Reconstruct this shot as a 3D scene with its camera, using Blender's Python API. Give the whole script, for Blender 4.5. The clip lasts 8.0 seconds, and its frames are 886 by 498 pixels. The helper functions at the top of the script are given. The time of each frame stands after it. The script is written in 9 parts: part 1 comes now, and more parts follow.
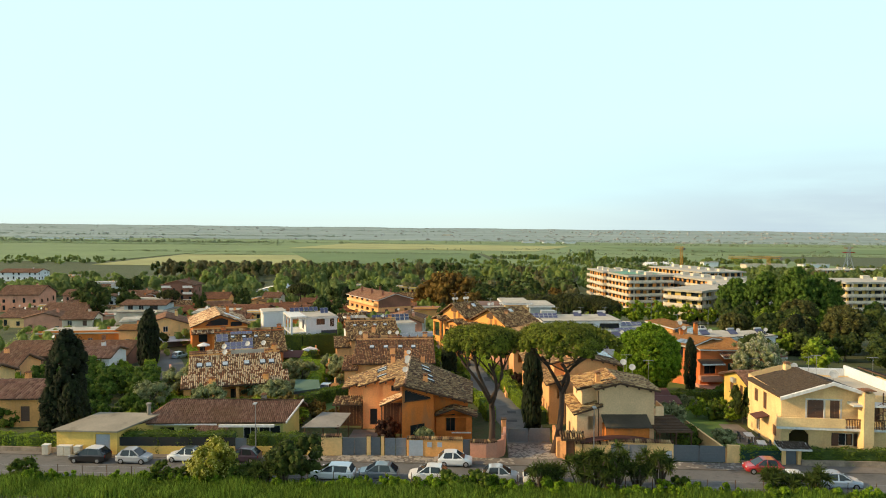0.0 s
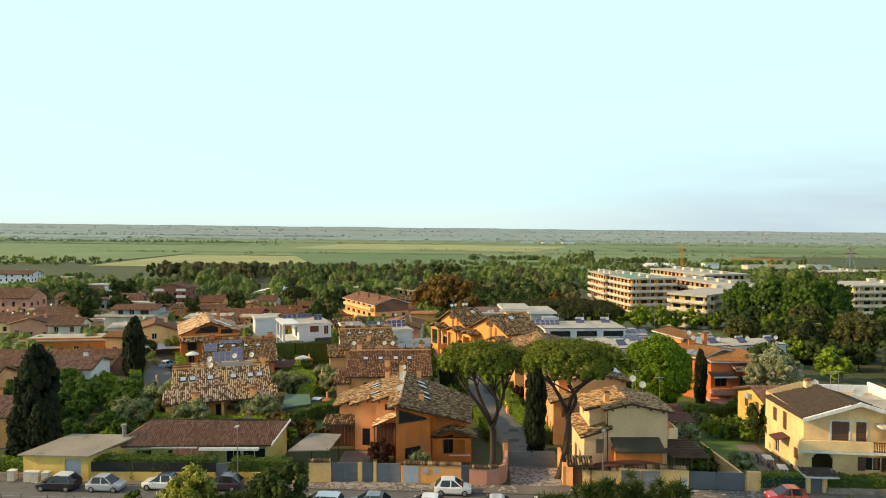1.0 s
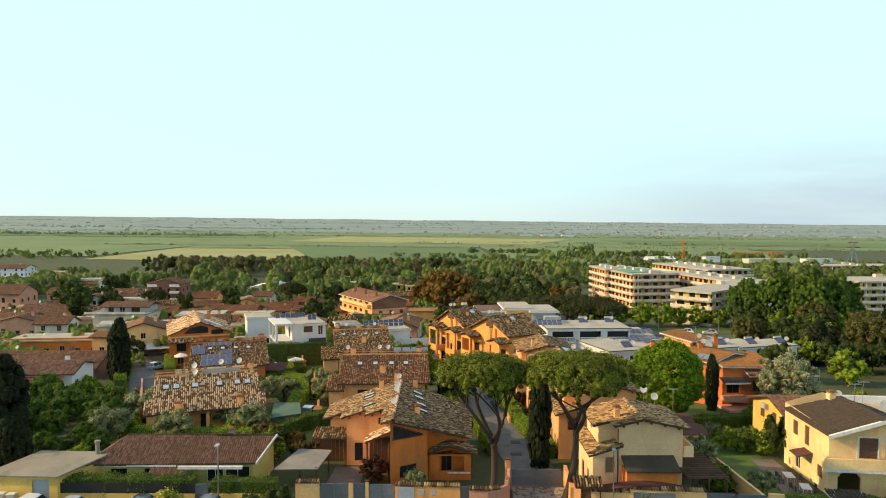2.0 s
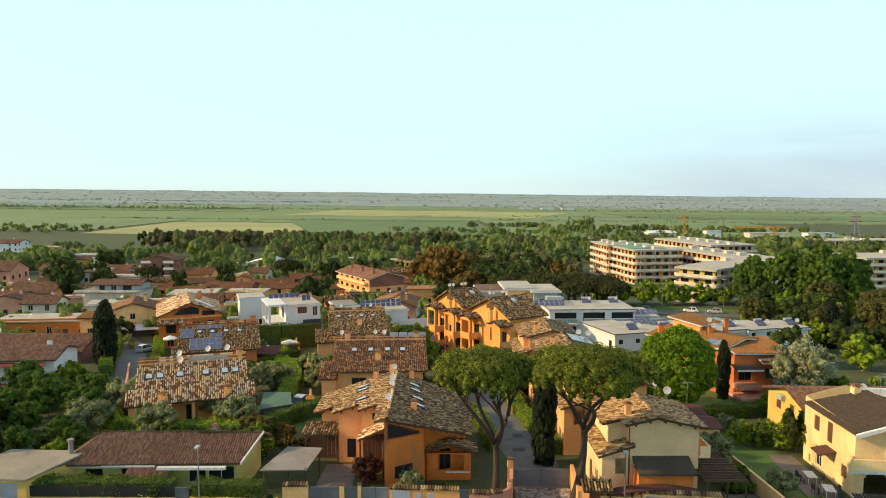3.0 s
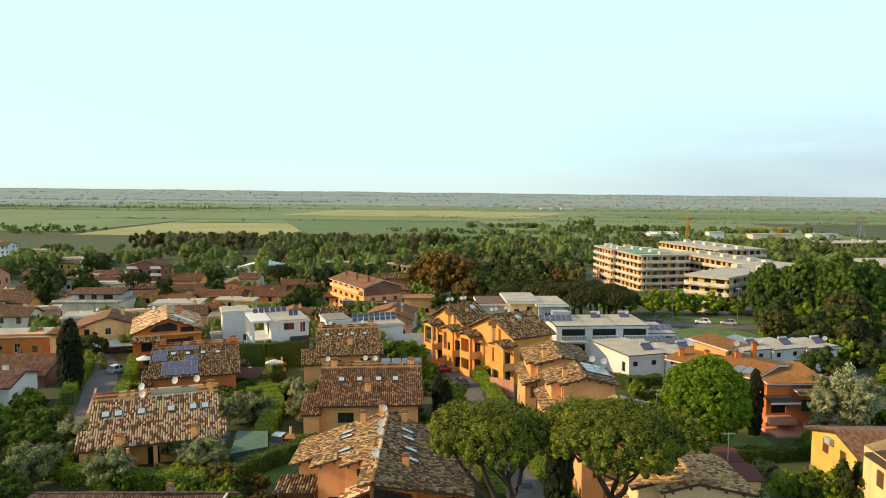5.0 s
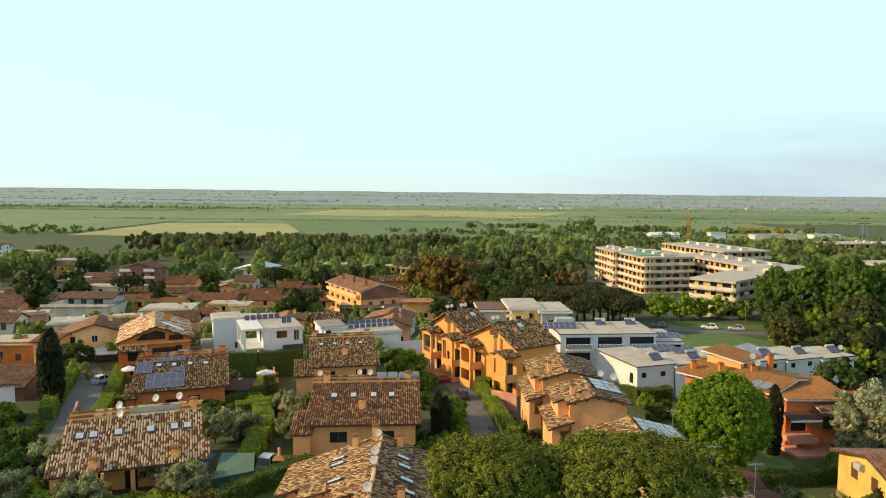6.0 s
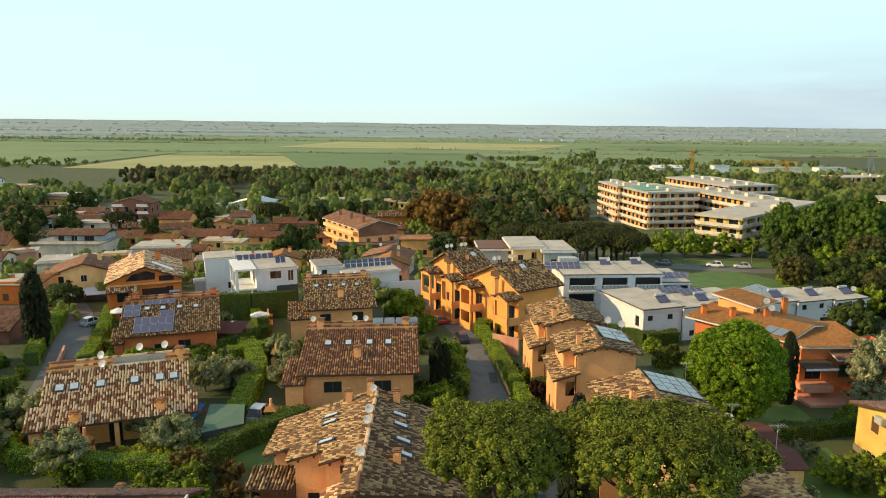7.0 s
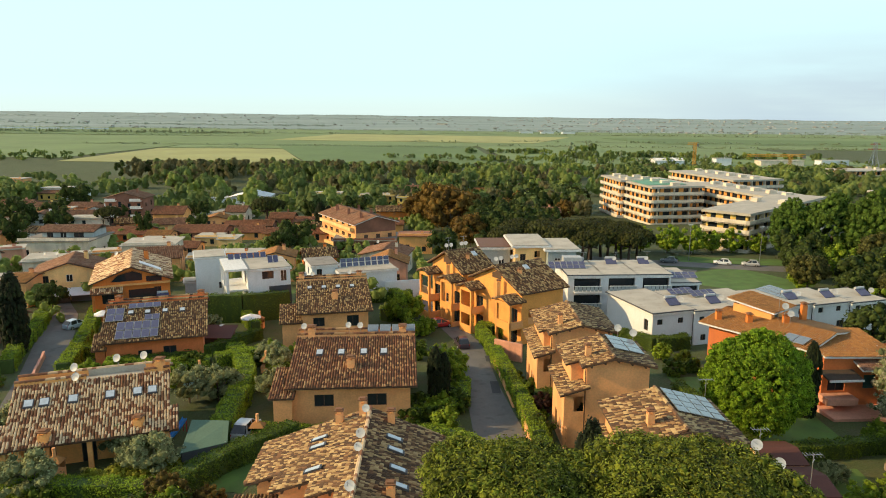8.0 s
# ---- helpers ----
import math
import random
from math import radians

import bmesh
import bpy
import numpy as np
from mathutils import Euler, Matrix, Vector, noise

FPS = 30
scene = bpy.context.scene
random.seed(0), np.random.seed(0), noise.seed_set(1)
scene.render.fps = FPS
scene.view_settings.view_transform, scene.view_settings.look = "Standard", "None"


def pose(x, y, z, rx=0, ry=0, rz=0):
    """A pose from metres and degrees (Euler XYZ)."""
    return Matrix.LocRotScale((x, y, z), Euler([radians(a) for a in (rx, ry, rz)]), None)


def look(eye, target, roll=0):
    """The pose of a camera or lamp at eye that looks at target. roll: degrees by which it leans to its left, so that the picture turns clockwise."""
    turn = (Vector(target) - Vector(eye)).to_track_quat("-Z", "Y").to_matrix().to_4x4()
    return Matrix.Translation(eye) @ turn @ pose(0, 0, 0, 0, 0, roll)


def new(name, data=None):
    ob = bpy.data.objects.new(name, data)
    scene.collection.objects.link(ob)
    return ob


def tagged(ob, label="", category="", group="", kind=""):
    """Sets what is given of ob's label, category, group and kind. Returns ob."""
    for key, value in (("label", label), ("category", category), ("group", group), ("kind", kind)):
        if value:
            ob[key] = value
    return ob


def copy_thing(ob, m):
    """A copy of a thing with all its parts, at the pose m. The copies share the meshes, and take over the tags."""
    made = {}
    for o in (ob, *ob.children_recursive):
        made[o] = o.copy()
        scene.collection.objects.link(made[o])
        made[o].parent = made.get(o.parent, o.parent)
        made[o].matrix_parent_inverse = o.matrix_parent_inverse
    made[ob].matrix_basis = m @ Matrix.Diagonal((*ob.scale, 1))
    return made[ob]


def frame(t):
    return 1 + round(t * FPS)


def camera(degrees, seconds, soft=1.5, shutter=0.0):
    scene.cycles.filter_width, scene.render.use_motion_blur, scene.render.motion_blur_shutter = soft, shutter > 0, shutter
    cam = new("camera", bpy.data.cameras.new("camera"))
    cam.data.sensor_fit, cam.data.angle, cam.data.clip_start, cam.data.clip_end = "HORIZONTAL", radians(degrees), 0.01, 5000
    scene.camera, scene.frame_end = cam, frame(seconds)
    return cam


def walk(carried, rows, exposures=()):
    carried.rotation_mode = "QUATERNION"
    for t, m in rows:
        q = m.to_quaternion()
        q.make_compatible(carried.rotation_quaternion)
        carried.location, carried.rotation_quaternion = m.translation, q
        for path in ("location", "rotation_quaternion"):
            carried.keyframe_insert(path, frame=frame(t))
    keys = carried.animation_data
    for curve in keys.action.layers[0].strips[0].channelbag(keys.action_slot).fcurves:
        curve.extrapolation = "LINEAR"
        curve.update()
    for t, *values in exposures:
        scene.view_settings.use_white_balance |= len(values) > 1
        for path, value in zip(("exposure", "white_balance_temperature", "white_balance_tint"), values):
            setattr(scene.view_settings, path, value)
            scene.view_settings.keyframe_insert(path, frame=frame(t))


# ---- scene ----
cam = camera(65.25, 8.0, 1.0)
# seconds, x, y, z, yaw, pitch, roll of the drone's straight, slowly climbing run
ROWS = [
    (0, 0.000, 0.000, 24.800, 0.000, -1.901, 0.000),
    (0.5, 0.105, 2.729, 25.243, -0.043, -1.889, -0.003),
    (1, 0.196, 5.449, 25.687, -0.084, -1.920, -0.006),
    (1.5, 0.276, 8.158, 26.126, -0.123, -1.919, -0.010),
    (1.8, 0.319, 9.778, 26.387, -0.145, -1.930, -0.012),
    (1.9, 0.333, 10.318, 26.473, -0.153, -2.020, -0.012),
    (2, 0.346, 10.857, 26.559, -0.160, -2.560, -0.013),
    (2.1, 0.358, 11.395, 26.644, -0.167, -3.350, -0.014),
    (2.2, 0.371, 11.933, 26.729, -0.174, -4.050, -0.014),
    (2.3, 0.383, 12.470, 26.813, -0.181, -4.500, -0.015),
    (2.4, 0.395, 13.007, 26.897, -0.188, -4.740, -0.015),
    (2.6, 0.417, 14.080, 27.063, -0.201, -4.800, -0.017),
    (3.3, 0.487, 17.818, 27.624, -0.246, -4.800, -0.021),
    (3.5, 0.504, 18.882, 27.777, -0.258, -4.803, -0.023),
    (4, 0.546, 21.532, 28.145, -0.287, -4.851, -0.026),
    (4.5, 0.583, 24.168, 28.488, -0.313, -4.853, -0.029),
    (5, 0.618, 26.790, 28.802, -0.338, -4.880, -0.032),
    (5.5, 0.652, 29.398, 29.084, -0.360, -4.900, -0.035),
    (6, 0.686, 31.991, 29.330, -0.381, -4.922, -0.039),
    (6.3, 0.707, 33.539, 29.459, -0.392, -4.930, -0.041),
    (6.4, 0.715, 34.054, 29.499, -0.396, -5.380, -0.041),
    (6.5, 0.722, 34.568, 29.537, -0.399, -6.300, -0.042),
    (6.6, 0.730, 35.081, 29.573, -0.403, -7.080, -0.043),
    (6.7, 0.737, 35.594, 29.608, -0.406, -7.970, -0.043),
    (6.8, 0.745, 36.107, 29.640, -0.409, -8.850, -0.044),
    (6.9, 0.753, 36.618, 29.671, -0.412, -9.780, -0.045),
    (7, 0.761, 37.129, 29.701, -0.415, -10.500, -0.045),
    (7.1, 0.769, 37.639, 29.728, -0.418, -11.030, -0.046),
    (7.2, 0.778, 38.149, 29.753, -0.421, -11.140, -0.046),
    (7.5, 0.805, 39.673, 29.818, -0.430, -11.141, -0.048),
    (8, 0.854, 42.200, 29.885, -0.442, -11.117, -0.052),
]
walk(cam, [(t, pose(x, y, z, 90 + pitch, roll, yaw)) for t, x, y, z, yaw, pitch, roll in ROWS])

# ---- light: low evening sun from the west, pale veiled sky ----
SUN_FROM = Vector((-0.88, -0.09, 0.43)).normalized()
world = bpy.data.worlds.new("evening_sky")
scene.world = world
world.use_nodes = True
wn, wl = world.node_tree.nodes, world.node_tree.links
wn.clear()
w_out, w_bg = wn.new("ShaderNodeOutputWorld"), wn.new("ShaderNodeBackground")
sky = wn.new("ShaderNodeTexSky")
sky.sky_type, sky.sun_disc = "NISHITA", False
sky.sun_elevation, sky.sun_rotation = math.asin(SUN_FROM.z), radians(264.2)
sky.air_density, sky.dust_density = 1.2, 1.5
w_scale = wn.new("ShaderNodeVectorMath")
w_scale.operation = "SCALE"
w_scale.inputs["Scale"].default_value = 0.09
wl.new(sky.outputs[0], w_scale.inputs[0])
w_tc, w_sep = wn.new("ShaderNodeTexCoord"), wn.new("ShaderNodeSeparateXYZ")
wl.new(w_tc.outputs["Generated"], w_sep.inputs[0])


def w_range(socket, a, b, c, d):
    n = wn.new("ShaderNodeMapRange")
    n.interpolation_type = "SMOOTHSTEP"
    wl.new(socket, n.inputs[0])
    for i, v in zip((1, 2, 3, 4), (a, b, c, d)):
        n.inputs[i].default_value = v
    return n.outputs[0]


def w_mul(a, b):
    n = wn.new("ShaderNodeMath")
    n.operation = "MULTIPLY"
    wl.new(a, n.inputs[0])
    wl.new(b, n.inputs[1])
    return n.outputs[0]


def w_mix(fac, a, b):
    n = wn.new("ShaderNodeMix")
    n.data_type = "RGBA"
    for s, v in ((n.inputs[0], fac), (n.inputs[6], a), (n.inputs[7], b)):
        if isinstance(v, (float, tuple)):
            s.default_value = v
        else:
            wl.new(v, s)
    return n.outputs[2]


w_noise = wn.new("ShaderNodeTexNoise")
w_map = wn.new("ShaderNodeMapping")
w_map.inputs["Scale"].default_value = (2.2, 2.2, 16.0)
wl.new(w_tc.outputs["Generated"], w_map.inputs[0])
wl.new(w_map.outputs[0], w_noise.inputs[0])
w_noise.inputs["Scale"].default_value, w_noise.inputs["Detail"].default_value = 2.0, 5.0
veil = w_mix(w_range(w_sep.outputs["Z"], 0.0, 0.05, 1.0, 0.0), (0.65, 0.93, 0.96, 1), (0.70, 0.87, 0.83, 1))
bank = w_mul(w_range(w_sep.outputs["Z"], 0.0, 0.16, 1.0, 0.0), w_range(w_sep.outputs["X"], 0.0, 0.6, 0.0, 1.0))
bank = w_mul(bank, w_range(w_noise.outputs[0], 0.25, 0.62, 0.55, 1.0))
cloudy = w_mix(bank, veil, (0.47, 0.59, 0.69, 1))
cloudy = w_mix(w_range(w_sep.outputs["Z"], 0.34, 0.62, 0.0, 1.0), cloudy, (0.48, 0.55, 0.64, 1))
thin = w_range(w_sep.outputs["Z"], 0.34, 0.9, 0.86, 0.7)
wl.new(w_mix(thin, w_scale.outputs[0], cloudy), w_bg.inputs["Color"])
w_bg.inputs["Strength"].default_value = 1.40
wl.new(w_bg.outputs[0], w_out.inputs[0])
sun = new("sun", bpy.data.lights.new("sun", "SUN"))
sun.data.energy, sun.data.angle, sun.data.color = 5.6, radians(0.8), (1.0, 0.70, 0.34)
sun.matrix_world = look(SUN_FROM * 100, (0, 0, 0))
scene.view_settings.exposure = -0.15

# ---- materials ----


def nodes_of(name):
    m = bpy.data.materials.new(name)
    m.use_nodes = True
    nt = m.node_tree
    return m, nt, nt.nodes["Principled BSDF"]


def rgb(c):
    return (*c, 1.0)


def mixed(nt, fac, a, b, mode="MIX"):
    n = nt.nodes.new("ShaderNodeMix")
    n.data_type, n.blend_type = "RGBA", mode
    for s, v in ((n.inputs[0], fac), (n.inputs[6], a), (n.inputs[7], b)):
        if isinstance(v, (float, int, tuple)):
            s.default_value = v
        else:
            nt.links.new(v, s)
    return n.outputs[2]


def noised(nt, scale, detail=4.0, lo=0.35, hi=0.65, stretch=None):
    g = nt.nodes.new("ShaderNodeNewGeometry")
    n = nt.nodes.new("ShaderNodeTexNoise")
    n.inputs["Scale"].default_value, n.inputs["Detail"].default_value = scale, detail
    if stretch:
        mp = nt.nodes.new("ShaderNodeMapping")
        mp.inputs["Scale"].default_value = stretch
        nt.links.new(g.outputs["Position"], mp.inputs[0])
        nt.links.new(mp.outputs[0], n.inputs["Vector"])
    else:
        nt.links.new(g.outputs["Position"], n.inputs["Vector"])
    r = nt.nodes.new("ShaderNodeMapRange")
    nt.links.new(n.outputs[0], r.inputs[0])
    r.inputs[1].default_value, r.inputs[2].default_value = lo, hi
    return r.outputs[0]


def bumped(nt, bsdf, height, strength, distance):
    b = nt.nodes.new("ShaderNodeBump")
    b.inputs["Strength"].default_value, b.inputs["Distance"].default_value = strength, distance
    nt.links.new(height, b.inputs["Height"])
    nt.links.new(b.outputs[0], bsdf.inputs["Normal"])


def shade(c, k):
    return tuple(min(1.0, v * k) for v in c)


def surface(name, c, rough=0.85, spread=0.25, big=0.35, small=6.0, metal=0.0, stain=None, bump=0.15, streak=False):
    """Two scales of colour change, an optional stain colour and a fine relief."""
    m, nt, b = nodes_of(name)
    col = mixed(nt, noised(nt, big), rgb(shade(c, 1 - spread)), rgb(shade(c, 1 + spread * 0.6)))
    fine = noised(nt, small, 6.0)
    col = mixed(nt, 0.35, col, mixed(nt, fine, rgb(shade(c, 0.75)), rgb(shade(c, 1.15))))
    if stain:
        col = mixed(nt, noised(nt, big * 2.3, 7.0, 0.55, 0.75, (1, 1, 0.35) if streak else None), col, rgb(stain))
    nt.links.new(col, b.inputs["Base Color"])
    b.inputs["Roughness"].default_value, b.inputs["Metallic"].default_value = rough, metal
    if bump:
        bumped(nt, b, fine, bump, 0.02)
    return m


def plain(name, c, rough=0.5, metal=0.0):
    m, nt, b = nodes_of(name)
    nt.links.new(mixed(nt, noised(nt, 3.0), rgb(shade(c, 0.88)), rgb(shade(c, 1.08))), b.inputs["Base Color"])
    b.inputs["Roughness"].default_value, b.inputs["Metallic"].default_value = rough, metal
    return m


def tiled(name, tones, patch=0.5, moss=(0.12, 0.075, 0.03)):
    """Fired clay: each tile takes one of the tones, with lichen in patches."""
    m, nt, b = nodes_of(name)
    g = nt.nodes.new("ShaderNodeNewGeometry")
    ramp = nt.nodes.new("ShaderNodeValToRGB")
    ramp.color_ramp.interpolation = "CONSTANT"
    e = ramp.color_ramp.elements
    while len(e) < len(tones):
        e.new(0.5)
    for i, t in enumerate(tones):
        e[i].position, e[i].color = i / len(tones), rgb(t)
    nt.links.new(g.outputs["Random Per Island"], ramp.inputs[0])
    col = mixed(nt, noised(nt, 9.0, 5.0), ramp.outputs[0], mixed(nt, 0.25, ramp.outputs[0], (0.20, 0.14, 0.08, 1)))
    col = mixed(nt, noised(nt, patch, 6.0, 0.5, 0.8), col, mixed(nt, 0.6, col, rgb(moss)))
    nt.links.new(col, b.inputs["Base Color"])
    b.inputs["Roughness"].default_value = 0.9
    return m


def leafy(name, dark, light, through_light=0.35, even=False):
    m, nt, b = nodes_of(name)
    g = nt.nodes.new("ShaderNodeNewGeometry")
    dark = shade(dark, 1.0 if even else 0.45)
    col = mixed(nt, g.outputs["Random Per Island"], rgb(dark), rgb(light))
    col = mixed(nt, noised(nt, 0.1 if even else 0.45), mixed(nt, 0.4, col, rgb(dark)), col)
    nt.links.new(col, b.inputs["Base Color"])
    b.inputs["Roughness"].default_value = 0.75
    b.inputs["Specular IOR Level"].default_value = 0.25
    t = nt.nodes.new("ShaderNodeBsdfTranslucent")
    nt.links.new(col, t.inputs[0])
    mx = nt.nodes.new("ShaderNodeMixShader")
    mx.inputs[0].default_value = through_light
    nt.links.new(b.outputs[0], mx.inputs[1])
    nt.links.new(t.outputs[0], mx.inputs[2])
    nt.links.new(mx.outputs[0], nt.nodes["Material Output"].inputs[0])
    return m


M_ORANGE = surface("orange_render", (0.66, 0.20, 0.035), stain=(0.42, 0.17, 0.06), streak=True)
M_PEACH = surface("peach_render", (0.84, 0.41, 0.165), stain=(0.70, 0.32, 0.13), streak=True)
M_OCHRE = surface("ochre_render", (0.82, 0.40, 0.13), stain=(0.66, 0.34, 0.13), streak=True)
M_CREAM = surface("cream_render", (0.88, 0.57, 0.24), stain=(0.62, 0.42, 0.2), streak=True)
M_CORNER = surface("warm_peach_cream_render", (0.93, 0.63, 0.31), stain=(0.80, 0.50, 0.24), streak=True)
M_BEIGE = surface("pinkish_beige_render", (0.88, 0.59, 0.33), stain=(0.78, 0.50, 0.27), streak=True)
M_GLOW = surface("warm_yellow_render", (0.80, 0.36, 0.088), stain=(0.58, 0.27, 0.085), streak=True)
M_YELLOW = surface("yellow_render", (0.72, 0.50, 0.13), stain=(0.55, 0.38, 0.12), streak=True)
M_LIME = surface("lime_yellow_render", (0.62, 0.56, 0.18), stain=(0.42, 0.38, 0.14), streak=True)
M_PINK = surface("salmon_render", (0.62, 0.30, 0.20), stain=(0.42, 0.2, 0.13), streak=True)
M_RUST = surface("rust_red_render", (0.62, 0.18, 0.055), stain=(0.48, 0.14, 0.05), streak=True)
M_BRICK = surface("brown_brick", (0.25, 0.11, 0.07), spread=0.35, small=12, stain=(0.18, 0.08, 0.05))
M_WHITE = surface("white_render", (0.69, 0.72, 0.75), spread=0.06, stain=(0.60, 0.63, 0.65), streak=True, bump=0.05)
M_GREYBLUE = surface("grey_blue_render", (0.36, 0.42, 0.44), stain=(0.27, 0.31, 0.33), streak=True)
M_PALE = surface("pale_concrete_band", (0.68, 0.60, 0.48), stain=(0.46, 0.4, 0.32), streak=True)
# Far walls are greyed, haze over the distance being put into their colour.
M_FARWALL = surface("far_haze_grey_walls", (0.46, 0.46, 0.45), spread=0.3)
M_FARWALL_S = surface("far_haze_dull_walls", (0.33, 0.32, 0.29), spread=0.3)
M_CONCRETE = surface("grey_concrete", (0.24, 0.22, 0.19), stain=(0.14, 0.13, 0.115))
M_FLATROOF = surface("pale_roof_felt", (0.42, 0.39, 0.325), spread=0.2, stain=(0.30, 0.27, 0.22))
M_TRIM = plain("white_trim", (0.68, 0.68, 0.66), 0.6)
M_DARK = plain("dark_roof_edge", (0.05, 0.055, 0.065), 0.6)
M_EAVE = surface("stained_eave_wood", (0.10, 0.055, 0.03), stain=(0.05, 0.03, 0.02))
M_WOOD = surface("brown_shutter_wood", (0.11, 0.05, 0.025), rough=0.6)
M_GLASS = plain("dark_window_glass", (0.02, 0.026, 0.032), 0.06)
# Pale base colour stands in for the sky mirrored in the roof panes.
M_SKYLIGHT = plain("sky_reflection_glass", (0.44, 0.51, 0.57), 0.08)
M_ALU = plain("grey_metal", (0.35, 0.36, 0.37), 0.35, 0.7)
M_GATE = surface("grey_painted_gate", (0.13, 0.15, 0.17), rough=0.55, spread=0.15, bump=0.03)
M_DISH = plain("white_enamel", (0.42, 0.44, 0.45), 0.45)
M_PANEL = plain("blue_solar_cells", (0.07, 0.075, 0.14), 0.2)
M_PANELGREY = plain("grey_solar_cells", (0.16, 0.20, 0.24), 0.12)
M_RUBBER = plain("black_rubber", (0.02, 0.02, 0.02), 0.8)
M_RIM = plain("alloy_rim", (0.5, 0.5, 0.52), 0.3, 0.8)
M_LAMPGLASS = plain("clear_lamp_lens", (0.7, 0.7, 0.68), 0.15)
M_TAIL = plain("red_lamp_lens", (0.4, 0.02, 0.02), 0.2)
M_TURF = surface("green_roof_sheet", (0.13, 0.32, 0.22), spread=0.2, bump=0.05)
M_TARP_G = surface("green_tarpaulin", (0.085, 0.15, 0.10), spread=0.15, bump=0.05)
M_CANVAS = plain("white_canvas", (0.75, 0.75, 0.73), 0.8)
M_GREYDOOR = surface("pale_grey_paint", (0.42, 0.46, 0.52), spread=0.1, bump=0.03)
M_GREYGATE = surface("blue_grey_painted_gate", (0.20, 0.22, 0.25), rough=0.55, spread=0.12, bump=0.03)
M_STONE = surface("rough_stone_wall", (0.30, 0.24, 0.18), spread=0.4, big=1.2, small=5, stain=(0.16, 0.13, 0.1), bump=0.6)
M_NET = surface("dark_green_netting", (0.012, 0.05, 0.035), spread=0.15, bump=0)
M_NETBLACK = surface("black_netting", (0.018, 0.02, 0.02), spread=0.2, bump=0)
M_YBIN = plain("yellow_plastic", (0.6, 0.5, 0.05), 0.5)
M_FELT = surface("brown_shed_roof", (0.10, 0.035, 0.026), spread=0.2)
M_SHEET = surface("weathered_roof_sheet", (0.27, 0.24, 0.185), stain=(0.16, 0.14, 0.10))
M_BARK = surface("pine_bark", (0.065, 0.043, 0.032), spread=0.4, small=14, bump=0.6)
M_TRUNK = surface("grey_bark", (0.11, 0.085, 0.06), spread=0.35, small=14, bump=0.5)
M_ASPHALT = surface("asphalt", (0.125, 0.123, 0.118), spread=0.2, stain=(0.055, 0.055, 0.055), bump=0.2)
M_LANE = surface("worn_lane_asphalt", (0.13, 0.125, 0.115), spread=0.18, stain=(0.075, 0.07, 0.065), bump=0.2)
M_PATCH = surface("dark_asphalt_patch", (0.045, 0.045, 0.045), bump=0.2)
M_PAVE = surface("pavement", (0.17, 0.15, 0.13), stain=(0.10, 0.09, 0.08), spread=0.3)
M_FLAG = surface("pale_flagstone", (0.36, 0.33, 0.29), stain=(0.24, 0.21, 0.18), spread=0.25)
M_LAWN = surface("lawn", (0.075, 0.145, 0.022), spread=0.35, small=9, stain=(0.085, 0.115, 0.024))
M_TILE_MIX = tiled("mottled_clay_tiles", [(0.42, 0.29, 0.13), (0.16, 0.075, 0.032), (0.50, 0.36, 0.17), (0.048, 0.022, 0.012), (0.26, 0.15, 0.065), (0.070, 0.032, 0.015), (0.36, 0.24, 0.105), (0.11, 0.052, 0.023), (0.058, 0.028, 0.014)])
M_TILE_LIGHT = tiled("sandy_clay_tiles", [(0.76, 0.55, 0.33), (0.66, 0.45, 0.25), (0.78, 0.59, 0.38), (0.22, 0.085, 0.04), (0.72, 0.51, 0.29), (0.32, 0.14, 0.065), (0.76, 0.56, 0.34), (0.25, 0.10, 0.045), (0.68, 0.47, 0.27), (0.17, 0.065, 0.03)])
M_TILE_TOWN = tiled("weathered_brown_tiles", [(0.221, 0.098, 0.055), (0.182, 0.081, 0.047), (0.260, 0.127, 0.075), (0.150, 0.069, 0.042), (0.234, 0.109, 0.065), (0.286, 0.161, 0.100)])
M_TILE_GOLD = tiled("golden_clay_tiles", [(0.52, 0.34, 0.14), (0.40, 0.24, 0.095), (0.15, 0.07, 0.03), (0.57, 0.40, 0.19), (0.32, 0.18, 0.07), (0.10, 0.045, 0.02), (0.46, 0.30, 0.13), (0.24, 0.125, 0.05)])
M_OLDFELT = surface("mossy_dark_felt", (0.075, 0.06, 0.04), spread=0.4, stain=(0.035, 0.035, 0.022))
M_TILE_TERRA = tiled("terracotta_town_tiles", [(0.27, 0.105, 0.052), (0.23, 0.085, 0.042), (0.31, 0.13, 0.068), (0.20, 0.075, 0.038), (0.29, 0.12, 0.06)])
M_TILE_DARK = tiled("brown_clay_tiles", [(0.179, 0.067, 0.030), (0.116, 0.042, 0.021), (0.420, 0.254, 0.117), (0.063, 0.026, 0.015), (0.221, 0.093, 0.041), (0.131, 0.049, 0.025), (0.347, 0.185, 0.081), (0.147, 0.054, 0.027)])
M_TILE_RED = tiled("red_brown_clay_tiles", [(0.210, 0.102, 0.072), (0.168, 0.079, 0.055), (0.252, 0.132, 0.094), (0.132, 0.062, 0.046), (0.222, 0.113, 0.079), (0.288, 0.162, 0.118)])
M_TILE_BROWN = tiled("dark_flat_tiles", [(0.036, 0.027, 0.022), (0.030, 0.023, 0.019), (0.042, 0.031, 0.025), (0.025, 0.020, 0.017)], moss=(0.05, 0.04, 0.02))
M_TILE_ORANGE = tiled("orange_clay_tiles", [(0.340, 0.155, 0.042), (0.310, 0.140, 0.038), (0.370, 0.170, 0.048), (0.270, 0.115, 0.034)])
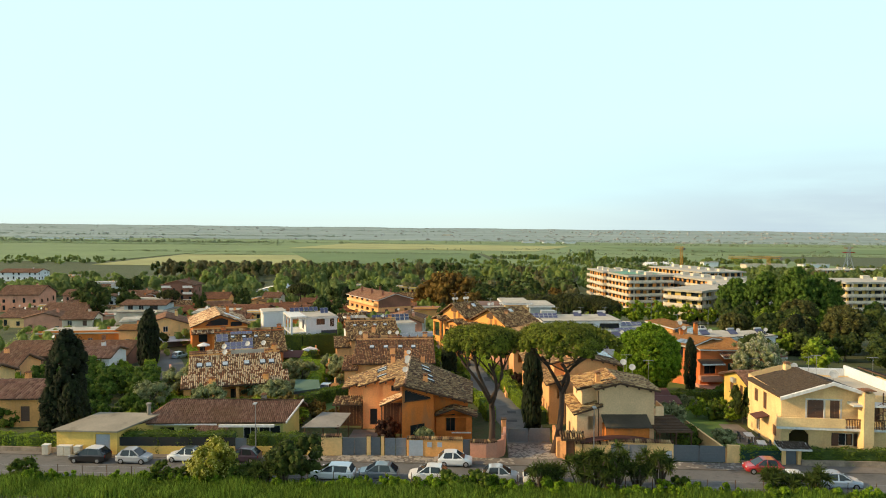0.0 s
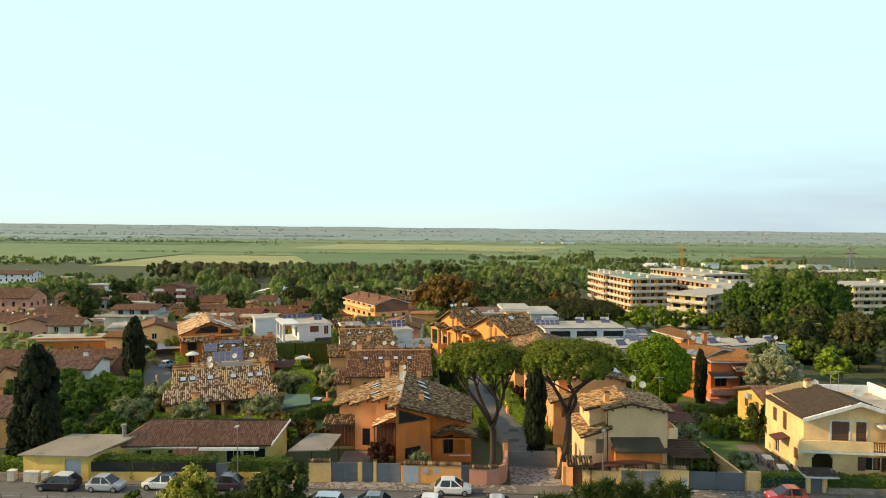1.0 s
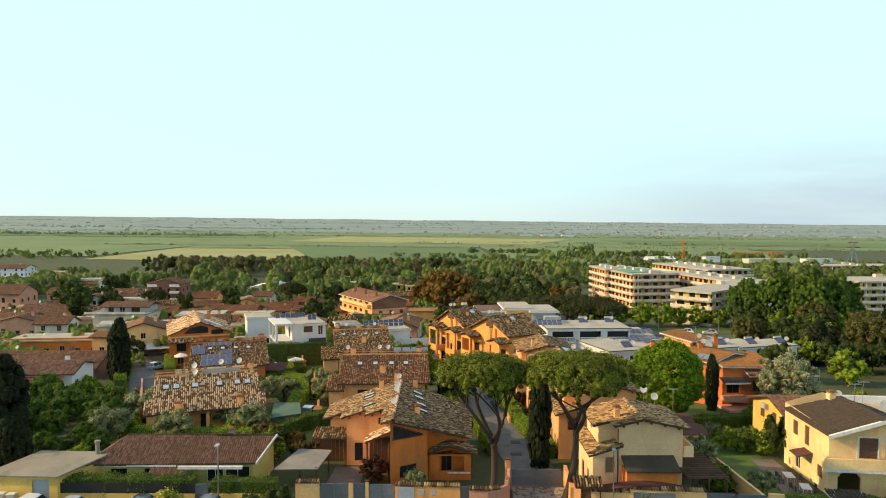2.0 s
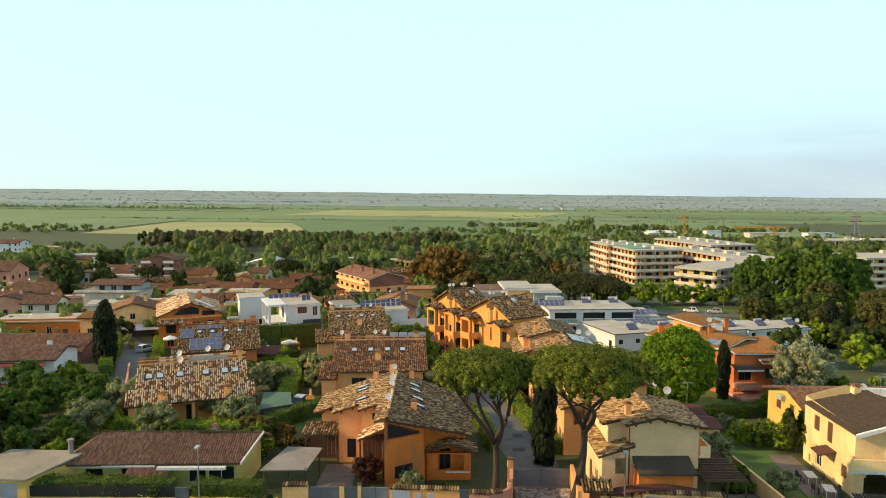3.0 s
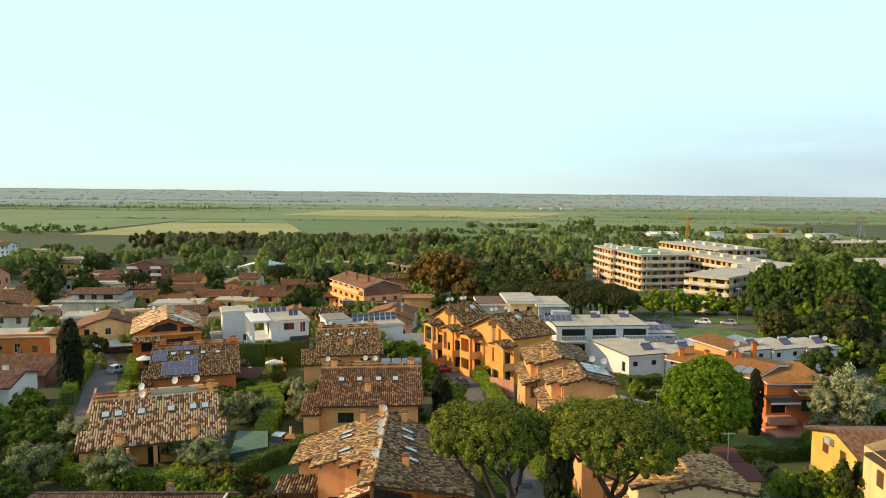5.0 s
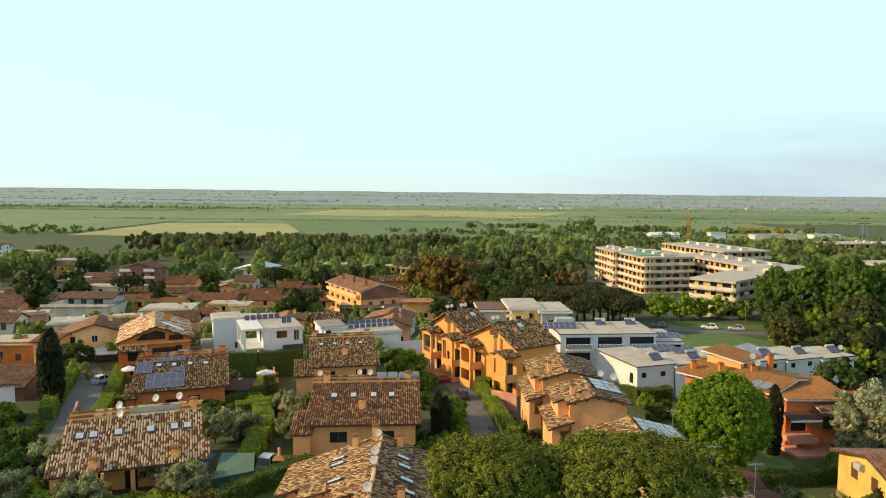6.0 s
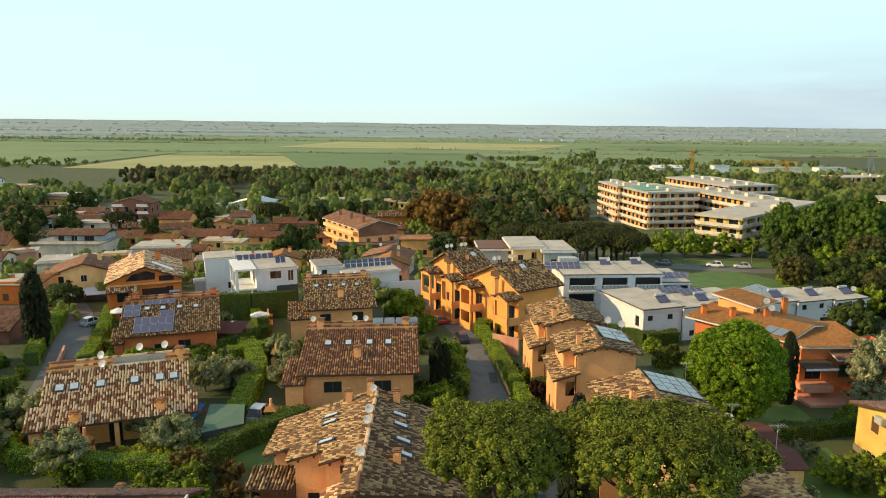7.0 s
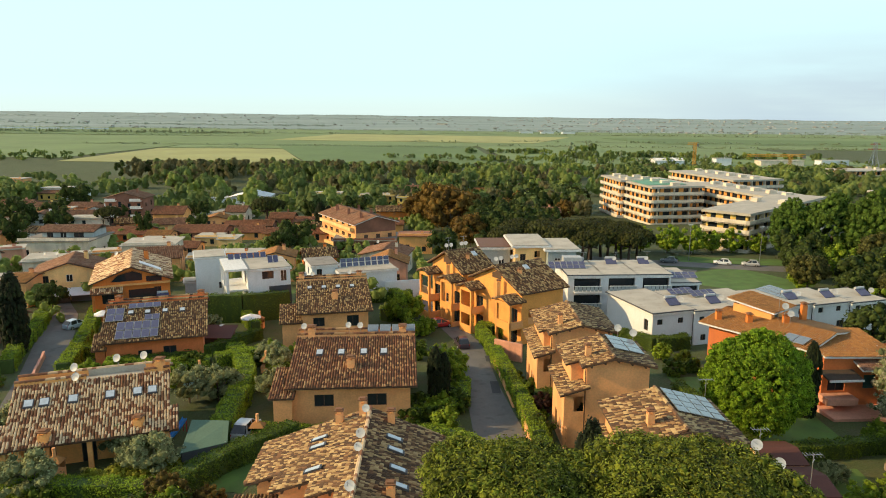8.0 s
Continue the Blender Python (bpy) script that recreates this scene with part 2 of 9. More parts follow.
M_NEEDLE = leafy("pine_needles", (0.040, 0.062, 0.008), (0.33, 0.39, 0.04), 0.3)
# Darker copy of the needles, with the far grove's shade in its colour.
M_NEEDLE_D = leafy("shaded_pine_needles", (0.03, 0.038, 0.010), (0.10, 0.11, 0.022), 0.2)
M_DOME = leafy("olive_brown_leaves", (0.0490, 0.0560, 0.0154), (0.21, 0.21, 0.055), 0.35)
M_CYPRESS = leafy("cypress_scale_leaves", (0.010, 0.018, 0.007), (0.030, 0.045, 0.014), 0.1)
M_HEDGE = leafy("hedge_leaves", (0.18, 0.28, 0.018), (0.42, 0.58, 0.05))
M_HEDGE_D = leafy("dark_hedge_leaves", (0.055, 0.098, 0.012), (0.21, 0.31, 0.035))
M_BROAD = leafy("broad_leaves", (0.10, 0.19, 0.008), (0.33, 0.53, 0.03), 0.4)
M_BROADDARK = leafy("dense_tree_leaves", (0.075, 0.15, 0.024), (0.18, 0.30, 0.042), 0.4)
M_OLIVE = leafy("olive_leaves", (0.21, 0.26, 0.11), (0.50, 0.56, 0.28))
M_DARKLEAF = leafy("dark_leaves", (0.040, 0.066, 0.014), (0.115, 0.165, 0.034))
M_WARMLEAF = leafy("young_copper_leaves", (0.13, 0.08, 0.018), (0.35, 0.215, 0.045))
M_MAROON = leafy("maroon_leaves", (0.04, 0.018, 0.014), (0.10, 0.045, 0.03))
M_BLOSSOM = leafy("white_blossom", (0.55, 0.52, 0.34), (0.80, 0.78, 0.55))
M_YBLOSSOM = leafy("yellow_blossom", (0.50, 0.52, 0.08), (0.78, 0.76, 0.24))
M_LIMELEAF = leafy("yellow_green_leaves", (0.22, 0.24, 0.018), (0.52, 0.54, 0.07))
M_TWIG = leafy("gold_brown_twigs", (0.10, 0.075, 0.022), (0.26, 0.20, 0.05))
M_GRASS = leafy("tall_grass", (0.09, 0.17, 0.014), (0.27, 0.41, 0.05))
# Woodland greens and browns are lightened and evened to imitate haze over distance.
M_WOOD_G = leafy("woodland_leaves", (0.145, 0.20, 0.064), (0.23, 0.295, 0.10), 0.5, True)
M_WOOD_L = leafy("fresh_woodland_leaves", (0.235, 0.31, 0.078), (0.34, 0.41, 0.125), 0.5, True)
# Paler copies of the woodland tones, with distance haze put into the colour.
M_WOOD_F = leafy("hazy_far_belt_leaves", (0.27, 0.32, 0.21), (0.33, 0.38, 0.25), 0.5, True)
M_WOOD_H = leafy("hazy_hillside_leaves", (0.32, 0.39, 0.33), (0.37, 0.44, 0.37), 0.5, True)
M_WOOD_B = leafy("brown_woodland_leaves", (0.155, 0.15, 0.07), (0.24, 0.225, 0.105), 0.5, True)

# ---- mesh tools ----


class Shape:
    """Collects vertices and faces of one mesh."""

    def __init__(self):
        self.v, self.f = [], []

    def poly(self, pts):
        n = len(self.v)
        self.v += [tuple(p) for p in pts]
        self.f.append(tuple(range(n, n + len(pts))))
        return self

    def box(self, x0, y0, z0, x1, y1, z1):
        n = len(self.v)
        self.v += [(x, y, z) for z in (z0, z1) for y in (y0, y1) for x in (x0, x1)]
        self.f += [tuple(n + i for i in q) for q in ((0, 2, 3, 1), (4, 5, 7, 6), (0, 1, 5, 4), (2, 6, 7, 3), (0, 4, 6, 2), (1, 3, 7, 5))]
        return self

    def slab(self, pts, down):
        """A plate under a planar polygon, down metres thick along z."""
        low = [(p[0], p[1], p[2] - down) for p in pts]
        self.poly(pts)
        self.poly(low[::-1])
        for i in range(len(pts)):
            j = (i + 1) % len(pts)
            self.poly([pts[i], low[i], low[j], pts[j]])
        return self

    def tube(self, pts, radii, n=8, cap=True):
        pts = [Vector(p) for p in pts]
        rings = []
        for i, p in enumerate(pts):
            d = (pts[min(i + 1, len(pts) - 1)] - pts[max(i - 1, 0)]).normalized()
            a = d.orthogonal().normalized() if abs(d.z) > 0.9 else d.cross(Vector((0, 0, 1))).normalized()
            b = d.cross(a)
            k = len(self.v)
            self.v += [tuple(p + radii[i] * (math.cos(2 * math.pi * j / n) * a + math.sin(2 * math.pi * j / n) * b)) for j in range(n)]
            rings.append(k)
        for r, s in zip(rings, rings[1:]):
            self.f += [(r + j, r + (j + 1) % n, s + (j + 1) % n, s + j) for j in range(n)]
        if cap:
            self.f.append(tuple(rings[0] + j for j in range(n))[::-1])
            self.f.append(tuple(rings[-1] + j for j in range(n)))
        return self

    def mesh(self, name):
        me = bpy.data.meshes.new(name)
        me.from_pydata(self.v, [], self.f)
        return me


def part(name, shape, material, parent=None, label="", m=None, smooth=False):
    me = shape.mesh(name) if isinstance(shape, Shape) else shape
    if smooth:
        me.polygons.foreach_set("use_smooth", [True] * len(me.polygons))
    if not me.materials:
        me.materials.append(material)
    ob = new(name, me)
    if parent:
        ob.parent = parent
    if m is not None:
        ob.matrix_basis = m
    return tagged(ob, label)


def thing(name, m, label, category, group="", kind=""):
    return_ob = new(name)
    return_ob.matrix_basis = m
    return tagged(return_ob, label, category, group, kind)


def quads(name, v, material):
    """A mesh of loose quads from an array of 4n corners."""
    v = np.asarray(v, dtype=np.float32).reshape(-1, 3)
    me = bpy.data.meshes.new(name)
    n = len(v) // 4
    me.vertices.add(4 * n)
    me.vertices.foreach_set("co", v.ravel())
    me.loops.add(4 * n)
    me.loops.foreach_set("vertex_index", np.arange(4 * n, dtype=np.int32))
    me.polygons.add(n)
    me.polygons.foreach_set("loop_start", np.arange(0, 4 * n, 4, dtype=np.int32))
    me.update(calc_edges=True)
    me.materials.append(material)
    return me


def unit(a):
    return a / np.maximum(np.linalg.norm(a, axis=-1, keepdims=True), 1e-6)


def leaf_quads(rng, p, size, long=1.6, facing=None, lift=0.0):
    """Leaf blades at the points p; facing pulls their faces towards a direction."""
    n = len(p)
    a = rng.normal(size=(n, 3))
    nrm = unit(rng.normal(size=(n, 3)) + (0 if facing is None else 1.3 * facing))
    a = unit(np.cross(nrm, a))
    a[:, 2] += lift
    a = unit(a)
    b = unit(np.cross(nrm, a))
    s = (size * rng.uniform(0.65, 1.35, n))[:, None]
    a, b = a * s * long * 0.5, b * s * 0.5
    return np.stack([p - a, p + b * 0.9 - a * 0.1, p + a, p - b * 0.9 + a * 0.1], axis=1)


G_Y = [-3000, 0, 45, 58, 63, 64.6, 66, 72, 85, 100, 118, 137, 150, 200, 250, 330, 420, 600, 9000]
G_Z = [14, 9, 2.4, 0.9, 0.45, 0.1, -0.02, -0.02, -0.3, -0.6, -1.6, -2.8, -3.7, -6.0, -8.0, -11.0, -13.5, -15.0, -15.0]


def ground_z(x, y):
    """Height of the land: a grassy bank, the street, then a slope down to the plain. Far off it tilts sideways to fit
    the horizon in the camera's view.
    """
    near = max(-80.0, min(80.0, x))
    return float(np.interp(y + 0.06 * near * max(0.0, 1 - abs(y - 70) / 40), G_Y, G_Z)) - 0.0105 * x * max(0.0, min(1.0, (y - 330) / 300))


# ---- the land ----


def land_material():
    m, nt, b = nodes_of("meadow_and_garden_soil")
    col = mixed(nt, noised(nt, 0.06, 5.0), (0.028, 0.050, 0.010, 1), (0.055, 0.075, 0.018, 1))
    col = mixed(nt, noised(nt, 0.5, 6.0, 0.45, 0.7), col, (0.07, 0.06, 0.035, 1))
    col = mixed(nt, 0.4, col, mixed(nt, noised(nt, 7.0, 5.0), (0.03, 0.055, 0.012, 1), (0.11, 0.13, 0.04, 1)))
    nt.links.new(col, b.inputs["Base Color"])
    b.inputs["Roughness"].default_value = 0.95
    bumped(nt, b, noised(nt, 6.0, 6.0), 0.5, 0.08)
    return m


def spaced(a, b, step, grow):
    out = [a]
    while out[-1] < b:
        out.append(out[-1] + step)
        step *= grow
    return out


xs_half = spaced(0.0, 4800.0, 4.0, 1.09)
land_x = [-v for v in xs_half[:0:-1]] + xs_half
land_y = [-2500, -900, -300, -100, -30] + list(np.arange(0, 180, 3.0)) + spaced(180.0, 4900.0, 4.0, 1.06)
land = Shape()
for gy in land_y:
    for gx in land_x:
        land.v.append((gx, gy, ground_z(gx, gy)))
nx = len(land_x)
for j in range(len(land_y) - 1):
    for i in range(nx - 1):
        land.f.append((j * nx + i, j * nx + i + 1, (j + 1) * nx + i + 1, (j + 1) * nx + i))
tagged(part("ground", land, land_material()), "green sloping land running down to a wide plain", "ground", kind="structure")


def strip(name, line, widths, material, lift, label, category, step=2.0, kerb=0.0):
    """A band draped over the land along a line of (x, y) points."""
    pts, ws = [], []
    for (a, b), (w0, w1) in zip(zip(line, line[1:]), zip(widths, widths[1:])):
        n = max(1, int(math.dist(a, b) / step))
        for k in range(n):
            pts.append((a[0] + (b[0] - a[0]) * k / n, a[1] + (b[1] - a[1]) * k / n))
            ws.append(w0 + (w1 - w0) * k / n)
    pts.append(line[-1])
    ws.append(widths[-1])
    s = Shape()
    for i, p in enumerate(pts):
        q, r = pts[max(i - 1, 0)], pts[min(i + 1, len(pts) - 1)]
        d = Vector((r[0] - q[0], r[1] - q[1])).normalized()
        for k in (-1, 1):
            x, y = p[0] - d.y * ws[i] / 2 * k, p[1] + d.x * ws[i] / 2 * k
            z = ground_z(x, y) + lift
            s.v += [(x, y, z), (x, y, z - 0.3 - kerb)]
    for i in range(len(pts) - 1):
        a, b = 4 * i, 4 * i + 4
        s.f += [(a + 2, b + 2, b, a), (a, b, b + 1, a + 1), (a + 3, b + 3, b + 2, a + 2)]
    return tagged(part(name, s, material), label, category, kind="structure")


def street_y(x):
    return 68.0 - 0.067 * x


strip("road", [(-140, street_y(-140)), (140, street_y(140))], [6.4, 6.4], M_ASPHALT, 0.05, "grey asphalt street along the front gardens", "road")
strip("pavement", [(-140, street_y(-140) + 4.3), (140, street_y(140) + 4.3)], [2.2, 2.2], M_PAVE, 0.15, "worn pavement with a raised kerb", "pavement")
strip("lane", [(9.9, 71.5), (9.9, 86), (7.0, 103), (6.1, 118), (5.6, 137), (1.5, 154), (-4, 173)], [4.8, 5.0, 5.2, 4.1, 3.2, 3.6, 3.6], M_LANE, 0.06, "worn grey asphalt lane between hedges", "lane")
strip("side_road", [(-43, 110), (-49, 125), (-56, 141), (-63, 155.6), (-70, 166)], [4.4, 4.6, 4.9, 5.2, 5.2], M_LANE, 0.06, "grey asphalt cul-de-sac below the hedges", "road")
strip("car_park_road", [(40, 215), (62, 206), (80, 200), (120, 196)], [7, 7, 7, 7], M_LANE, 0.06, "asphalt access road beside a park", "road")
for px, py, pw, pl in ((7.7, 130, 0.9, 2.6), (7.6, 118.5, 1.0, 4.2), (9.3, 93, 1.2, 1.4), (8.9, 88.5, 1.3, 1.2)):
    strip("asphalt_patch", [(px, py - pl / 2), (px, py + pl / 2)], [pw, pw], M_PATCH, 0.066, "dark patch in the lane", "patch")
strip("driveway", [(9.9, 71.6), (9.9, 79.5)], [6.0, 5.0], M_PAVE, 0.07, "stone-paved driveway before the lane gate", "driveway")


def field(material, corners, label):
    """A crop field: a low sheet over the plain with a raised edge."""
    s = Shape().slab([(x, y, ground_z(x, y) + 0.25 + 0.06 * field.count) for x, y in corners], 0.2)
    field.count += 1
    tagged(part("field", s, material), label, "field", kind="structure")


field.count = 0
M_WHEAT = surface("young_wheat", (0.148, 0.210, 0.066), spread=0.2, big=0.012, small=0.15, stain=(0.175, 0.22, 0.085), bump=0)
M_WHEAT_D = surface("dark_green_crop", (0.105, 0.165, 0.042), spread=0.2, big=0.012, small=0.15, stain=(0.11, 0.18, 0.05), bump=0)
M_STRAW = surface("yellow_green_meadow", (0.31, 0.31, 0.105), spread=0.2, big=0.015, small=0.15, stain=(0.3, 0.31, 0.12), bump=0)
field(M_WHEAT, [(-2600, 1010), (2600, 1010), (3000, 2600), (-3000, 2600)], "broad pale green field on the plain")
field(M_STRAW, [(-330, 650), (-112, 640), (-186, 890), (-330, 880)], "yellow-green meadow on the plain")
field(M_WHEAT_D, [(-108, 640), (60, 640), (50, 1013), (-226, 1013)], "dark green crop field on the plain")
field(M_WHEAT, [(-900, 700), (-350, 690), (-332, 1013), (-900, 1013)], "pale green field on the plain")
field(M_WHEAT, [(-330, 886), (-188, 896), (-224, 1013), (-336, 1013)], "pale green field on the plain")
field(M_WHEAT, [(80, 640), (420, 640), (440, 1013), (56, 1013)], "pale green field on the plain")
field(M_STRAW, [(-260, 1150), (150, 1120), (260, 1420), (-200, 1480)], "yellow-green meadow on the plain")
field(M_WHEAT_D, [(-1500, 1300), (-500, 1300), (-450, 1500), (-1500, 1550)], "dark green crop field on the plain")
field(M_WHEAT_D, [(350, 1150), (1500, 1100), (1600, 1350), (320, 1400)], "dark green crop field on the plain")

# far low hills in soft bands of woods and fields, closing the plain


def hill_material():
    m, nt, b = nodes_of("hazy_far_hills")
    # Pale blue-grey tones paint distance haze into the hill colours.
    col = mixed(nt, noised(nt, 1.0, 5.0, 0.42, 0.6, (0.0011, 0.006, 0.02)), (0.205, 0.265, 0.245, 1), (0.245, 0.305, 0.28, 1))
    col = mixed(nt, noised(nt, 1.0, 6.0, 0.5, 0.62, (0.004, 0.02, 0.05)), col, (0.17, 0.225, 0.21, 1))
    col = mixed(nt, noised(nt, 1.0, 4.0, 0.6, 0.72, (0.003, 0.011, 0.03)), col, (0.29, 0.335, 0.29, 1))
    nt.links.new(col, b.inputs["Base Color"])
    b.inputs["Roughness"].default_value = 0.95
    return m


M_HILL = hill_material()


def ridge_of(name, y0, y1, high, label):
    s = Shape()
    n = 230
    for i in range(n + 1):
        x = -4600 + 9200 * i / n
        # Sideways tilt of the far land, fitted to the camera's horizon.
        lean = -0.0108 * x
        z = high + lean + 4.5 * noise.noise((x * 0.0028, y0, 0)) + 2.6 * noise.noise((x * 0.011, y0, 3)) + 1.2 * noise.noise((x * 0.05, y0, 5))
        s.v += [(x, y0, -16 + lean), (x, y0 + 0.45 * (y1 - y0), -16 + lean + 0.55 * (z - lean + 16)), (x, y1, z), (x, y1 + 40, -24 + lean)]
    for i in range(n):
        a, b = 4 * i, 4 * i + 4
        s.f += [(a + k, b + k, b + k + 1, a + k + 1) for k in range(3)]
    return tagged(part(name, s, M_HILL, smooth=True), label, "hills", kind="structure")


def hill_z(x, y):
    """Height of the hillside, from its foot at the plain's edge to the skyline."""
    f = (y - HILL_FOOT) / (4300 - HILL_FOOT)
    return -16 - 0.0108 * x + 28 * (0.55 * f / 0.45 if f < 0.45 else 0.55 + 0.45 * (f - 0.45) / 0.55) if f > 0 else -99.0


HILL_FOOT = 1750
ridge_of("backdrop", HILL_FOOT, 4300, 12, "low haze-tinted hills of woods and fields on the horizon")

# ---- building tools ----


def indexed(name, v, f, material):
    me = bpy.data.meshes.new(name)
    me.vertices.add(len(v))
    me.vertices.foreach_set("co", np.asarray(v, np.float32).ravel())
    me.loops.add(f.size)
    me.loops.foreach_set("vertex_index", f.astype(np.int32).ravel())
    me.polygons.add(len(f))
    me.polygons.foreach_set("loop_start", np.arange(0, f.size, 4, dtype=np.int32))
    me.update(calc_edges=True)
    me.materials.append(material)
    return me


def base_at(ob):
    return Matrix.Translation(-ob.location)


def inside(poly, x, y):
    hit = np.zeros(x.shape, bool)
    for (x0, y0), (x1, y1) in zip(poly, poly[1:] + poly[:1]):
        c = (y0 > y) != (y1 > y)
        hit ^= c & (x < (x1 - x0) * (y - y0) / ((y1 - y0) or 1e-9) + x0)
    return hit


tile_rng = np.random.default_rng(5)


def slope(parent, pts, material, pitch_u=0.25, pitch_v=0.36, under=None, thick=0.16, holes=()):
    """One roof plane: a slab with rows of curved clay tiles laid on it. The first edge is the eave; z of the rest follows the plane of the first, second and last point."""
    a, b, d = Vector(pts[0]), Vector(pts[1]), Vector(pts[-1])
    u = (b - a).normalized()
    nrm = u.cross(d - a).normalized()
    if nrm.z < 0:
        nrm.negate()
    flat = [(p[0], p[1], a.z - (nrm.x * (p[0] - a.x) + nrm.y * (p[1] - a.y)) / nrm.z) for p in pts]
    v = nrm.cross(u).normalized()
    if v.z < 0:
        v.negate()
    m = base_at(parent)
    # The slab's dark default colour stands in for shade in the tile gaps.
    part("roof", Shape().slab(flat, thick), under or M_EAVE, parent, m=m)
    uv = [((Vector(p) - a).dot(u), (Vector(p) - a).dot(v)) for p in flat]
    u0, u1 = min(p[0] for p in uv), max(p[0] for p in uv)
    v0, v1 = min(p[1] for p in uv), max(p[1] for p in uv)
    nu, nv = int((u1 - u0) / pitch_u), int((v1 - v0) / pitch_v)
    if nu < 1 or nv < 1:
        return
    gu, gv = np.meshgrid((np.arange(nu) + 0.5) * (u1 - u0) / nu + u0, (np.arange(nv) + 0.5) * (v1 - v0) / nv + v0)
    gu, gv = gu.ravel(), gv.ravel()
    ok = inside(uv, gu, gv)
    for h0, h1, h2, h3 in holes:
        ok &= ~((gu > h0) & (gu < h1) & (gv > h2) & (gv < h3))
    gu, gv = gu[ok], gv[ok]
    n = len(gu)
    r = pitch_u * 0.43
    gu = gu + tile_rng.normal(0, 0.012, n)
    gv = gv + tile_rng.normal(0, 0.025, n)
    yaw = tile_rng.normal(0, 0.05, n)
    lift = 0.03 + np.abs(tile_rng.normal(0, 0.016, n))
    verts = np.zeros((n, 8, 3))
    A, U, V, N = (np.array(q) for q in (a, u, v, nrm))
    half = pitch_v * 0.62
    for e, (sv, k, up) in enumerate(((-half, 1.0, 0.05), (half, 0.82, 0.0))):
        for j, ang in enumerate((0, 60, 120, 180)):
            du, dn = r * k * math.cos(radians(ang)), r * k * 1.1 * math.sin(radians(ang))
            verts[:, 4 * e + j] = A + (gu + du + yaw * sv)[:, None] * U + (gv + sv)[:, None] * V + (lift + dn + up - 0.02)[:, None] * N
    quad = np.array([[0, 1, 5, 4], [1, 2, 6, 5], [2, 3, 7, 6], [0, 3, 2, 1]])
    f = (quad[None] + 8 * np.arange(n)[:, None, None]).reshape(-1, 4)
    tagged(part("roof_tiles", indexed("roof_tiles", verts.reshape(-1, 3), f, material), material, parent, m=m), kind="stuff")


def ridge_caps(parent, p, q, material, r=0.17):
    p, q = Vector(p), Vector(q)
    n = max(2, int((q - p).length / 0.4))
    s = Shape()
    for i in range(n):
        a, b = p.lerp(q, i / n), p.lerp(q, (i + 1.12) / n)
        s.tube([a + Vector((0, 0, 0.02)), b + Vector((0, 0, 0.05))], [r, r * 0.85], 6, False)
    tagged(part("ridge_tiles", s, material, parent, m=base_at(parent)), kind="stuff")


def wall_ring(parent, material, outline, z0, top, wins=(), name="wall"):
    """Outer walls over a counter-clockwise outline of (x, y), up to a height or a roof function, with real openings.
    wins: (edge, distance of the middle from the edge's start, sill z, width, height, style)."""
    s = Shape()
    zt = top if callable(top) else (lambda x, y: top)
    n = len(outline)
    made = []
    for e in range(n):
        p, q = Vector(outline[e]), Vector(outline[(e + 1) % n])
        length = (q - p).length
        d = (q - p) / length
        out = Vector((d.y, -d.x))

        def at(t, z, depth=0.0, p=p, d=d, out=out):
            w = p + d * t - out * depth
            return (w.x, w.y, z)

        ts = [length * k / 8 for k in range(9)]
        hs = [zt(*(p + d * t)) for t in ts]
        cap = min(hs)
        mine = [w for w in wins if w[0] == e]
        us = sorted({0.0, length, *(w[1] - w[3] / 2 for w in mine), *(w[1] + w[3] / 2 for w in mine)})
        vs = sorted({z0, cap, *(w[2] for w in mine), *(w[2] + w[4] for w in mine)})
        us = [t for t in us if -1e-6 <= t <= length + 1e-6]
        vs = [t for t in vs if t <= cap + 1e-6]
        for u0, u1 in zip(us, us[1:]):
            for v0, v1 in zip(vs, vs[1:]):
                um, vm = (u0 + u1) / 2, (v0 + v1) / 2
                if any(abs(um - w[1]) < w[3] / 2 and w[2] < vm < w[2] + w[4] for w in mine):
                    continue
                s.poly([at(u0, v0), at(u1, v0), at(u1, v1), at(u0, v1)])
        if max(hs) > cap + 0.02:
            s.poly([at(0, cap), at(length, cap)] + [at(t, h) for t, h in zip(ts[::-1], hs[::-1])])
        for w in mine:
            u0, u1, v0, v1, deep = w[1] - w[3] / 2, w[1] + w[3] / 2, w[2], w[2] + w[4], 1.6 if w[5] == "loggia" else 0.22
            for a, b in (((u0, v0), (u1, v0)), ((u1, v0), (u1, v1)), ((u1, v1), (u0, v1)), ((u0, v1), (u0, v0))):
                s.poly([at(*a), at(*b), at(*b, deep), at(*a, deep)])
            if w[5] == "loggia":
                s.poly([at(u0, v0, deep), at(u1, v0, deep), at(u1, v1, deep), at(u0, v1, deep)])
            made.append((at, u0, u1, v0, v1, w[5]))
    m = base_at(parent)
    part(name, s, material, parent, m=m)
    for at, u0, u1, v0, v1, style in made:
        window(parent, at, u0, u1, v0, v1, style, m)


def bar(s, at, u0, u1, v0, v1, d0, d1):
    """A box between depths d0 (outer) and d1 in a wall."""
    k = len(s.v)
    s.v += [at(u, v, d) for d in (d0, d1) for v in (v0, v1) for u in (u0, u1)]
    s.f += [tuple(k + i for i in q) for q in ((0, 1, 3, 2), (4, 6, 7, 5), (0, 4, 5, 1), (2, 3, 7, 6), (0, 2, 6, 4), (1, 5, 7, 3))]


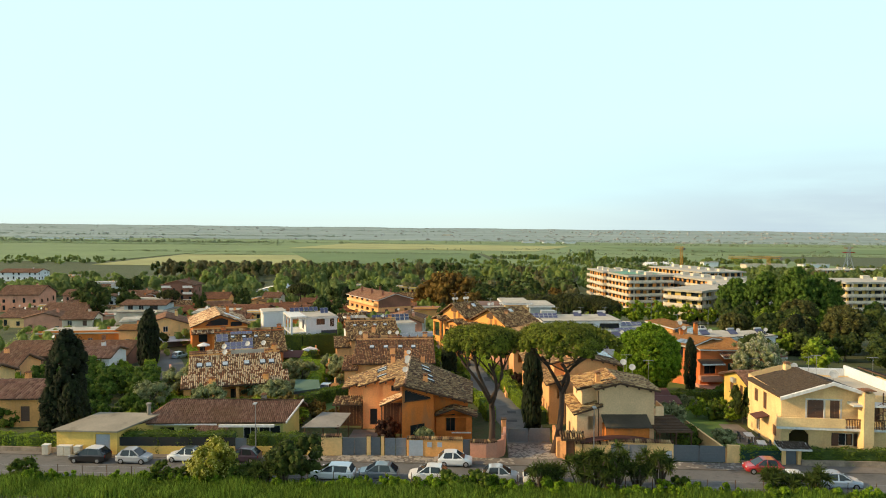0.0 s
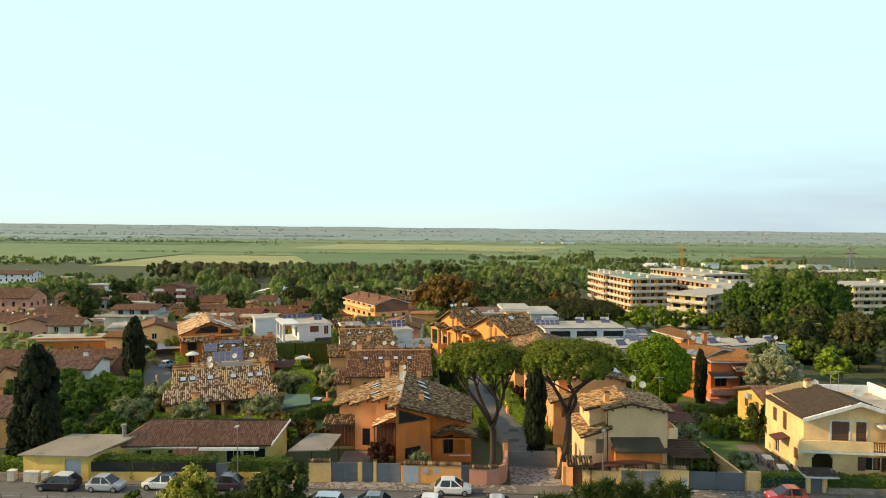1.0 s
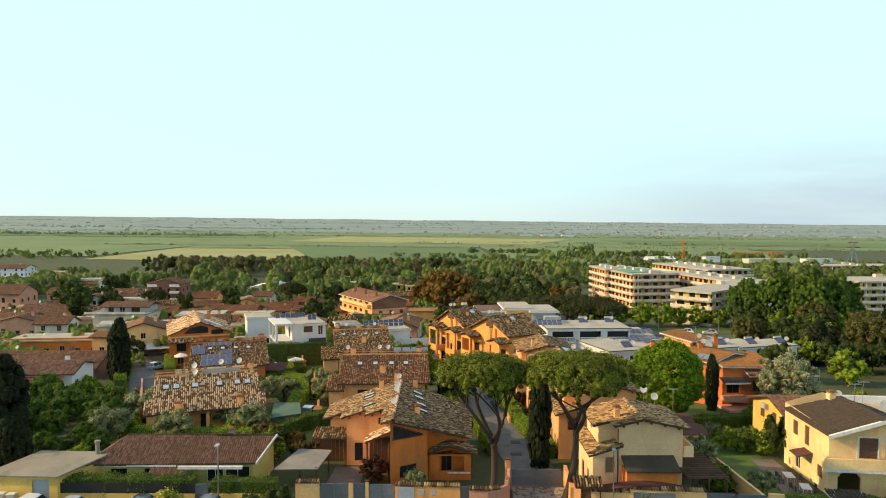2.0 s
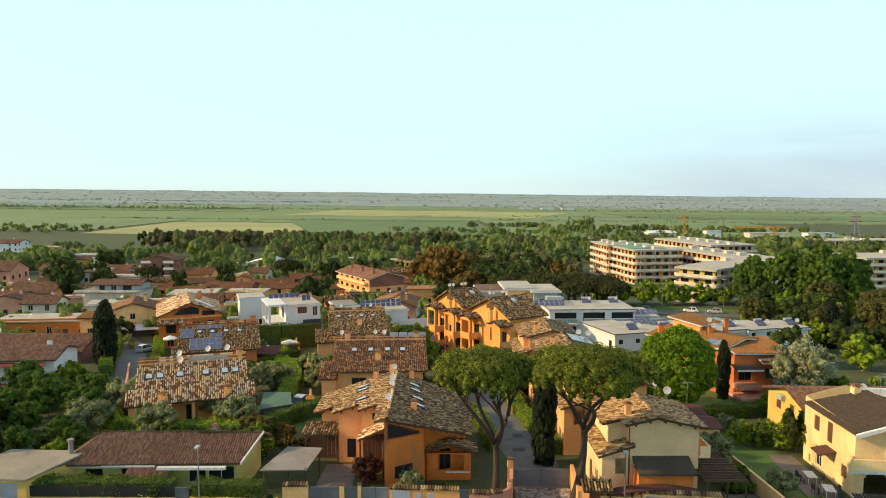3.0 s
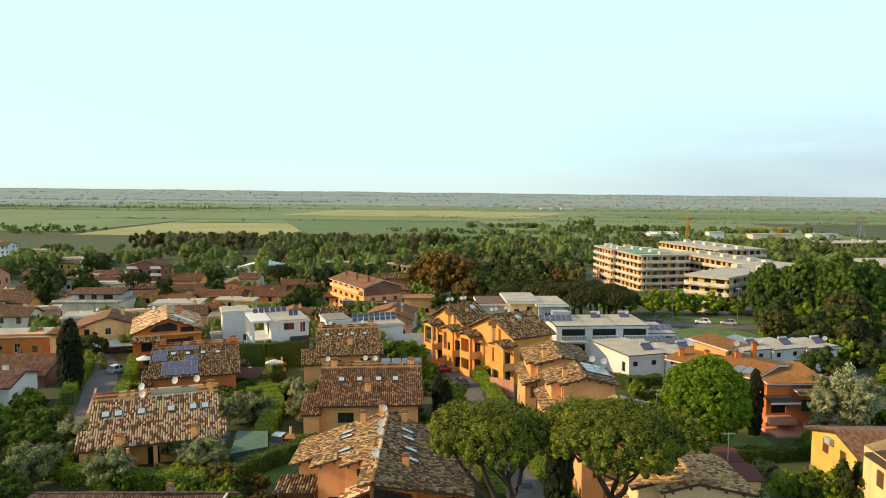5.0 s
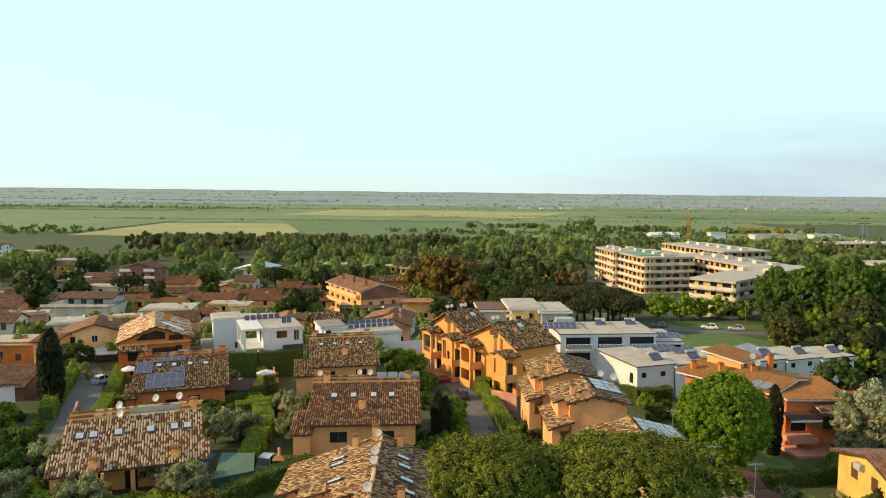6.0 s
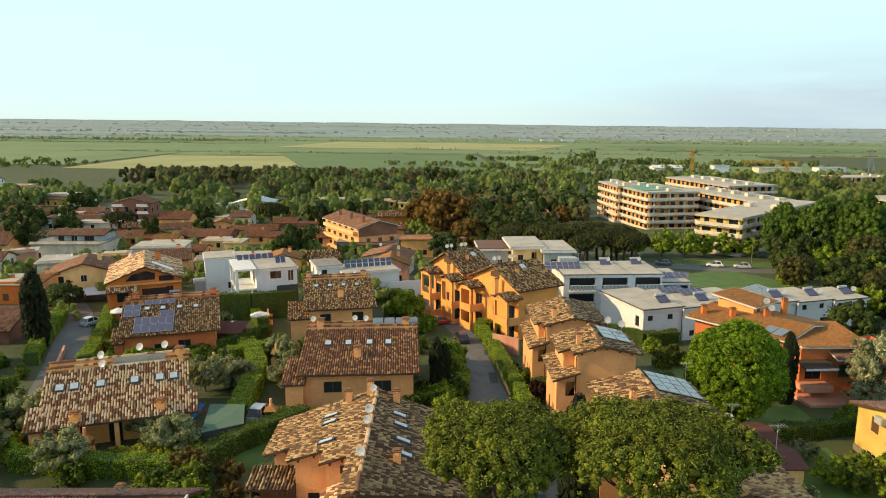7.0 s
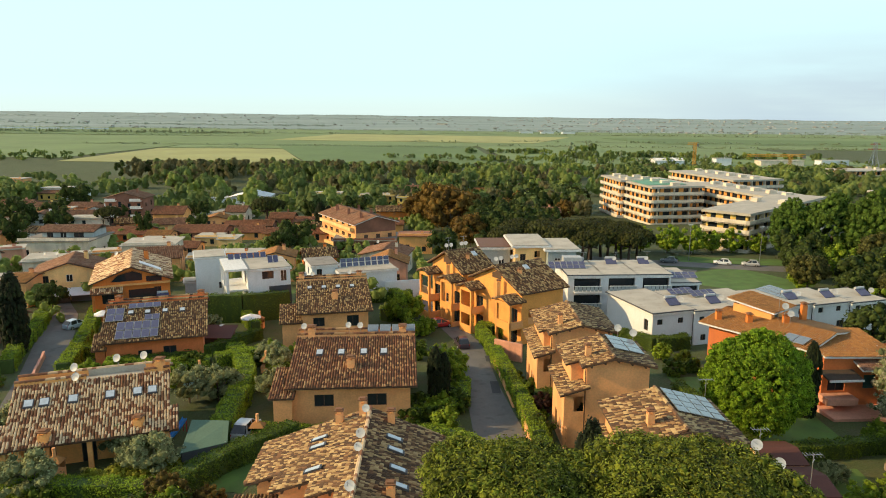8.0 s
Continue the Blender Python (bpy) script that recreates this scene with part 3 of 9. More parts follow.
def window(parent, at, u0, u1, v0, v1, style, m):
    if style == "void":
        return
    t = 0.06
    f, g = Shape(), Shape()
    if style == "loggia":
        door = Shape()
        um = (u0 + u1) / 2
        bar(door, at, um - 0.45 * (u1 - u0) / 2, um + 0.45 * (u1 - u0) / 2, v0, v0 + 0.85 * (v1 - v0), 1.55, 1.62)
        part("balcony_door", door, M_GLASS, parent, m=m)
        rail = Shape()
        bar(rail, at, u0, u1, v0, v0 + 0.42 * (v1 - v0), 0.02, 0.12)
        part("parapet", rail, M_PEACH, parent, m=m)
        return
    if style in ("shut", "shutg"):
        for a, b in ((u0, (u0 + u1) / 2 - 0.01), ((u0 + u1) / 2 + 0.01, u1)):
            louvres(parent, at, a, b, v0, v1, 0.06, M_WOOD if style == "shut" else M_HEDGE_PAINT, m)
        return
    if style == "far":
        bar(g, at, u0, u1, v0, v1, 0.1, 0.14)
        part("window_pane", g, M_GLASS, parent, m=m)
        return
    us, holes = [u0, u0 + t, u1 - t, u1], {(1, 1)}
    if u1 - u0 > 0.9:
        um = (u0 + u1) / 2
        us, holes = [u0, u0 + t, um - t / 2, um + t / 2, u1 - t, u1], {(1, 1), (3, 1)}
    lattice(f, at, us, [v0, v0 + t, v1 - t, v1], holes, 0.1, 0.16)
    w = part("window", f, M_TRIM if style in ("win", "open") else M_WOOD, parent, m=m)
    bar(g, at, u0 + t / 2, u1 - t / 2, v0 + t / 2, v1 - t / 2, 0.12, 0.14)
    part("pane", g, M_GLASS, w)
    if style == "open":
        for a, b in ((u0 - (u1 - u0) / 2, u0 - 0.02), (u1 + 0.02, u1 + (u1 - u0) / 2)):
            louvres(w, at, a, b, v0, v1, -0.08, M_WOOD, None)


def louvres(parent, at, a, b, v0, v1, d, material, m):
    """A shutter leaf whose face is folded into slats."""
    s = Shape()
    n = max(3, int((v1 - v0) / 0.15))
    prof = [(v0, d + 0.06)]
    for i in range(n):
        prof += [(v0 + (v1 - v0) * i / n, d), (v0 + (v1 - v0) * (i + 0.8) / n, d + 0.035)]
    prof += [(v1, d), (v1, d + 0.06)]
    for v, k in prof:
        s.v += [at(a, v, k), at(b, v, k)]
    s.f += [(2 * i, 2 * i + 1, 2 * i + 3, 2 * i + 2) for i in range(len(prof) - 1)]
    s.f += [tuple(range(0, 2 * len(prof), 2))[::-1], tuple(range(1, 2 * len(prof), 2))]
    part("shutter", s, material, parent, m=m)


def lattice(s, at, us, vs, holes, d0, d1):
    """A frame with openings, as one joined mesh between two depths."""
    nu, nv, k = len(us), len(vs), len(s.v)
    s.v += [at(u, v, d) for d in (d0, d1) for v in vs for u in us]
    q = lambda i, j, e: k + e * nu * nv + j * nu + i
    solid = lambda i, j: 0 <= i < nu - 1 and 0 <= j < nv - 1 and (i, j) not in holes
    for i in range(nu - 1):
        for j in range(nv - 1):
            if not solid(i, j):
                continue
            s.f.append((q(i, j, 0), q(i + 1, j, 0), q(i + 1, j + 1, 0), q(i, j + 1, 0)))
            for (di, dj), (a, b) in {(-1, 0): ((i, j + 1), (i, j)), (1, 0): ((i + 1, j), (i + 1, j + 1)), (0, -1): ((i, j), (i + 1, j)), (0, 1): ((i + 1, j + 1), (i, j + 1))}.items():
                if not solid(i + di, j + dj):
                    s.f.append((q(*a, 0), q(*a, 1), q(*b, 1), q(*b, 0)))


M_HEDGE_PAINT = plain("green_painted_wood", (0.02, 0.08, 0.07), 0.6)


def plate(parent, name, material, x0, y0, x1, y1, z0, z1, label=""):
    return part(name, Shape().box(x0, y0, z0, x1, y1, z1), material, parent, label, base_at(parent))


def house(name, x, y, label, category="house", group="village houses"):
    return thing(name, Matrix.Translation((x, y, ground_z(x, y) - 0.05)), label, category, group)


def gable_y(xr, zr, x0, z0, x1, z1):
    """Roof height under a ridge along y at xr, falling to z0 at x0 and z1 at x1."""
    return lambda x, y: zr - (zr - z0) * (xr - x) / (xr - x0) if x < xr else zr - (zr - z1) * (x - xr) / (x1 - xr)


def chimney(parent, x, y, z0, z1, material, w=0.6):
    s = Shape().box(x - w / 2, y - w / 2, z0, x + w / 2, y + w / 2, z1 - 0.35)
    for dx in (-1, 1):
        for dy in (-1, 1):
            s.box(x + dx * w * 0.35 - 0.06, y + dy * w * 0.35 - 0.06, z1 - 0.35, x + dx * w * 0.35 + 0.06, y + dy * w * 0.35 + 0.06, z1 - 0.12)
    c = part("chimney", s, material, parent, m=base_at(parent))
    k = w * 0.62
    part("chimney_cap", Shape().box(x - k, y - k, z1 - 0.12, x + k, y + k, z1 - 0.04).box(x - k * 0.6, y - k * 0.6, z1 - 0.04, x + k * 0.6, y + k * 0.6, z1 + 0.06), M_TILE_DARK, c)


def skylight(parent, x, y, zf, w=0.8, l=1.0, along="y"):
    """A roof window lying on the plane whose height is zf(x, y)."""
    hx, hy = (w / 2, l / 2)
    f = Shape()
    cs = [(x - hx, y - hy), (x + hx, y - hy), (x + hx, y + hy), (x - hx, y + hy)]
    f.slab([(a, b, zf(a, b) + 0.26) for a, b in cs], 0.3)
    fr = part("skylight", f, M_DARK, parent, m=base_at(parent))
    k = 0.78
    g = Shape().slab([(x + (a - x) * k, y + (b - y) * k, zf(x + (a - x) * k, y + (b - y) * k) + 0.285) for a, b in cs], 0.04)
    part("pane", g, M_SKYLIGHT, fr)


def dish(x, y, z, r=0.42, face=(-0.25, -0.85, 0.45), pole=0.9):
    """A satellite dish on a short mast."""
    r *= 0.84
    t = thing("satellite_dish", Matrix.Translation((x, y, z)), "white satellite dish on a short mast on a roof", "satellite dish", "satellite dishes")
    part("mast", Shape().tube([(0, 0, -0.3), (0, 0, pole)], [0.035, 0.03], 6), M_ALU, t)
    d = Vector(face).normalized()
    s = Shape()
    a = d.orthogonal().normalized()
    b = d.cross(a)
    c = Vector((0, 0, pole)) + d * 0.12
    n = 14
    for back in (0.0, -0.03):
        k0 = len(s.v)
        for rr, h in ((0.02, 0.0), (0.5, 0.035), (1.0, 0.14)):
            s.v += [tuple(c + d * (h * r + back) + r * rr * (math.cos(2 * math.pi * j / n) * a + math.sin(2 * math.pi * j / n) * b)) for j in range(n)]
        for i in range(2):
            s.f += [(k0 + i * n + j, k0 + i * n + (j + 1) % n, k0 + (i + 1) * n + (j + 1) % n, k0 + (i + 1) * n + j) for j in range(n)]
        s.f.append(tuple(k0 + j for j in range(n)))
    part("reflector", s, M_DISH, t)
    part("feed_arm", Shape().tube([c - b * r * 0.8, c + d * 0.5 * r + d * 0.2], [0.02, 0.03], 5), M_ALU, t)


def antenna(x, y, z, h=2.4):
    t = thing("television_aerial", Matrix.Translation((x, y, z)), "thin metal television aerial on a roof mast", "aerial", "roof aerials")
    part("mast", Shape().tube([(0, 0, -0.4), (0, 0, h)], [0.03, 0.025], 5), M_ALU, t)
    s = Shape().tube([(-0.6, 0, h - 0.1), (0.6, 0.1, h - 0.1)], [0.02, 0.02], 4)
    for k in range(6):
        x0 = -0.55 + 0.22 * k
        s.tube([(x0, -0.3, h - 0.1), (x0, 0.35, h - 0.1)], [0.012, 0.012], 4)
    s.tube([(-0.2, -0.25, h - 0.5), (0.25, 0.25, h - 0.5)], [0.02, 0.02], 4)
    tagged(part("aerial_rods", s, M_ALU, t), kind="stuff")


def solar(name_pts, cols, rows, material=None, gap=0.03, label="blue solar panels laid on a roof slope"):
    """A solar array on a quad a, b, c, d (lower edge first)."""
    a, b, c, d = (Vector(p) for p in name_pts)
    t = thing("solar_array", Matrix.Translation(a), label, "solar array", "solar arrays")
    for i in range(cols):
        for j in range(rows):
            def q(fu, fv):
                return (a.lerp(b, fu)).lerp(d.lerp(c, fu), fv) - a
            u0, u1, v0, v1 = (i + gap) / cols, (i + 1 - gap) / cols, (j + gap) / rows, (j + 1 - gap) / rows
            p = part("solar_panel", Shape().slab([q(u0, v0), q(u1, v0), q(u1, v1), q(u0, v1)], 0.05), M_ALU, t)
            e = 0.05
            up = Vector((0, 0, 0.012))
            w = [(u0 + e / cols, v0 + e / rows), (u1 - e / cols, v0 + e / rows), (u1 - e / cols, v1 - e / rows), (u0 + e / cols, v1 - e / rows)]
            part("cell_sheet", Shape().slab([q(*k) + up for k in w], 0.02), material or M_PANEL, p)


# ---- houses beside the lane ----


def frame_at(ox, oy, deg):
    c, s = math.cos(radians(deg)), math.sin(radians(deg))
    return lambda u, v: (ox + u * c - v * s, oy + u * s + v * c)


def raised(P, u, v, z):
    return (*P(u, v), z)


def villa(ox, oy, deg, length, deep, ze, zr, wall_m, tile_m, label, wins=(), lights=(), stacks=(), wing=None, terrace=M_FLATROOF, inset=0.7, porch=None, sunk=None):
    """A long villa: a wide tiled slope to the front, a sunk roof terrace behind the ridge and a rear slope."""
    P = frame_at(ox, oy, deg)
    h = house("villa", *P(length / 2, deep), label)
    z0 = ground_z(*P(length / 2, deep)) - 0.6

    def zf(u, v):
        return ze + (zr - ze) * v / deep

    m = base_at(h)
    slope(h, [raised(P, 0, 0, ze), raised(P, length, 0, ze), raised(P, length, deep, zr), raised(P, 0, deep, zr)], tile_m)
    back = deep * 0.75
    b0 = deep + 1.9
    slope(h, [raised(P, length, b0 + back, zr - back * 0.36), raised(P, 0, b0 + back, zr - back * 0.36), raised(P, 0, b0, zr), raised(P, length, b0, zr)], tile_m)

    def top(x, y):
        c, s = math.cos(radians(deg)), math.sin(radians(deg))
        v = -(x - ox) * s + (y - oy) * c
        return min(zf(0, v), zr, zr - max(0.0, v - b0) * 0.36) - 0.12

    wall_ring(h, wall_m, [P(inset, porch or inset), P(length - inset, porch or inset), P(length - inset, b0 + back - 0.6), P(inset, b0 + back - 0.6)], z0, top, wins)
    # sunk terrace between two tiled parapets
    s = Shape()
    front = [(0.05, sunk[0]), (sunk[1], length - 0.05)] if sunk else [(0.05, length - 0.05)]
    for v0, v1, hh, runs in ((deep, deep + 0.22, 0.34, front), (b0 - 0.22, b0, 0.3, [(0.05, length - 0.05)])):
        for ua, ub in runs:
            q = [P(ua, v0), P(ub, v0), P(ub, v1), P(ua, v1)]
            s.slab([(*k, zr + hh) for k in q], 1.2)
    if sunk:
        part("terrace_wall", Shape().slab([raised(P, sunk[0], b0 - 0.24, zr + 0.36), raised(P, sunk[1], b0 - 0.24, zr + 0.36), raised(P, sunk[1], b0 - 0.3, zr + 0.36), raised(P, sunk[0], b0 - 0.3, zr + 0.36)], 1.1), terrace, h, m=m)
    part("parapet", s, wall_m, h, m=m)
    part("terrace_floor", Shape().slab([raised(P, length * a, v, zr - 0.25) for a, v in ((0.35, deep + 0.2), (0.95, deep + 0.2), (0.95, b0 - 0.2), (0.35, b0 - 0.2))], 0.2), terrace, h, m=m)
    for v, runs in ((deep + 0.11, front), (b0 - 0.11, [(0.0, length)])):
        for ua, ub in runs:
            ridge_caps(h, raised(P, ua, v, zr + 0.34), raised(P, ub, v, zr + 0.34), tile_m, 0.16)
    for u, v, w, l in lights:
        c, sn = math.cos(radians(deg)), math.sin(radians(deg))
        cs = [(u - w / 2, v - l / 2), (u + w / 2, v - l / 2), (u + w / 2, v + l / 2), (u - w / 2, v + l / 2)]
        fr = part("skylight", Shape().slab([raised(P, a, b, zf(a, b) + 0.27) for a, b in cs], 0.3), M_DARK, h, m=m)
        k = 0.8
        part("pane", Shape().slab([raised(P, u + (a - u) * k, v + (b - v) * k, zf(0, v + (b - v) * k) + 0.295) for a, b in cs], 0.05), M_SKYLIGHT, fr)
    for u, v, hh in stacks:
        chimney(h, *P(u, v), zf(0, min(v, deep)) - 0.3, zf(0, min(v, deep)) + hh, wall_m, 0.75)
    if wing:
        u0, v0, u1, v1, za, zb = wing
        slope(h, [raised(P, u0, v0, za), raised(P, u1, v0, za), raised(P, u1, v1, zb), raised(P, u0, v1, zb)], tile_m)
        part("wing_wall", Shape().slab([raised(P, a, b, za - 0.1) for a, b in ((u0 + 0.4, v0 + 0.4), (u1 - 0.3, v0 + 0.4), (u1 - 0.3, v1), (u0 + 0.4, v1))], za - z0), wall_m, h, m=m)
    return h, P, zf


# front house with stepped gable
a_house = house("front_villa", -4.4, 85, "orange rendered villa with stepped clay-tiled roof")
a_top = gable_y(-4.4, 7.2, -12.7, 4.3, 4.0, 3.7)
am = base_at(a_house)
slope(a_house, [(4.0, 93, 3.7), (3.4, 81.3, 3.9), (-4.3, 76.2, 7.2), (-4.4, 93, 7.2)], M_TILE_MIX, 0.2, 0.3)
slope(a_house, [(-12.7, 93, 4.3), (-12.7, 86.7, 4.3), (-10.37, 86.4, 5.1), (-10.37, 84.3, 5.1), (-7.62, 84.0, 6.1), (-7.62, 82.0, 6.1), (-5.5, 81.8, 6.8), (-5.5, 76.6, 6.8), (-4.3, 76.2, 7.2), (-4.4, 93, 7.2)], M_TILE_MIX, 0.2, 0.3)
ridge_caps(a_house, (-4.3, 76.2, 7.24), (-4.4, 93, 7.26), M_TILE_LIGHT)
wall_ring(a_house, M_ORANGE, [(-4.6, 77.2), (-1.1, 79.3), (-0.9, 80.9), (3.0, 82.6), (3.3, 92.4), (-4.6, 92.4)], -0.6, lambda x, y: a_top(x, y) - 0.2,
          [(0, 2.0, 1.0, 1.9, 1.2, "dark"), (2, 2.0, 0.3, 1.2, 2.1, "dark"), (5, 3.0, 4.6, 1.0, 0.9, "dark")])
wall_ring(a_house, M_PEACH, [(-12.0, 87.3), (-9.9, 87.3), (-9.9, 85.0), (-7.2, 85.0), (-7.2, 82.8), (-4.65, 82.8), (-4.65, 92.4), (-12.0, 92.4)], -0.6, lambda x, y: a_top(x, y) - 0.2,
          [(4, 1.5, 4.9, 1.1, 0.7, "dark"), (2, 1.3, 0.2, 0.9, 2.0, "dark")])
for xv, yv in ((-11.9, 86.75), (-11.0, 86.62), (-9.6, 84.25), (-8.4, 84.12), (-6.9, 81.95), (-6.0, 81.86)):
    part("rafter_end", Shape().box(xv, yv, a_top(xv, 0) - 0.36, xv + 0.14, yv + 0.6, a_top(xv, 0) - 0.17), M_EAVE, a_house, m=am)
for k in range(5):
    t = 0.12 + 0.19 * k
    xv, yv = -4.3 + 7.7 * t, 76.2 + 5.1 * t
    part("rafter_end", Shape().box(xv, yv + 0.1, a_top(xv, 0) - 0.36, xv + 0.14, yv + 0.8, a_top(xv, 0) - 0.17), M_EAVE, a_house, m=am)
slope(a_house, [(-7.4, 82.7, 3.7), (-7.4, 80.4, 3.7), (-4.65, 80.4, 4.9), (-4.65, 82.7, 4.9)], M_TILE_LIGHT)
slope(a_house, [(3.95, 79.9, 2.6), (3.95, 82.5, 2.6), (1.2, 82.5, 3.55), (1.2, 79.9, 3.55)], M_TILE_MIX)
slope(a_house, [(-1.5, 82.5, 2.6), (-1.5, 79.9, 2.6), (1.2, 79.9, 3.55), (1.2, 82.5, 3.55)], M_TILE_MIX)
wall_ring(a_house, M_ORANGE, [(-0.85, 80.4), (3.4, 80.4), (3.4, 82.5), (-0.85, 82.5)], -0.5, 2.65, [(0, 2.3, 0.75, 2.5, 1.6, "void"), (1, 1.1, 0.75, 1.4, 1.5, "void")], "porch_wall")
part("porch_gable", Shape().slab([(-0.85, 80.4, 2.62), (3.4, 80.4, 2.62), (3.4, 80.52, 2.62), (-0.85, 80.52, 2.62)], 0.14), M_ORANGE, a_house, m=am)
plate(a_house, "porch_shelf", M_TRIM, 1.0, 80.32, 3.3, 80.5, 0.52, 0.66)
for px, py in ((-7.2, 80.6), (-5.0, 80.6), (-10.0, 84.7), (-13.2, 84.7)):
    part("post", Shape().tube([(px, py, -0.5), (px, py, 3.6 if px > -9 else 2.9)], [0.11, 0.1], 6), M_EAVE, a_house, m=am)
slope(a_house, [(-13.6, 84.3, 2.85), (-9.95, 84.3, 2.85), (-9.95, 87.2, 3.2), (-13.6, 87.2, 3.2)], M_TILE_MIX)
for sx, sy in ((-7.95, 90.0), (-7.85, 88.7), (-7.6, 85.2)):
    skylight(a_house, sx, sy, a_top, 1.25, 0.5)
for sx, sy in ((-2.3, 89.3), (-2.1, 87.6), (-1.8, 85.2), (-1.6, 83.2)):
    skylight(a_house, sx, sy, a_top, 1.2, 0.55)
for (xa, ya), (xb, yb), za, zb in (((-4.3, 77.34), (-1.5, 79.02), 5.0, 5.0),):
    part("gable_window", Shape().slab([(xa, ya, 6.4), (xb, yb, 5.1), (xb, yb + 0.05, 5.1), (xa, ya + 0.05, 6.4)], 0.08).poly([(xa, ya - 0.02, za), (xb, yb - 0.02, zb), (xb, yb - 0.02, 5.02), (xa, ya - 0.02, 6.3)]), M_GLASS, a_house, m=am)
    part("window_bar", Shape().slab([(xa - 0.1, ya - 0.1, 5.02), (xb + 0.1, yb - 0.1, 5.02), (xb + 0.1, yb, 5.02), (xa - 0.1, ya, 5.02)], 0.1), M_EAVE, a_house, m=am)
# Dark boards added where the carports are only deep in shade.
for x0, x1, y, z1 in ((-7.15, -4.7, 82.6, 3.5), (-13.0, -10.0, 86.3, 2.7)):
    n_b = int((x1 - x0) / 0.4)
    for k in range(n_b):
        part("shade_board", Shape().box(x0 + (x1 - x0) * k / n_b, y, -0.5, x0 + (x1 - x0) * (k + 0.94) / n_b, y + 0.06, z1), M_WOOD, a_house, m=am)
chimney(a_house, -2.1, 82.0, 6.0, 7.2, M_PEACH, 0.55)
chimney(a_house, -6.7, 92.0, 6.0, 7.6, M_PEACH, 0.55)
chimney(a_house, -4.9, 92.2, 6.9, 8.4, M_PEACH, 0.55)
chimney(a_house, -2.7, 91.8, 6.3, 7.7, M_PEACH, 0.55)
for dx, dy, dr in ((-4.5, 91.0, 0.36), (-4.45, 86.9, 0.42), (-4.4, 84.9, 0.36), (-4.35, 80.0, 0.4)):
    dish(dx, dy, 7.2, dr)

# villas across the middle
villa(-14.0, 105.4, 3.0, 12.9, 9.0, 3.67, 5.85, M_PEACH, M_TILE_DARK, "peach villa with brown clay-tiled slope and roof windows",
      [(0, 3.0, 1.45, 1.9, 1.25, "dark"), (0, 8.2, 1.45, 1.9, 1.25, "dark")],
      [(2.8, 5.8, 0.75, 1.0), (5.05, 5.8, 0.75, 1.0), (7.4, 5.8, 0.75, 1.0), (9.5, 5.8, 0.75, 1.0)], [(6.2, 3.4, 1.2), (1.6, 9.3, 1.3), (11.5, 9.4, 1.2)], (-1.5, -0.6, 1.0, 4.6, 2.9, 4.1))
villa(-18.9, 135.4, 11.0, 10.8, 9.4, 2.25, 4.7, M_PEACH, M_TILE_MIX, "peach villa with mottled clay tiles and four roof windows",
      [(0, 2.4, 0.1, 1.6, 1.3, "dark"), (0, 7.2, -0.1, 1.7, 1.6, "dark")],
      [(2.0, 7.0, 0.7, 0.8), (4.1, 7.0, 0.7, 0.8), (6.2, 7.0, 0.7, 0.8), (8.3, 7.0, 0.7, 0.8)], [(5.6, 3.8, 1.3), (0.9, 9.8, 1.3), (9.6, 9.8, 1.2)], (-2.4, 0.3, 0.9, 5.5, 0.9, 2.3))
f_house = villa(-35.45, 95.5, 18.7, 13.16, 6.3, 2.25, 5.5, M_OCHRE, M_TILE_LIGHT, "ochre villa under a broad sandy clay-tiled roof",
      [(0, 1.8, -0.9, 2.4, 2.2, "dark"), (0, 5.6, -0.9, 1.2, 2.2, "dark"), (0, 9.8, -0.9, 2.0, 2.2, "dark")],
      [(u, 4.15, 0.85, 0.8) for u in (1.5, 2.75, 5.05, 8.09, 10.39, 11.66)], [(3.2, 0.6, 0.9), (10.6, 0.9, 0.9), (12.3, 6.6, 1.3)], (-1.0, -0.25, 0.6, 2.4, 2.25, 3.5), porch=2.0, sunk=(5.9, 10.9))[0]
g_house, g_P, g_zf = villa(-41.7, 125.2, 17.0, 13.1, 8.4, 1.37, 4.06, M_RUST, M_TILE_MIX, "rust-red villa with solar panels on mottled tiles",
      [(0, 4.6, -1.3, 1.7, 1.2, "dark"), (0, 7.6, -1.3, 1.6, 1.5, "dark")], [(3.3, 6.2, 0.75, 0.8), (5.4, 6.1, 0.75, 0.8), (7.6, 6.1, 0.75, 0.8), (9.8, 6.0, 0.75, 0.8)], [(1.6, 9.2, 1.2), (12.2, 9.2, 1.2)], (-0.9, 0.2, 0.9, 3.2, 0.5, 1.8), M_WHITE)
for (u0, v0, u1, v1), (nc, nr) in (((0.3, 4.3, 2.5, 7.3), (2, 2)), ((1.85, 0.3, 7.0, 4.0), (5, 2)), ((2.9, 7.0, 7.0, 8.2), (4, 1)), ((5.1, 4.1, 7.0, 5.4), (2, 1))):
    solar([(*g_P(a, b), g_zf(a, b) + 0.3) for a, b in ((u0, v0), (u1, v0), (u1, v1), (u0, v1))], nc, nr)
F_P = frame_at(-35.45, 95.5, 18.7)
slope(f_house, [raised(F_P, 13.1, -0.1, 2.2), raised(F_P, 13.9, -0.1, 2.2), raised(F_P, 13.9, 2.4, 3.5), raised(F_P, 13.1, 2.4, 3.5)], M_TILE_LIGHT)
for u in (0.9, 3.1, 6.4, 9.4, 12.7):
    part("porch_pillar", Shape().slab([raised(F_P, u + a, 0.35 + b, 2.0) for a, b in ((0, 0), (0.4, 0), (0.4, 0.4), (0, 0.4))], 3.4), M_OCHRE, f_house, m=base_at(f_house))
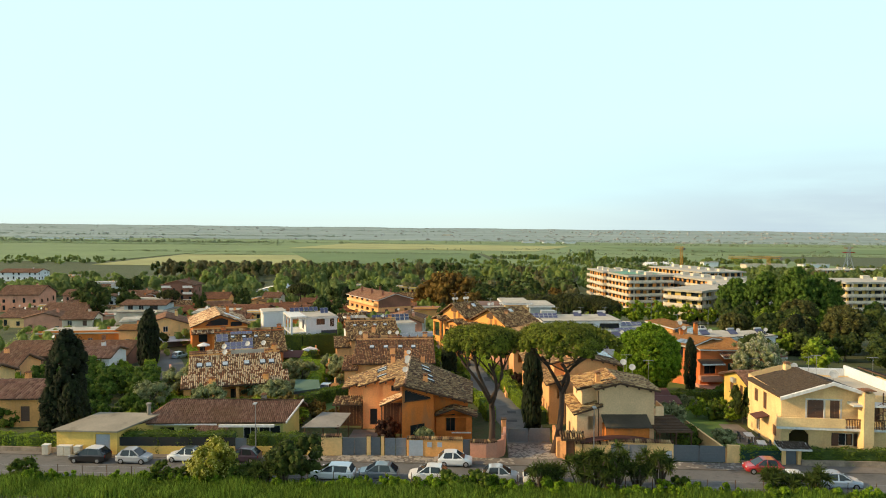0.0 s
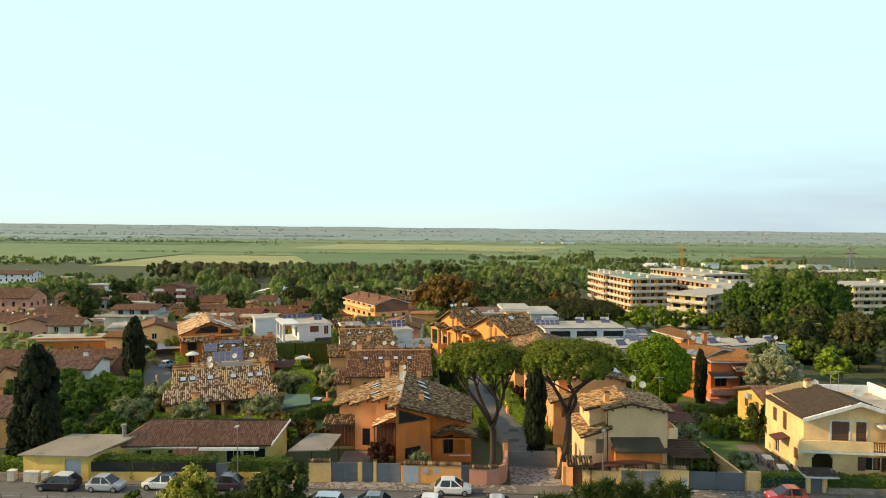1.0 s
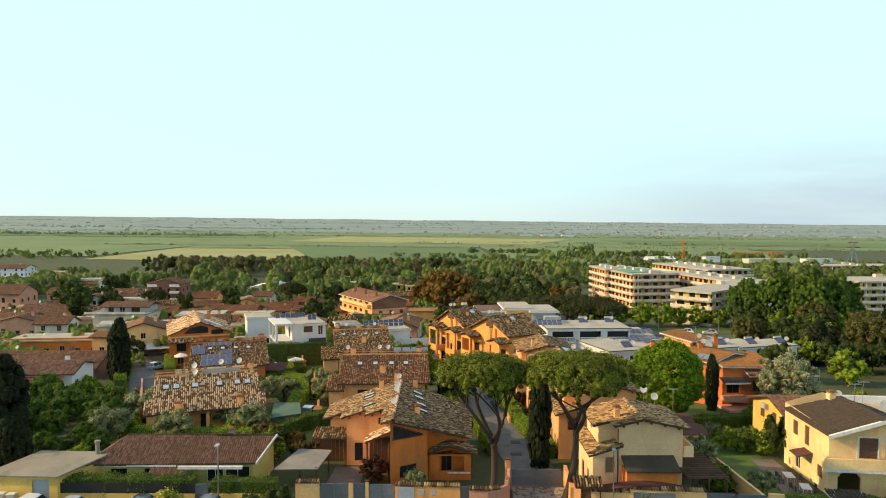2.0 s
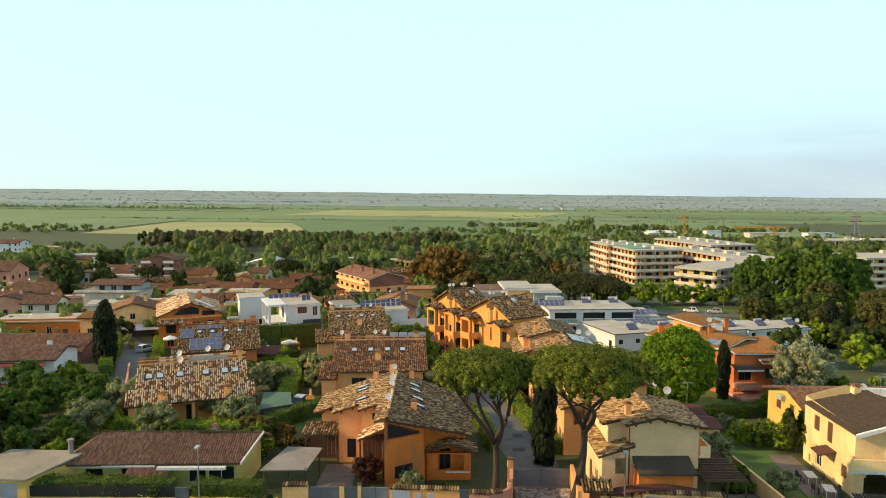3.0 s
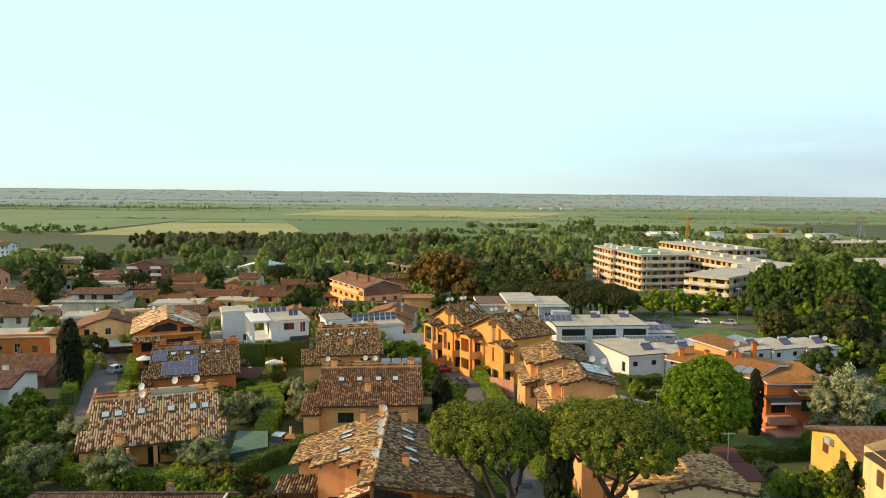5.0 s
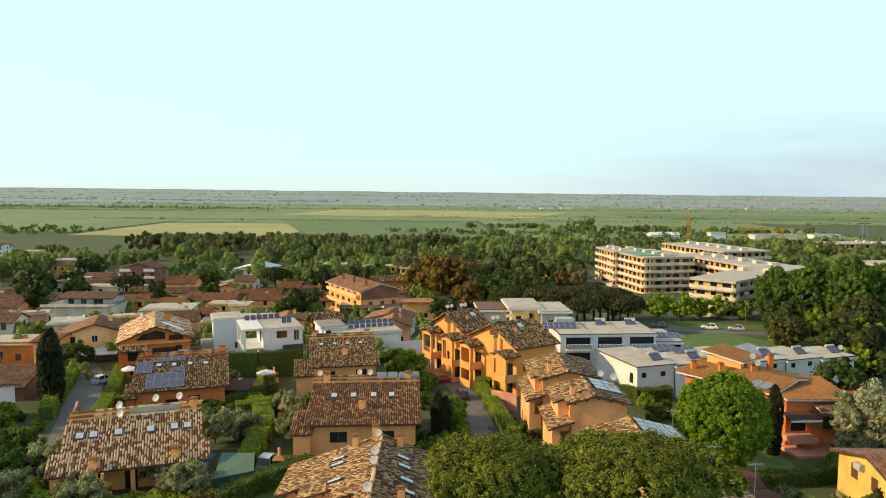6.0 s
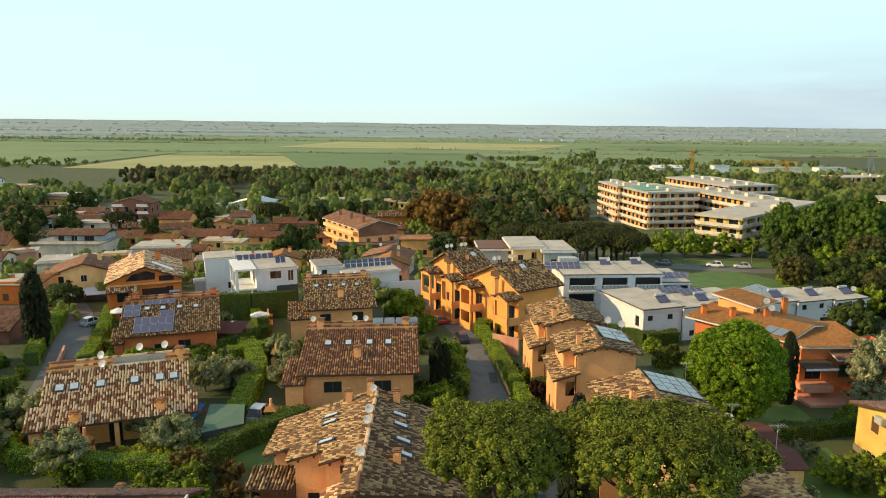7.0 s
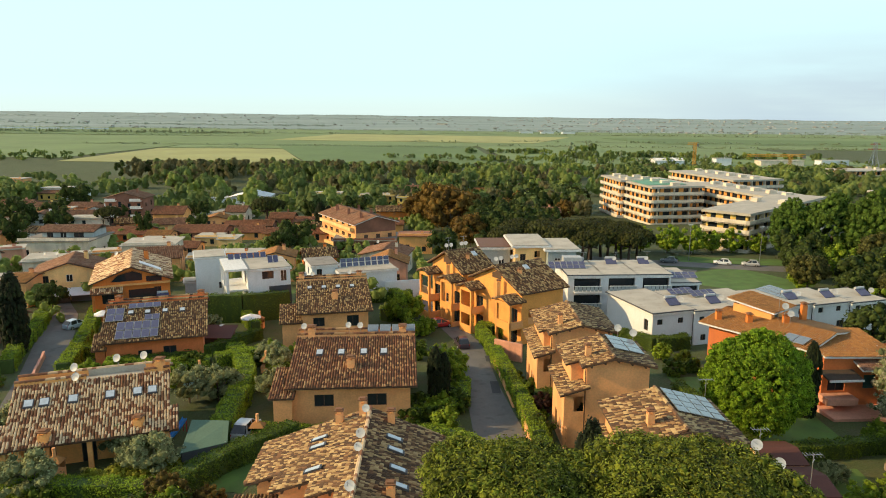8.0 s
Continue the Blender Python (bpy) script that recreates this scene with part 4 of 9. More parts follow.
part("porch_floor", Shape().slab([raised(F_P, u, v, -0.75) for u, v in ((0.4, 0.0), (13.2, 0.0), (13.2, 2.1), (0.4, 2.1))], 0.4), M_PAVE, f_house, m=base_at(f_house))
for u, v, r in ((5.05, 6.55, 0.48), (8.5, 8.0, 0.48), (10.9, 8.0, 0.48)):
    dish(*F_P(u, v), 5.6, r, pole=1.1)
dish(*F_P(5.15, 6.2), 5.5, 0.48, pole=0.4)
C_P = frame_at(-14.0, 105.4, 3.0)
for k in range(4):
    solar([(*C_P(7.6 + 1.35 * k + a, b), 6.25 + z) for a, b, z in ((0, 9.6, 0), (1.25, 9.6, 0), (1.25, 10.6, 0.5), (0, 10.6, 0.5))], 1, 1, M_PANELGREY, label="grey solar collector on the terrace parapet")
for u, v in ((0.8, 9.6), (6.9, 9.6), (5.6, 9.8)):
    dish(*C_P(u, v), 6.05, 0.4)
D_P = frame_at(-18.9, 135.4, 11.0)
for u in (1.5, 2.6, 8.2):
    dish(*D_P(u, 9.8), 4.8, 0.4)


def row_house(y0, y1, xr, zr, xl, zl, xe, ze, xm, tile_m, label, front=M_PEACH, wins=()):
    """A low-pitched gabled house of the row beside the lane. A bay set back at the lane side stands over a tiled lean-to."""
    h = house("row_house", (xl + xe) / 2, (y0 + y1) / 2, label, group="row houses")
    zb = ground_z(xr, y0) - 0.6
    f = gable_y(xr, zr, xl, zl, xe, ze)
    m = base_at(h)
    yb = y0 + 1.9
    slope(h, [(xl, y1, zl), (xl, yb - 0.3, zl), (xm - 0.5, yb - 0.3, f(xm - 0.5, 0)), (xm - 0.5, y0, f(xm - 0.5, 0)), (xr, y0, zr), (xr, y1, zr)], tile_m, 0.22, 0.32)
    slope(h, [(xe, y0, ze), (xe, y1, ze), (xr, y1, zr), (xr, y0, zr)], tile_m, 0.22, 0.32)
    ridge_caps(h, (xr, y0, zr + 0.05), (xr, y1, zr + 0.05), tile_m)
    xw = xl + 0.6
    wall_ring(h, front, [(xm, y0 + 0.5), (xe - 0.55, y0 + 0.5), (xe - 0.55, y1 - 0.4), (xw, y1 - 0.4), (xw, yb), (xm, yb)], zb, lambda x, y: f(x, y) - 0.18,
              list(wins) + [(3, 2.0, zl - 1.3, 0.7, 0.7, "dark")])
    # rafters under the front verge
    for k in range(5):
        xx = xm + 0.3 + (xe - xm - 1.4) * k / 4
        part("rafter_end", Shape().box(xx, y0 + 0.04, f(xx, 0) - 0.34, xx + 0.14, y0 + 0.5, f(xx, 0) - 0.17), M_EAVE, h, m=m)
    # tiled lean-to with sunlit walls below
    xo, zo = xl - 0.75, zl - 2.3
    zi = zo + 0.3 * (xm - xo)
    zw = zo + 0.3 * (xw - xo)
    slope(h, [(xo, y1, zo), (xo, y0 - 0.3, zo), (xm + 0.25, y0 - 0.3, zi + 0.07), (xm + 0.25, y0 + 0.48, zi + 0.07), (xm - 0.02, y0 + 0.48, zi), (xm - 0.02, yb - 0.02, zi), (xw - 0.02, yb - 0.02, zw), (xw - 0.02, y1, zw)], tile_m, 0.22, 0.32)
    wall_ring(h, front, [(xo + 0.5, y0 + 0.5), (xm - 0.03, y0 + 0.5), (xm - 0.03, yb - 0.03), (xw - 0.03, yb - 0.03), (xw - 0.03, y1 - 0.5), (xo + 0.5, y1 - 0.5)], zb, lambda x, y: zo + 0.3 * (x - xo) - 0.18,
              [(5, 2.2, zb + 0.7, 1.0, 2.1, "dark"), (5, 4.6, zb + 1.6, 1.1, 1.2, "win"), (5, 6.2, zb + 0.7, 0.9, 2.1, "dark"), (0, (xm - xo) * 0.55, zo - 1.9, 0.9, 1.5, "void")], "lean_to_wall")
    part("drainpipe", Shape().tube([(xm - 0.1, y0 + 0.42, zb), (xm - 0.1, y0 + 0.42, f(xm, 0) - 0.5), (xm - 0.4, y0 + 0.1, f(xm, 0) - 0.2)], [0.045, 0.045, 0.045], 6), M_EAVE, h, m=m)
    chimney(h, xr - 2.0, y0 + 2.2, f(xr - 2.0, 0) - 0.2, f(xr - 2.0, 0) + 1.25, M_PEACH, 0.5)
    return h, f


bh, bf = row_house(75.0, 82.6, 19.4, 7.65, 15.0, 6.6, 23.8, 6.75, 17.2, M_TILE_GOLD, "cream gabled house with golden-brown tiles beside the pines", M_BEIGE, [(1, 1.8, 4.6, 1.9, 1.7, "loggia")])
part("balcony_wall", Shape().box(23.2, 75.2, 4.0, 24.2, 77.8, 4.15).box(24.08, 75.2, 4.15, 24.2, 77.8, 5.05).box(23.3, 75.2, 4.15, 24.08, 75.32, 5.05), M_BEIGE, bh, m=base_at(bh))
k3, k3f = row_house(86.5, 94.3, 18.2, 8.3, 13.7, 7.15, 22.6, 7.25, 15.6, M_TILE_MIX, "peach gabled house with solar panels on mottled tiles", wins=[(1, 3.0, 4.4, 1.4, 1.7, "loggia")])
k2, k2f = row_house(101.2, 108.3, 16.85, 8.2, 12.7, 7.1, 20.7, 7.35, 14.4, M_TILE_MIX, "peach gabled house with two dark solar panels", wins=[(1, 1.8, 4.8, 1.4, 1.7, "loggia")])
k1, k1f = row_house(112.8, 122.4, 16.3, 7.7, 11.9, 6.5, 20.2, 6.85, 13.2, M_TILE_MIX, "peach gabled house above the lane with mottled tiles")
solar([(22.2, 89.6, k3f(22.2, 0) + 0.28), (22.2, 94.0, k3f(22.2, 0) + 0.28), (18.5, 94.0, k3f(18.5, 0) + 0.28), (18.5, 89.6, k3f(18.5, 0) + 0.28)], 4, 4, M_PANELGREY, label="pale grey solar panels on a tiled slope")
solar([(20.3, 103.8, k2f(20.3, 0) + 0.28), (20.3, 108.0, k2f(20.3, 0) + 0.28), (17.4, 108.0, k2f(17.4, 0) + 0.28), (17.4, 103.8, k2f(17.4, 0) + 0.28)], 3, 2, M_PANELGREY, label="pale grey solar panels on a tiled slope")
for dx, dy, dz in ((22.9, 83.2, 6.4), (22.4, 85.4, 6.6), (20.6, 109.0, 6.8), (19.9, 112.2, 6.3)):
    dish(dx, dy, dz - 0.6, 0.46, pole=1.9)
for dx, dy, dz in ((22.6, 95.0, 5.6), (22.9, 86.0, 5.6), (24.6, 82.4, 5.6)):
    antenna(dx, dy, dz, 3.2)
# lower roofs in front of the cream house
b_low = house("garage_annex", 21, 75, "low annex with dark felt roof below the cream house", "annex")
part("roof", Shape().slab([(17.4, 73.3, 3.3), (22.4, 73.3, 3.3), (22.4, 75.48, 4.1), (17.4, 75.48, 4.1)], 0.14), M_OLDFELT, b_low, m=base_at(b_low))
wall_ring(b_low, M_ORANGE, [(17.5, 73.7), (22.2, 73.7), (22.2, 75.46), (17.5, 75.46)], -0.5, 3.2, [(0, 1.4, -0.3, 2.0, 2.3, "dark")])
carport = house("carport", 19, 73.6, "dark brown vaulted carport roof behind the street wall", "carport")
s = Shape()
for k in range(9):
    a0, a1 = k / 9, (k + 1) / 9
    s.slab([(14.6 + 8.2 * a0, 72.3, 1.9 + 0.5 * math.sin(math.pi * a0)), (14.6 + 8.2 * a1, 72.3, 1.9 + 0.5 * math.sin(math.pi * a1)), (14.6 + 8.2 * a1, 73.55, 1.9 + 0.5 * math.sin(math.pi * a1)), (14.6 + 8.2 * a0, 73.55, 1.9 + 0.5 * math.sin(math.pi * a0))], 0.08)
part("vaulted_roof", s, M_FELT, carport, m=base_at(carport))
for px in (14.8, 18.6, 22.6):
    part("post", Shape().tube([(px, 72.5, -0.3), (px, 72.5, 1.95)], [0.06, 0.06], 6), M_EAVE, carport, m=base_at(carport))
pergola = house("pergola", 26, 75.5, "dark timber pergola with open rafters", "pergola")
for k in range(12):
    yy = 72.8 + 0.58 * k
    part("rafter", Shape().box(22.8, yy, 2.85, 26.6, yy + 0.12, 3.03), M_EAVE, pergola, m=base_at(pergola))
for xx in (22.95, 24.7, 26.3):
    part("beam", Shape().box(xx, 72.6, 2.68, xx + 0.14, 79.7, 2.86), M_EAVE, pergola, m=base_at(pergola))
    for yy in (72.8, 79.4):
        part("post", Shape().tube([(xx + 0.07, yy, -0.4), (xx + 0.07, yy, 2.7)], [0.07, 0.07], 6), M_EAVE, pergola, m=base_at(pergola))


def cross_gable(ax, ay, deg, span, back, zr, ze, tile_m, label):
    """A tall house with its gable to the west, balconies at the near corner. (ax, ay): the gable's apex on plan."""
    P = frame_at(ax, ay, deg)
    h = house("gable_house", *P(back / 2, 0), label, group="row houses")
    z0 = ground_z(*P(back / 2, 0)) - 0.8
    hs = span / 2
    slope(h, [raised(P, -0.4, -hs, ze), raised(P, back, -hs, ze), raised(P, back, 0, zr), raised(P, -0.4, 0, zr)], tile_m)
    slope(h, [raised(P, back, hs, ze), raised(P, -0.4, hs, ze), raised(P, -0.4, 0, zr), raised(P, back, 0, zr)], tile_m)
    ridge_caps(h, raised(P, -0.4, 0, zr + 0.05), raised(P, back, 0, zr + 0.05), tile_m)
    c, sn = math.cos(radians(deg)), math.sin(radians(deg))

    def top(x, y):
        v = -(x - ax) * sn + (y - ay) * c
        return zr - (zr - ze) * abs(v) / hs - 0.15

    k = hs - 0.7
    wall_ring(h, M_GLOW, [P(0.3, -k), P(back - 0.6, -k), P(back - 0.6, k), P(0.3, k)], z0, top,
              [(3, 1.6, z0 + 4.1, 1.7, 2.2, "dark"), (3, 2 * k - 1.7, z0 + 4.1, 1.6, 2.2, "dark"), (3, k, z0 + 3.9, 0.8, 1.5, "win"), (3, 1.6, z0 + 1.1, 1.8, 2.2, "dark"), (3, 2 * k - 1.7, z0 + 1.1, 1.6, 2.2, "dark"),
               (0, 2.2, z0 + 4.1, 1.8, 2.3, "loggia"), (0, 2.2, z0 + 1.2, 1.8, 2.2, "loggia"), (0, back - 2.6, z0 + 4.2, 1.1, 1.4, "dark")])
    # a balcony tower under its own small gable at each corner
    m = base_at(h)
    for v0, v1 in ((-k - 0.35, -k + 3.0), (k - 2.7, k + 0.35)):
        zt, vm = ze - 0.35, (v0 + v1) / 2
        slope(h, [raised(P, 0.6, v0 - 0.4, zt - 0.75), raised(P, -2.5, v0 - 0.4, zt - 0.75), raised(P, -2.5, vm, zt), raised(P, 0.6, vm, zt)], tile_m)
        slope(h, [raised(P, -2.5, v1 + 0.4, zt - 0.75), raised(P, 0.6, v1 + 0.4, zt - 0.75), raised(P, 0.6, vm, zt), raised(P, -2.5, vm, zt)], tile_m)
        for vv in (v0, v1 - 0.35):
            part("pillar", Shape().slab([raised(P, a, b, zt - 0.8) for a, b in ((-2.1, vv), (-1.75, vv), (-1.75, vv + 0.35), (-2.1, vv + 0.35))], zt - z0 - 0.8), M_GLOW, h, m=m)
        for zz in (z0 + 4.0, z0 + 1.0):
            balcony = part("balcony", Shape().slab([raised(P, a, b, zz) for a, b in ((-2.15, v0), (0.3, v0), (0.3, v1), (-2.15, v1))], 0.2), M_GLOW, h, m=m)
            part("parapet", Shape().slab([raised(P, a, b, zz + 1.0) for a, b in ((-2.15, v0), (-2.0, v0), (-2.0, v1), (-2.15, v1))], 1.0), M_GLOW, balcony)
            part("parapet", Shape().slab([raised(P, a, b, zz + 1.0) for a, b in ((-2.0, v0), (0.3, v0), (0.3, v0 + 0.15), (-2.0, v0 + 0.15))], 1.0), M_PEACH, balcony)
        part("lintel", Shape().slab([raised(P, a, b, zt - 0.78) for a, b in ((-2.12, v0), (-1.9, v0), (-1.9, v1), (-2.12, v1))], 0.5), M_GLOW, h, m=m)
    # triangular louvre at the apex
    lou = part("louvre", Shape().slab([raised(P, 0.24, b, zr - 0.75 - abs(b) * 0.45) for b in (-1.1, 0, 1.1)] + [raised(P, 0.32, b, zr - 0.75 - abs(b) * 0.45) for b in (1.1, 0, -1.1)], 0.65), M_EAVE, h, m=m)
    chimney(h, *P(2.8, -2.2), zr - 2.2, zr - 0.2, M_PEACH, 0.6)
    chimney(h, *P(-0.6, -1.6), ze - 1.5, ze + 1.2, M_OCHRE, 0.55)
    q = Shape().slab([raised(P, a, b, zr - (zr - ze) * abs(b) / hs + 0.3) for a, b in ((4.2, -1.9), (5.0, -1.9), (5.0, -1.0), (4.2, -1.0))], 0.3)
    part("skylight", q, M_SKYLIGHT, h, m=m)
    for u in (0.4, 1.3, 3.4, 4.2):
        x, y = P(u, 0.4)
        dish(x, y, zr, 0.4)
    for u in (0.8, 3.8):
        antenna(*P(u, 0.5), zr, 2.2)


cross_gable(9.4, 141.9, 32.0, 13.2, 8.7, 7.75, 4.85, M_TILE_MIX, "ochre gabled house with balconies and mottled clay roof")
cross_gable(2.2, 152.9, 32.0, 10.6, 6.6, 7.7, 5.0, M_TILE_MIX, "ochre gabled house with balconies and a skylight")

# long low house with hedge in front, and its garage
j_house = house("bungalow", -26, 80, "lime-yellow bungalow with long red-brown tiled roof")
slope(j_house, [(-34.2, 77.2, 2.6), (-17.9, 77.7, 2.6), (-16.6, 80.9, 4.35), (-31.6, 80.7, 4.35)], M_TILE_RED, 0.22, 0.34)
slope(j_house, [(-16.6, 84.6, 2.7), (-34.2, 84.6, 2.7), (-31.6, 80.7, 4.35), (-16.6, 80.9, 4.35)], M_TILE_RED, 0.22, 0.34)
slope(j_house, [(-34.2, 84.6, 2.65), (-34.2, 77.2, 2.6), (-31.6, 80.7, 4.35)], M_TILE_RED, 0.22, 0.34)
wall_ring(j_house, M_LIME, [(-33.4, 78.0), (-18.3, 78.4), (-17.6, 80.9), (-17.6, 84.0), (-33.4, 84.0)], -0.6, 2.55,
          [(0, 2.0, 0.6, 1.6, 1.3, "dark"), (0, 5.2, 0.6, 1.4, 1.3, "dark"), (0, 11.4, 0.5, 1.6, 1.6, "win"), (0, 13.6, 0.5, 2.4, 1.5, "win")])
plate(j_house, "eave_board", M_TRIM, -34.1, 77.32, -25.5, 77.4, 2.35, 2.5)
plate(j_house, "awning_board", M_TRIM, -25.2, 77.0, -19.0, 77.4, 2.2, 2.45)
slope(j_house, [(-28.6, 75.2, 1.35), (-23.6, 75.2, 1.35), (-24.4, 77.6, 2.3), (-27.6, 77.6, 2.3)], M_TILE_RED, 0.22, 0.34)
part("gable_board", Shape().slab([(-17.78, 77.5, 2.72), (-17.66, 77.5, 2.72), (-16.4, 80.9, 4.46), (-16.52, 80.9, 4.46)], 0.22), M_TRIM, j_house, m=base_at(j_house))
chimney(j_house, -21.2, 81.3, 4.0, 5.0, M_CONCRETE, 0.5)
garage = house("garage", -38, 76, "yellow garage with weathered sheet roof and grey door", "garage")
part("roof", Shape().slab([(-42.4, 74.2, 2.75), (-35.0, 73.7, 2.75), (-32.2, 78.8, 3.35), (-39.6, 79.2, 3.35)], 0.16), M_SHEET, garage, m=base_at(garage))
wall_ring(garage, M_YELLOW, [(-42.0, 74.5), (-35.2, 74.0), (-32.8, 78.4), (-39.4, 78.8)], -0.6, 2.68, [(0, 5.2, -0.05, 1.7, 2.35, "void"), (2, 3, 1.0, 1.2, 0.9, "dark")])
part("door", Shape().box(-37.7, 74.35, -0.1, -35.9, 74.42, 2.35), M_GREYDOOR, garage, "pale grey metal door", base_at(garage))
part("flue", Shape().tube([(-33.6, 78.4, 2.6), (-33.6, 78.4, 4.4)], [0.22, 0.22], 8).tube([(-33.6, 78.4, 4.4), (-33.6, 78.4, 4.6)], [0.3, 0.3], 8), M_CONCRETE, garage, m=base_at(garage))
shelter = house("shelter", -13.2, 79, "open shelter with grey sheet roof", "shelter")
part("sheet_roof", Shape().slab([(-15.8, 76.6, 2.35), (-11.6, 76.9, 2.3), (-10.9, 81.2, 2.7), (-14.3, 81.4, 2.75)], 0.1), M_CONCRETE, shelter, m=base_at(shelter))
for px, py in ((-15.5, 76.9), (-11.8, 77.1), (-11.2, 81.0), (-14.2, 81.1)):
    part("post", Shape().tube([(px, py, -0.4), (px, py, 2.4)], [0.07, 0.07], 6), M_EAVE, shelter, m=base_at(shelter))

# large cream house with white trim
z_house = house("corner_house", 44, 82, "cream two-storey house with balcony and dark tiled roof")
slope(z_house, [(37.6, 85.0, 5.95), (37.2, 75.7, 5.95), (42.1, 74.4, 7.75), (42.3, 82.8, 7.75)], M_TILE_BROWN, 0.22, 0.34)
slope(z_house, [(45.4, 74.1, 6.75), (45.2, 82.4, 6.75), (42.3, 82.8, 7.75), (42.1, 74.4, 7.75)], M_TILE_BROWN, 0.22, 0.34)
slope(z_house, [(54.6, 82.0, 6.3), (54.8, 73.0, 6.3), (50.0, 73.6, 7.9), (49.8, 82.6, 7.9)], M_TILE_BROWN, 0.22, 0.34)
part("roof_board", Shape().slab([(36.95, 75.25, 6.12), (42.3, 74.45, 7.95), (45.5, 73.95, 6.95), (45.5, 73.85, 6.9), (42.3, 74.3, 7.9), (36.9, 75.1, 6.05)], 0.35), M_TRIM, z_house, m=base_at(z_house))
part("flat_terrace", Shape().slab([(44.6, 76.0, 6.15), (50.2, 75.3, 6.15), (50.6, 86, 6.15), (43.6, 87, 6.15)], 0.2), M_FLATROOF, z_house, m=base_at(z_house))
part("terrace_parapet", Shape().slab([(42.5, 86.6, 7.0), (51, 85.6, 7.0), (51, 85.9, 7.0), (42.5, 86.9, 7.0)], 0.9).slab([(49.7, 75.2, 7.4), (49.95, 75.2, 7.4), (50.3, 86, 7.4), (50.05, 86, 7.4)], 1.2), M_WHITE, z_house, m=base_at(z_house))


def z_top(x, y):
    return 5.85 + min(1.7, max(0.0, (x - 36.6) * 0.33)) if x < 42.3 else max(6.3, 7.55 - (x - 42.3) * 0.3)


wall_ring(z_house, M_CORNER, [(37.6, 76.3), (52.5, 74.4), (53.6, 84.6), (38.2, 86.0)], -0.5, z_top,
          [(0, 3.6, 3.6, 1.7, 2.0, "shut"), (0, 5.6, 3.6, 1.0, 2.0, "shut"), (0, 9.8, 3.4, 0.9, 2.1, "shut"), (0, 1.9, 0.0, 2.1, 2.35, "void"), (0, 6.8, 0.6, 1.5, 1.4, "open"), (0, 13.6, 0.6, 1.4, 1.3, "open"),
           (3, 2.6, 3.6, 1.1, 1.5, "shut"), (3, 5.2, 3.3, 1.0, 2.0, "shut"), (3, 3.2, 0.2, 1.2, 2.0, "win"), (3, 8.0, 1.0, 1.0, 1.2, "shut")])
mz = base_at(z_house)
part("balcony_floor", Shape().slab([(36.6, 75.2, 2.85), (52.7, 73.2, 2.85), (52.8, 74.6, 2.85), (37.2, 76.7, 2.85)], 0.28), M_TRIM, z_house, m=mz)
part("balcony_wall", Shape().slab([(36.6, 75.2, 3.85), (43.6, 74.3, 3.85), (43.6, 74.5, 3.85), (36.85, 75.4, 3.85)], 1.0).slab([(36.6, 75.2, 3.85), (36.85, 75.2, 3.85), (37.3, 76.6, 3.85), (37.05, 76.6, 3.85)], 1.0), M_CORNER, z_house, m=mz)
for k in range(26):
    xx = 43.7 + 0.16 * k
    part("baluster", Shape().box(xx, 74.32 - 0.125 * 0.16 * k, 2.85, xx + 0.05, 74.4 - 0.125 * 0.16 * k, 3.8), M_WOOD, z_house, m=mz)
part("handrail", Shape().slab([(43.6, 74.26, 3.9), (47.9, 73.72, 3.9), (47.9, 73.84, 3.9), (43.6, 74.38, 3.9)], 0.08), M_WOOD, z_house, m=mz)
part("window_surround", Shape().slab([(40.1, 75.93, 5.75), (43.9, 75.45, 5.75), (43.9, 75.6, 5.75), (40.1, 76.08, 5.75)], 0.14), M_TRIM, z_house, m=mz)
for xx, zz0, zz1 in ((40.1, 3.3, 5.7), (42.0, 3.3, 5.7), (43.7, 3.3, 5.7)):
    part("window_surround", Shape().box(xx, 75.95 - (xx - 40.1) * 0.128 - 0.02, zz0, xx + 0.16, 76.1 - (xx - 40.1) * 0.128, zz1), M_TRIM, z_house, m=mz)
part("canopy", Shape().slab([(44.2, 73.9, 5.55), (50.6, 73.0, 5.55), (50.8, 74.8, 5.55), (44.4, 75.6, 5.55)], 0.22), M_TRIM, z_house, m=mz)
chimney(z_house, 41.5, 83.0, 7.0, 8.4, M_CORNER, 0.7)
chimney(z_house, 45.7, 74.1, -0.5, 7.2, M_CORNER, 1.1)
part("canopy_roof", Shape().slab([(36.3, 79.6, 2.55), (37.8, 79.4, 2.9), (38.0, 81.4, 2.9), (36.5, 81.6, 2.55)], 0.12), M_FELT, z_house, m=mz)
dish(46.6, 82.0, 6.2, 0.6)
dish(43.4, 85.0, 6.6, 0.45)
for dx, dy, dz in ((44.9, 84.5, 6.2), (46.4, 85.5, 6.2), (50.0, 80.0, 7.0)):
    antenna(dx, dy, dz, 2.6)
# arched head of the porch opening
ZF = Vector((14.9, -1.9, 0)).normalized()
arch = Shape()
for k in range(12):
    ua, ub = 0.85 + 2.1 * k / 12, 0.85 + 2.1 * (k + 1) / 12
    rise = math.sqrt(max(0.0, 1.05 ** 2 - (0.5 * (ua + ub) - 1.9) ** 2)) * 0.9
    q = [(37.6 + ZF.x * u - ZF.y * d, 76.3 + ZF.y * u + ZF.x * d, 2.36) for u, d in ((ua, 0.0), (ub, 0.0), (ub, 0.25), (ua, 0.25))]
    arch.slab(q, 0.945 - rise + 0.01)
part("arch", arch, M_CORNER, z_house, m=mz)
